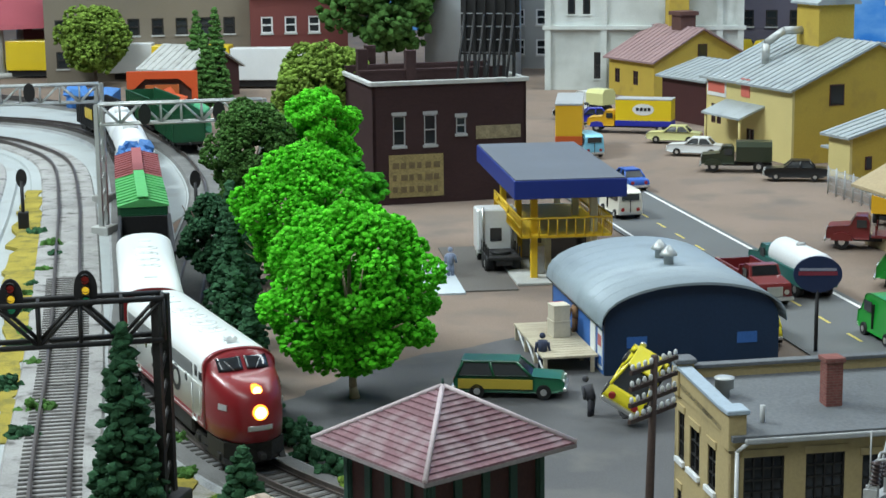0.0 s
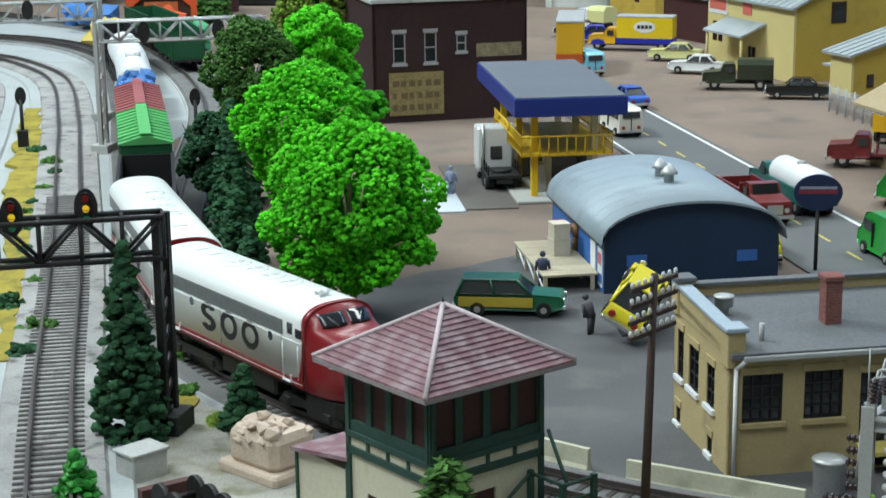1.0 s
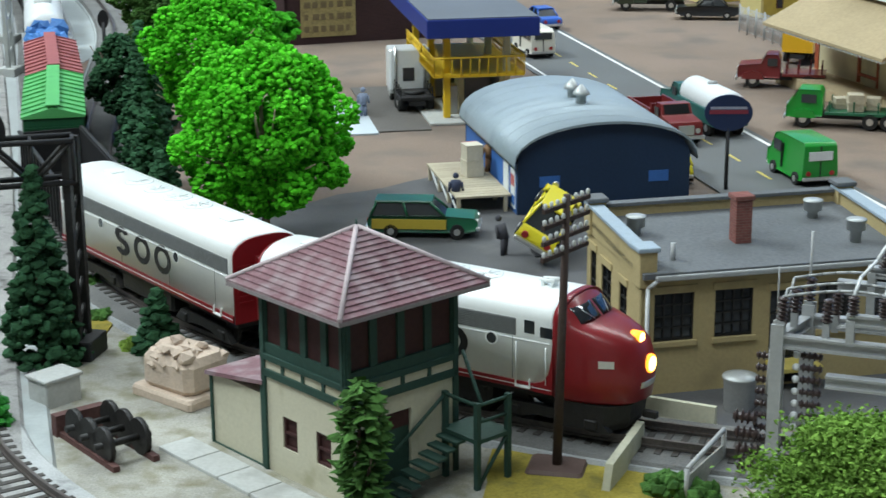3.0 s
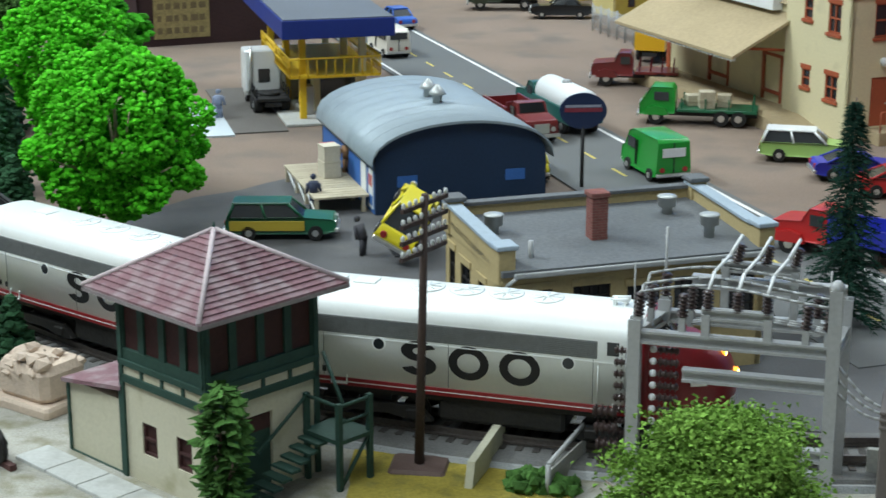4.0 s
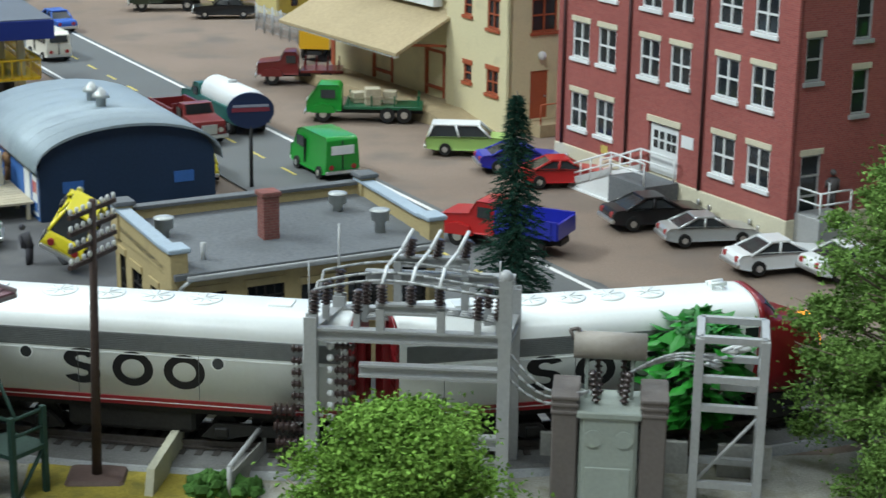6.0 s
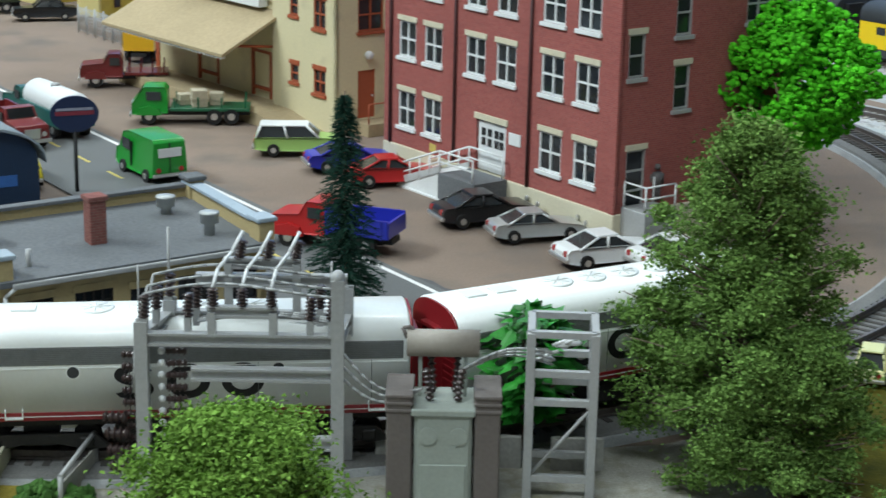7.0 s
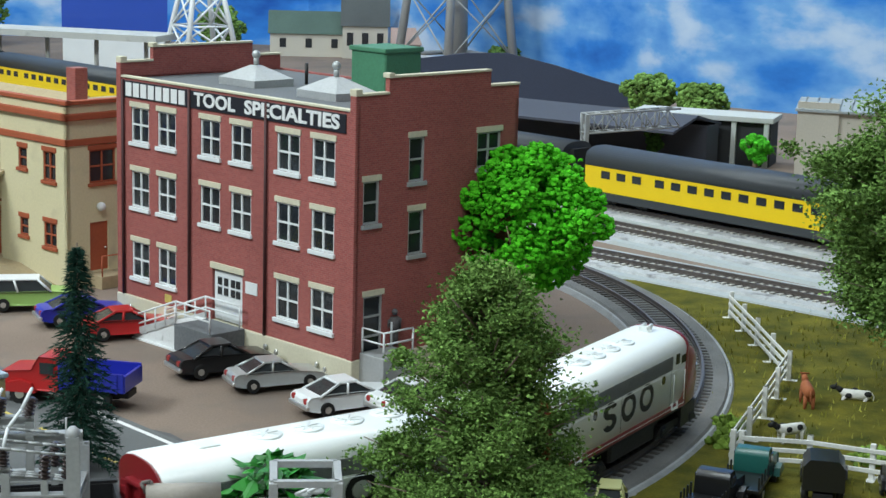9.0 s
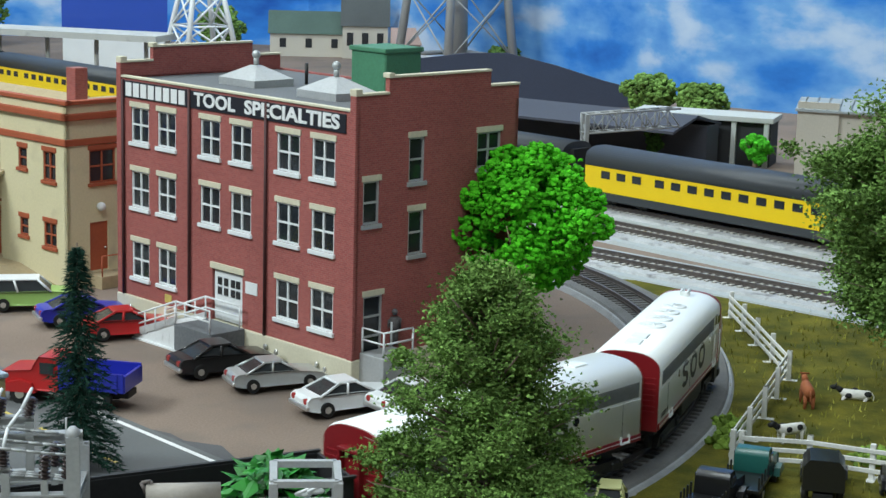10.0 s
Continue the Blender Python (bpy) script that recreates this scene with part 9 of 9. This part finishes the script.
for k, (x, y, w, h, c, lab) in enumerate(STREET):
    m = mat("street_front_%d" % k, c, .85, var=.15, big=12)
    th = thing("street_building", lab, "building", x, y, 0, 24 if x < -70 else 0, "street buildings")
    hs = [(1.5 + j * 3.4, 3.2 + j * 3.4, z, z + 2.4) for j in range(int((w - 2) / 3.4)) for z in (2.0, 6.5) if z + 3 < h]
    part("front_wall", wall_shape(w, 0, h, hs, .5).move(turn_z(-w / 2, 0, 0)), m, th)
    for q in hs:
        window(th, turn_z(-w / 2, 0, 0), *q, WHITE_TRIM if k % 2 else DARKMETAL, 1, 2, CONCRETE, None, bar=.22)
    part("body", Shape().box(-w / 2, w / 2, .5, 12, 0, h), m, th)
    part("cornice", Shape().box(-w / 2 - .4, w / 2 + .4, -.6, 12.4, h, h + .9), CONCRETE if k else mat("dull_yellow_band", (.3, .24, .08), .8), th)
gz = thing("gazebo", "red-roofed open gazebo on pale posts", "gazebo", -136.0, 246.0, 0, 20)
part("roof", Shape().loft([[(r * math.cos(a), r * math.sin(a), z) for a in (2 * math.pi * i / 8 for i in range(8))] for r, z in ((13, 7.2), (12.5, 7.8), (1.0, 14))]), mat("pinkish_red_roof", (.36, .08, .10), .7, var=.12, big=12), gz, "pinkish red roof")
for k in range(8):
    a = 2 * math.pi * k / 8
    part("post", Shape().cyl((10.5 * math.cos(a), 10.5 * math.sin(a), 0), (10.5 * math.cos(a), 10.5 * math.sin(a), 7.3), .7, n=8), CONCRETE, gz)
part("floor", Shape().cyl((0, 0, 0), (0, 0, .8), 12, n=8), CONCRETE, gz)
of = thing("orange_portal", "orange portal building with dark arch", "building", -89.0, 197.0, 0, 20)
part("frame", Shape().prism([(-4.2, 0), (-3.5, 0), (-3.5, 3.0), (-2, 4.3), (2, 4.3), (3.5, 3.0), (3.5, 0), (4.2, 0), (4.2, 5.2), (-4.2, 5.2)], "y", -.4, .4), mat("orange_red_paint", (.62, .09, .02), .6, var=.1), of)
part("inner_wall", Shape().box(-3.6, 3.6, .5, 6, 0, 4.6), mat("brown_inner", (.10, .06, .05), .8, var=.2), of)
part("board", Shape().box(-2.0, 2.0, -.55, -.35, 2.5, 3.6), mat("orange_brown_board", (.45, .12, .03), .7, var=.2), of)
gable_hall("engine_shed", "dark shed with pale weathered gable roof", -99.0, 213.0, .8, -.25, 8, 10, 4.0, 6.6, DARK_TRIM, RED_CAR, CONCRETE)
TENT = [(-97, 195, (.06, .2, .5)), (-89.5, 183, (.55, .42, .08)), (-81, 184, (.5, .55, .5)), (-87.5, 193.5, (.6, .1, .03)), (-100, 199, (.05, .2, .55)), (-78.5, 181, (.06, .3, .15))]
for k, (x, y, c) in enumerate(TENT):
    rr = random.Random(k)
    s = Shape()
    for j in range(9):
        s.blob((rr.uniform(-1.6, 1.6), rr.uniform(-1.2, 1.2), rr.uniform(.4, 2.6)), rr.uniform(1.0, 1.6), rr)
    solo("tarpaulin_heap", s, mat("tarp_%d" % k, c, .6, var=.2, big=30), "crumpled coloured tarpaulin heap behind the tracks", "tarpaulin", x=x, y=y, group="tarpaulins")
for x, y, rz, nm in ((-73.5, 166.5, -57, "dark green hopper wagon on the siding"), (-82.5, 179.8, -52, "dark green hopper wagon on the siding")):
    w = gondola(nm, 11.5, GREEN_CAR, 4.4)
    w.matrix_basis = cpose(x, y, 0, rz)
for k in range(4):
    th = thing("box_trailer", "yellow and white box trailer in the far yard", "trailer", -126 + k * 13, 238 - k * 3, 0, 10, "far trailers")
    part("box_body", Shape().box(-5.5, 5.5, -1.6, 1.6, 1.2, 5.5, .08), P["yellow_paint"] if k % 2 == 0 else P["white_paint"], th)
    part("underframe", Shape().box(-5.4, 5.4, -1.2, 1.2, .3, 1.2), BLACK, th)
for k in range(3):
    th = thing("covered_hopper", "yellow covered hopper wagon in the far yard", "railway wagon", -30 + k * 13.0, 248 - k * 4.6, 0, -19, "far hoppers")
    part("body", Shape().prism([(-2.0, 1.6), (2.0, 1.6), (2.2, 4.8), (1.2, 5.8), (-1.2, 5.8), (-2.2, 4.8)], "x", -6, 6), P["yellow_paint"], th)
    part("frame", Shape().box(-6.2, 6.2, -1.3, 1.3, .5, 1.6), BLACK, th)
cf = thing("chain_link_fence", "pale grey mesh yard fence", "fence", -8.0, 152.0, 0, -62, "fence sections")
for k in range(9):
    part("post", Shape().cyl((k * 1.6, 0, 0), (k * 1.6, 0, 2.4), .07, n=5), STEEL_PALE, cf)
    if k < 8:
        m = Shape()
        for j in range(8):
            m.cyl((k * 1.6 + j * .2, 0, .2), (k * 1.6 + j * .2, 0, 2.2), .025, n=3)
        for z in (.3, .9, 1.5, 2.2):
            m.cyl((k * 1.6, 0, z), (k * 1.6 + 1.6, 0, z), .025, n=3)
        part("mesh_panel", m, STEEL_PALE, cf)


def motions():
    for ob, rows in train_rows():
        walk(ob, rows)


motions()
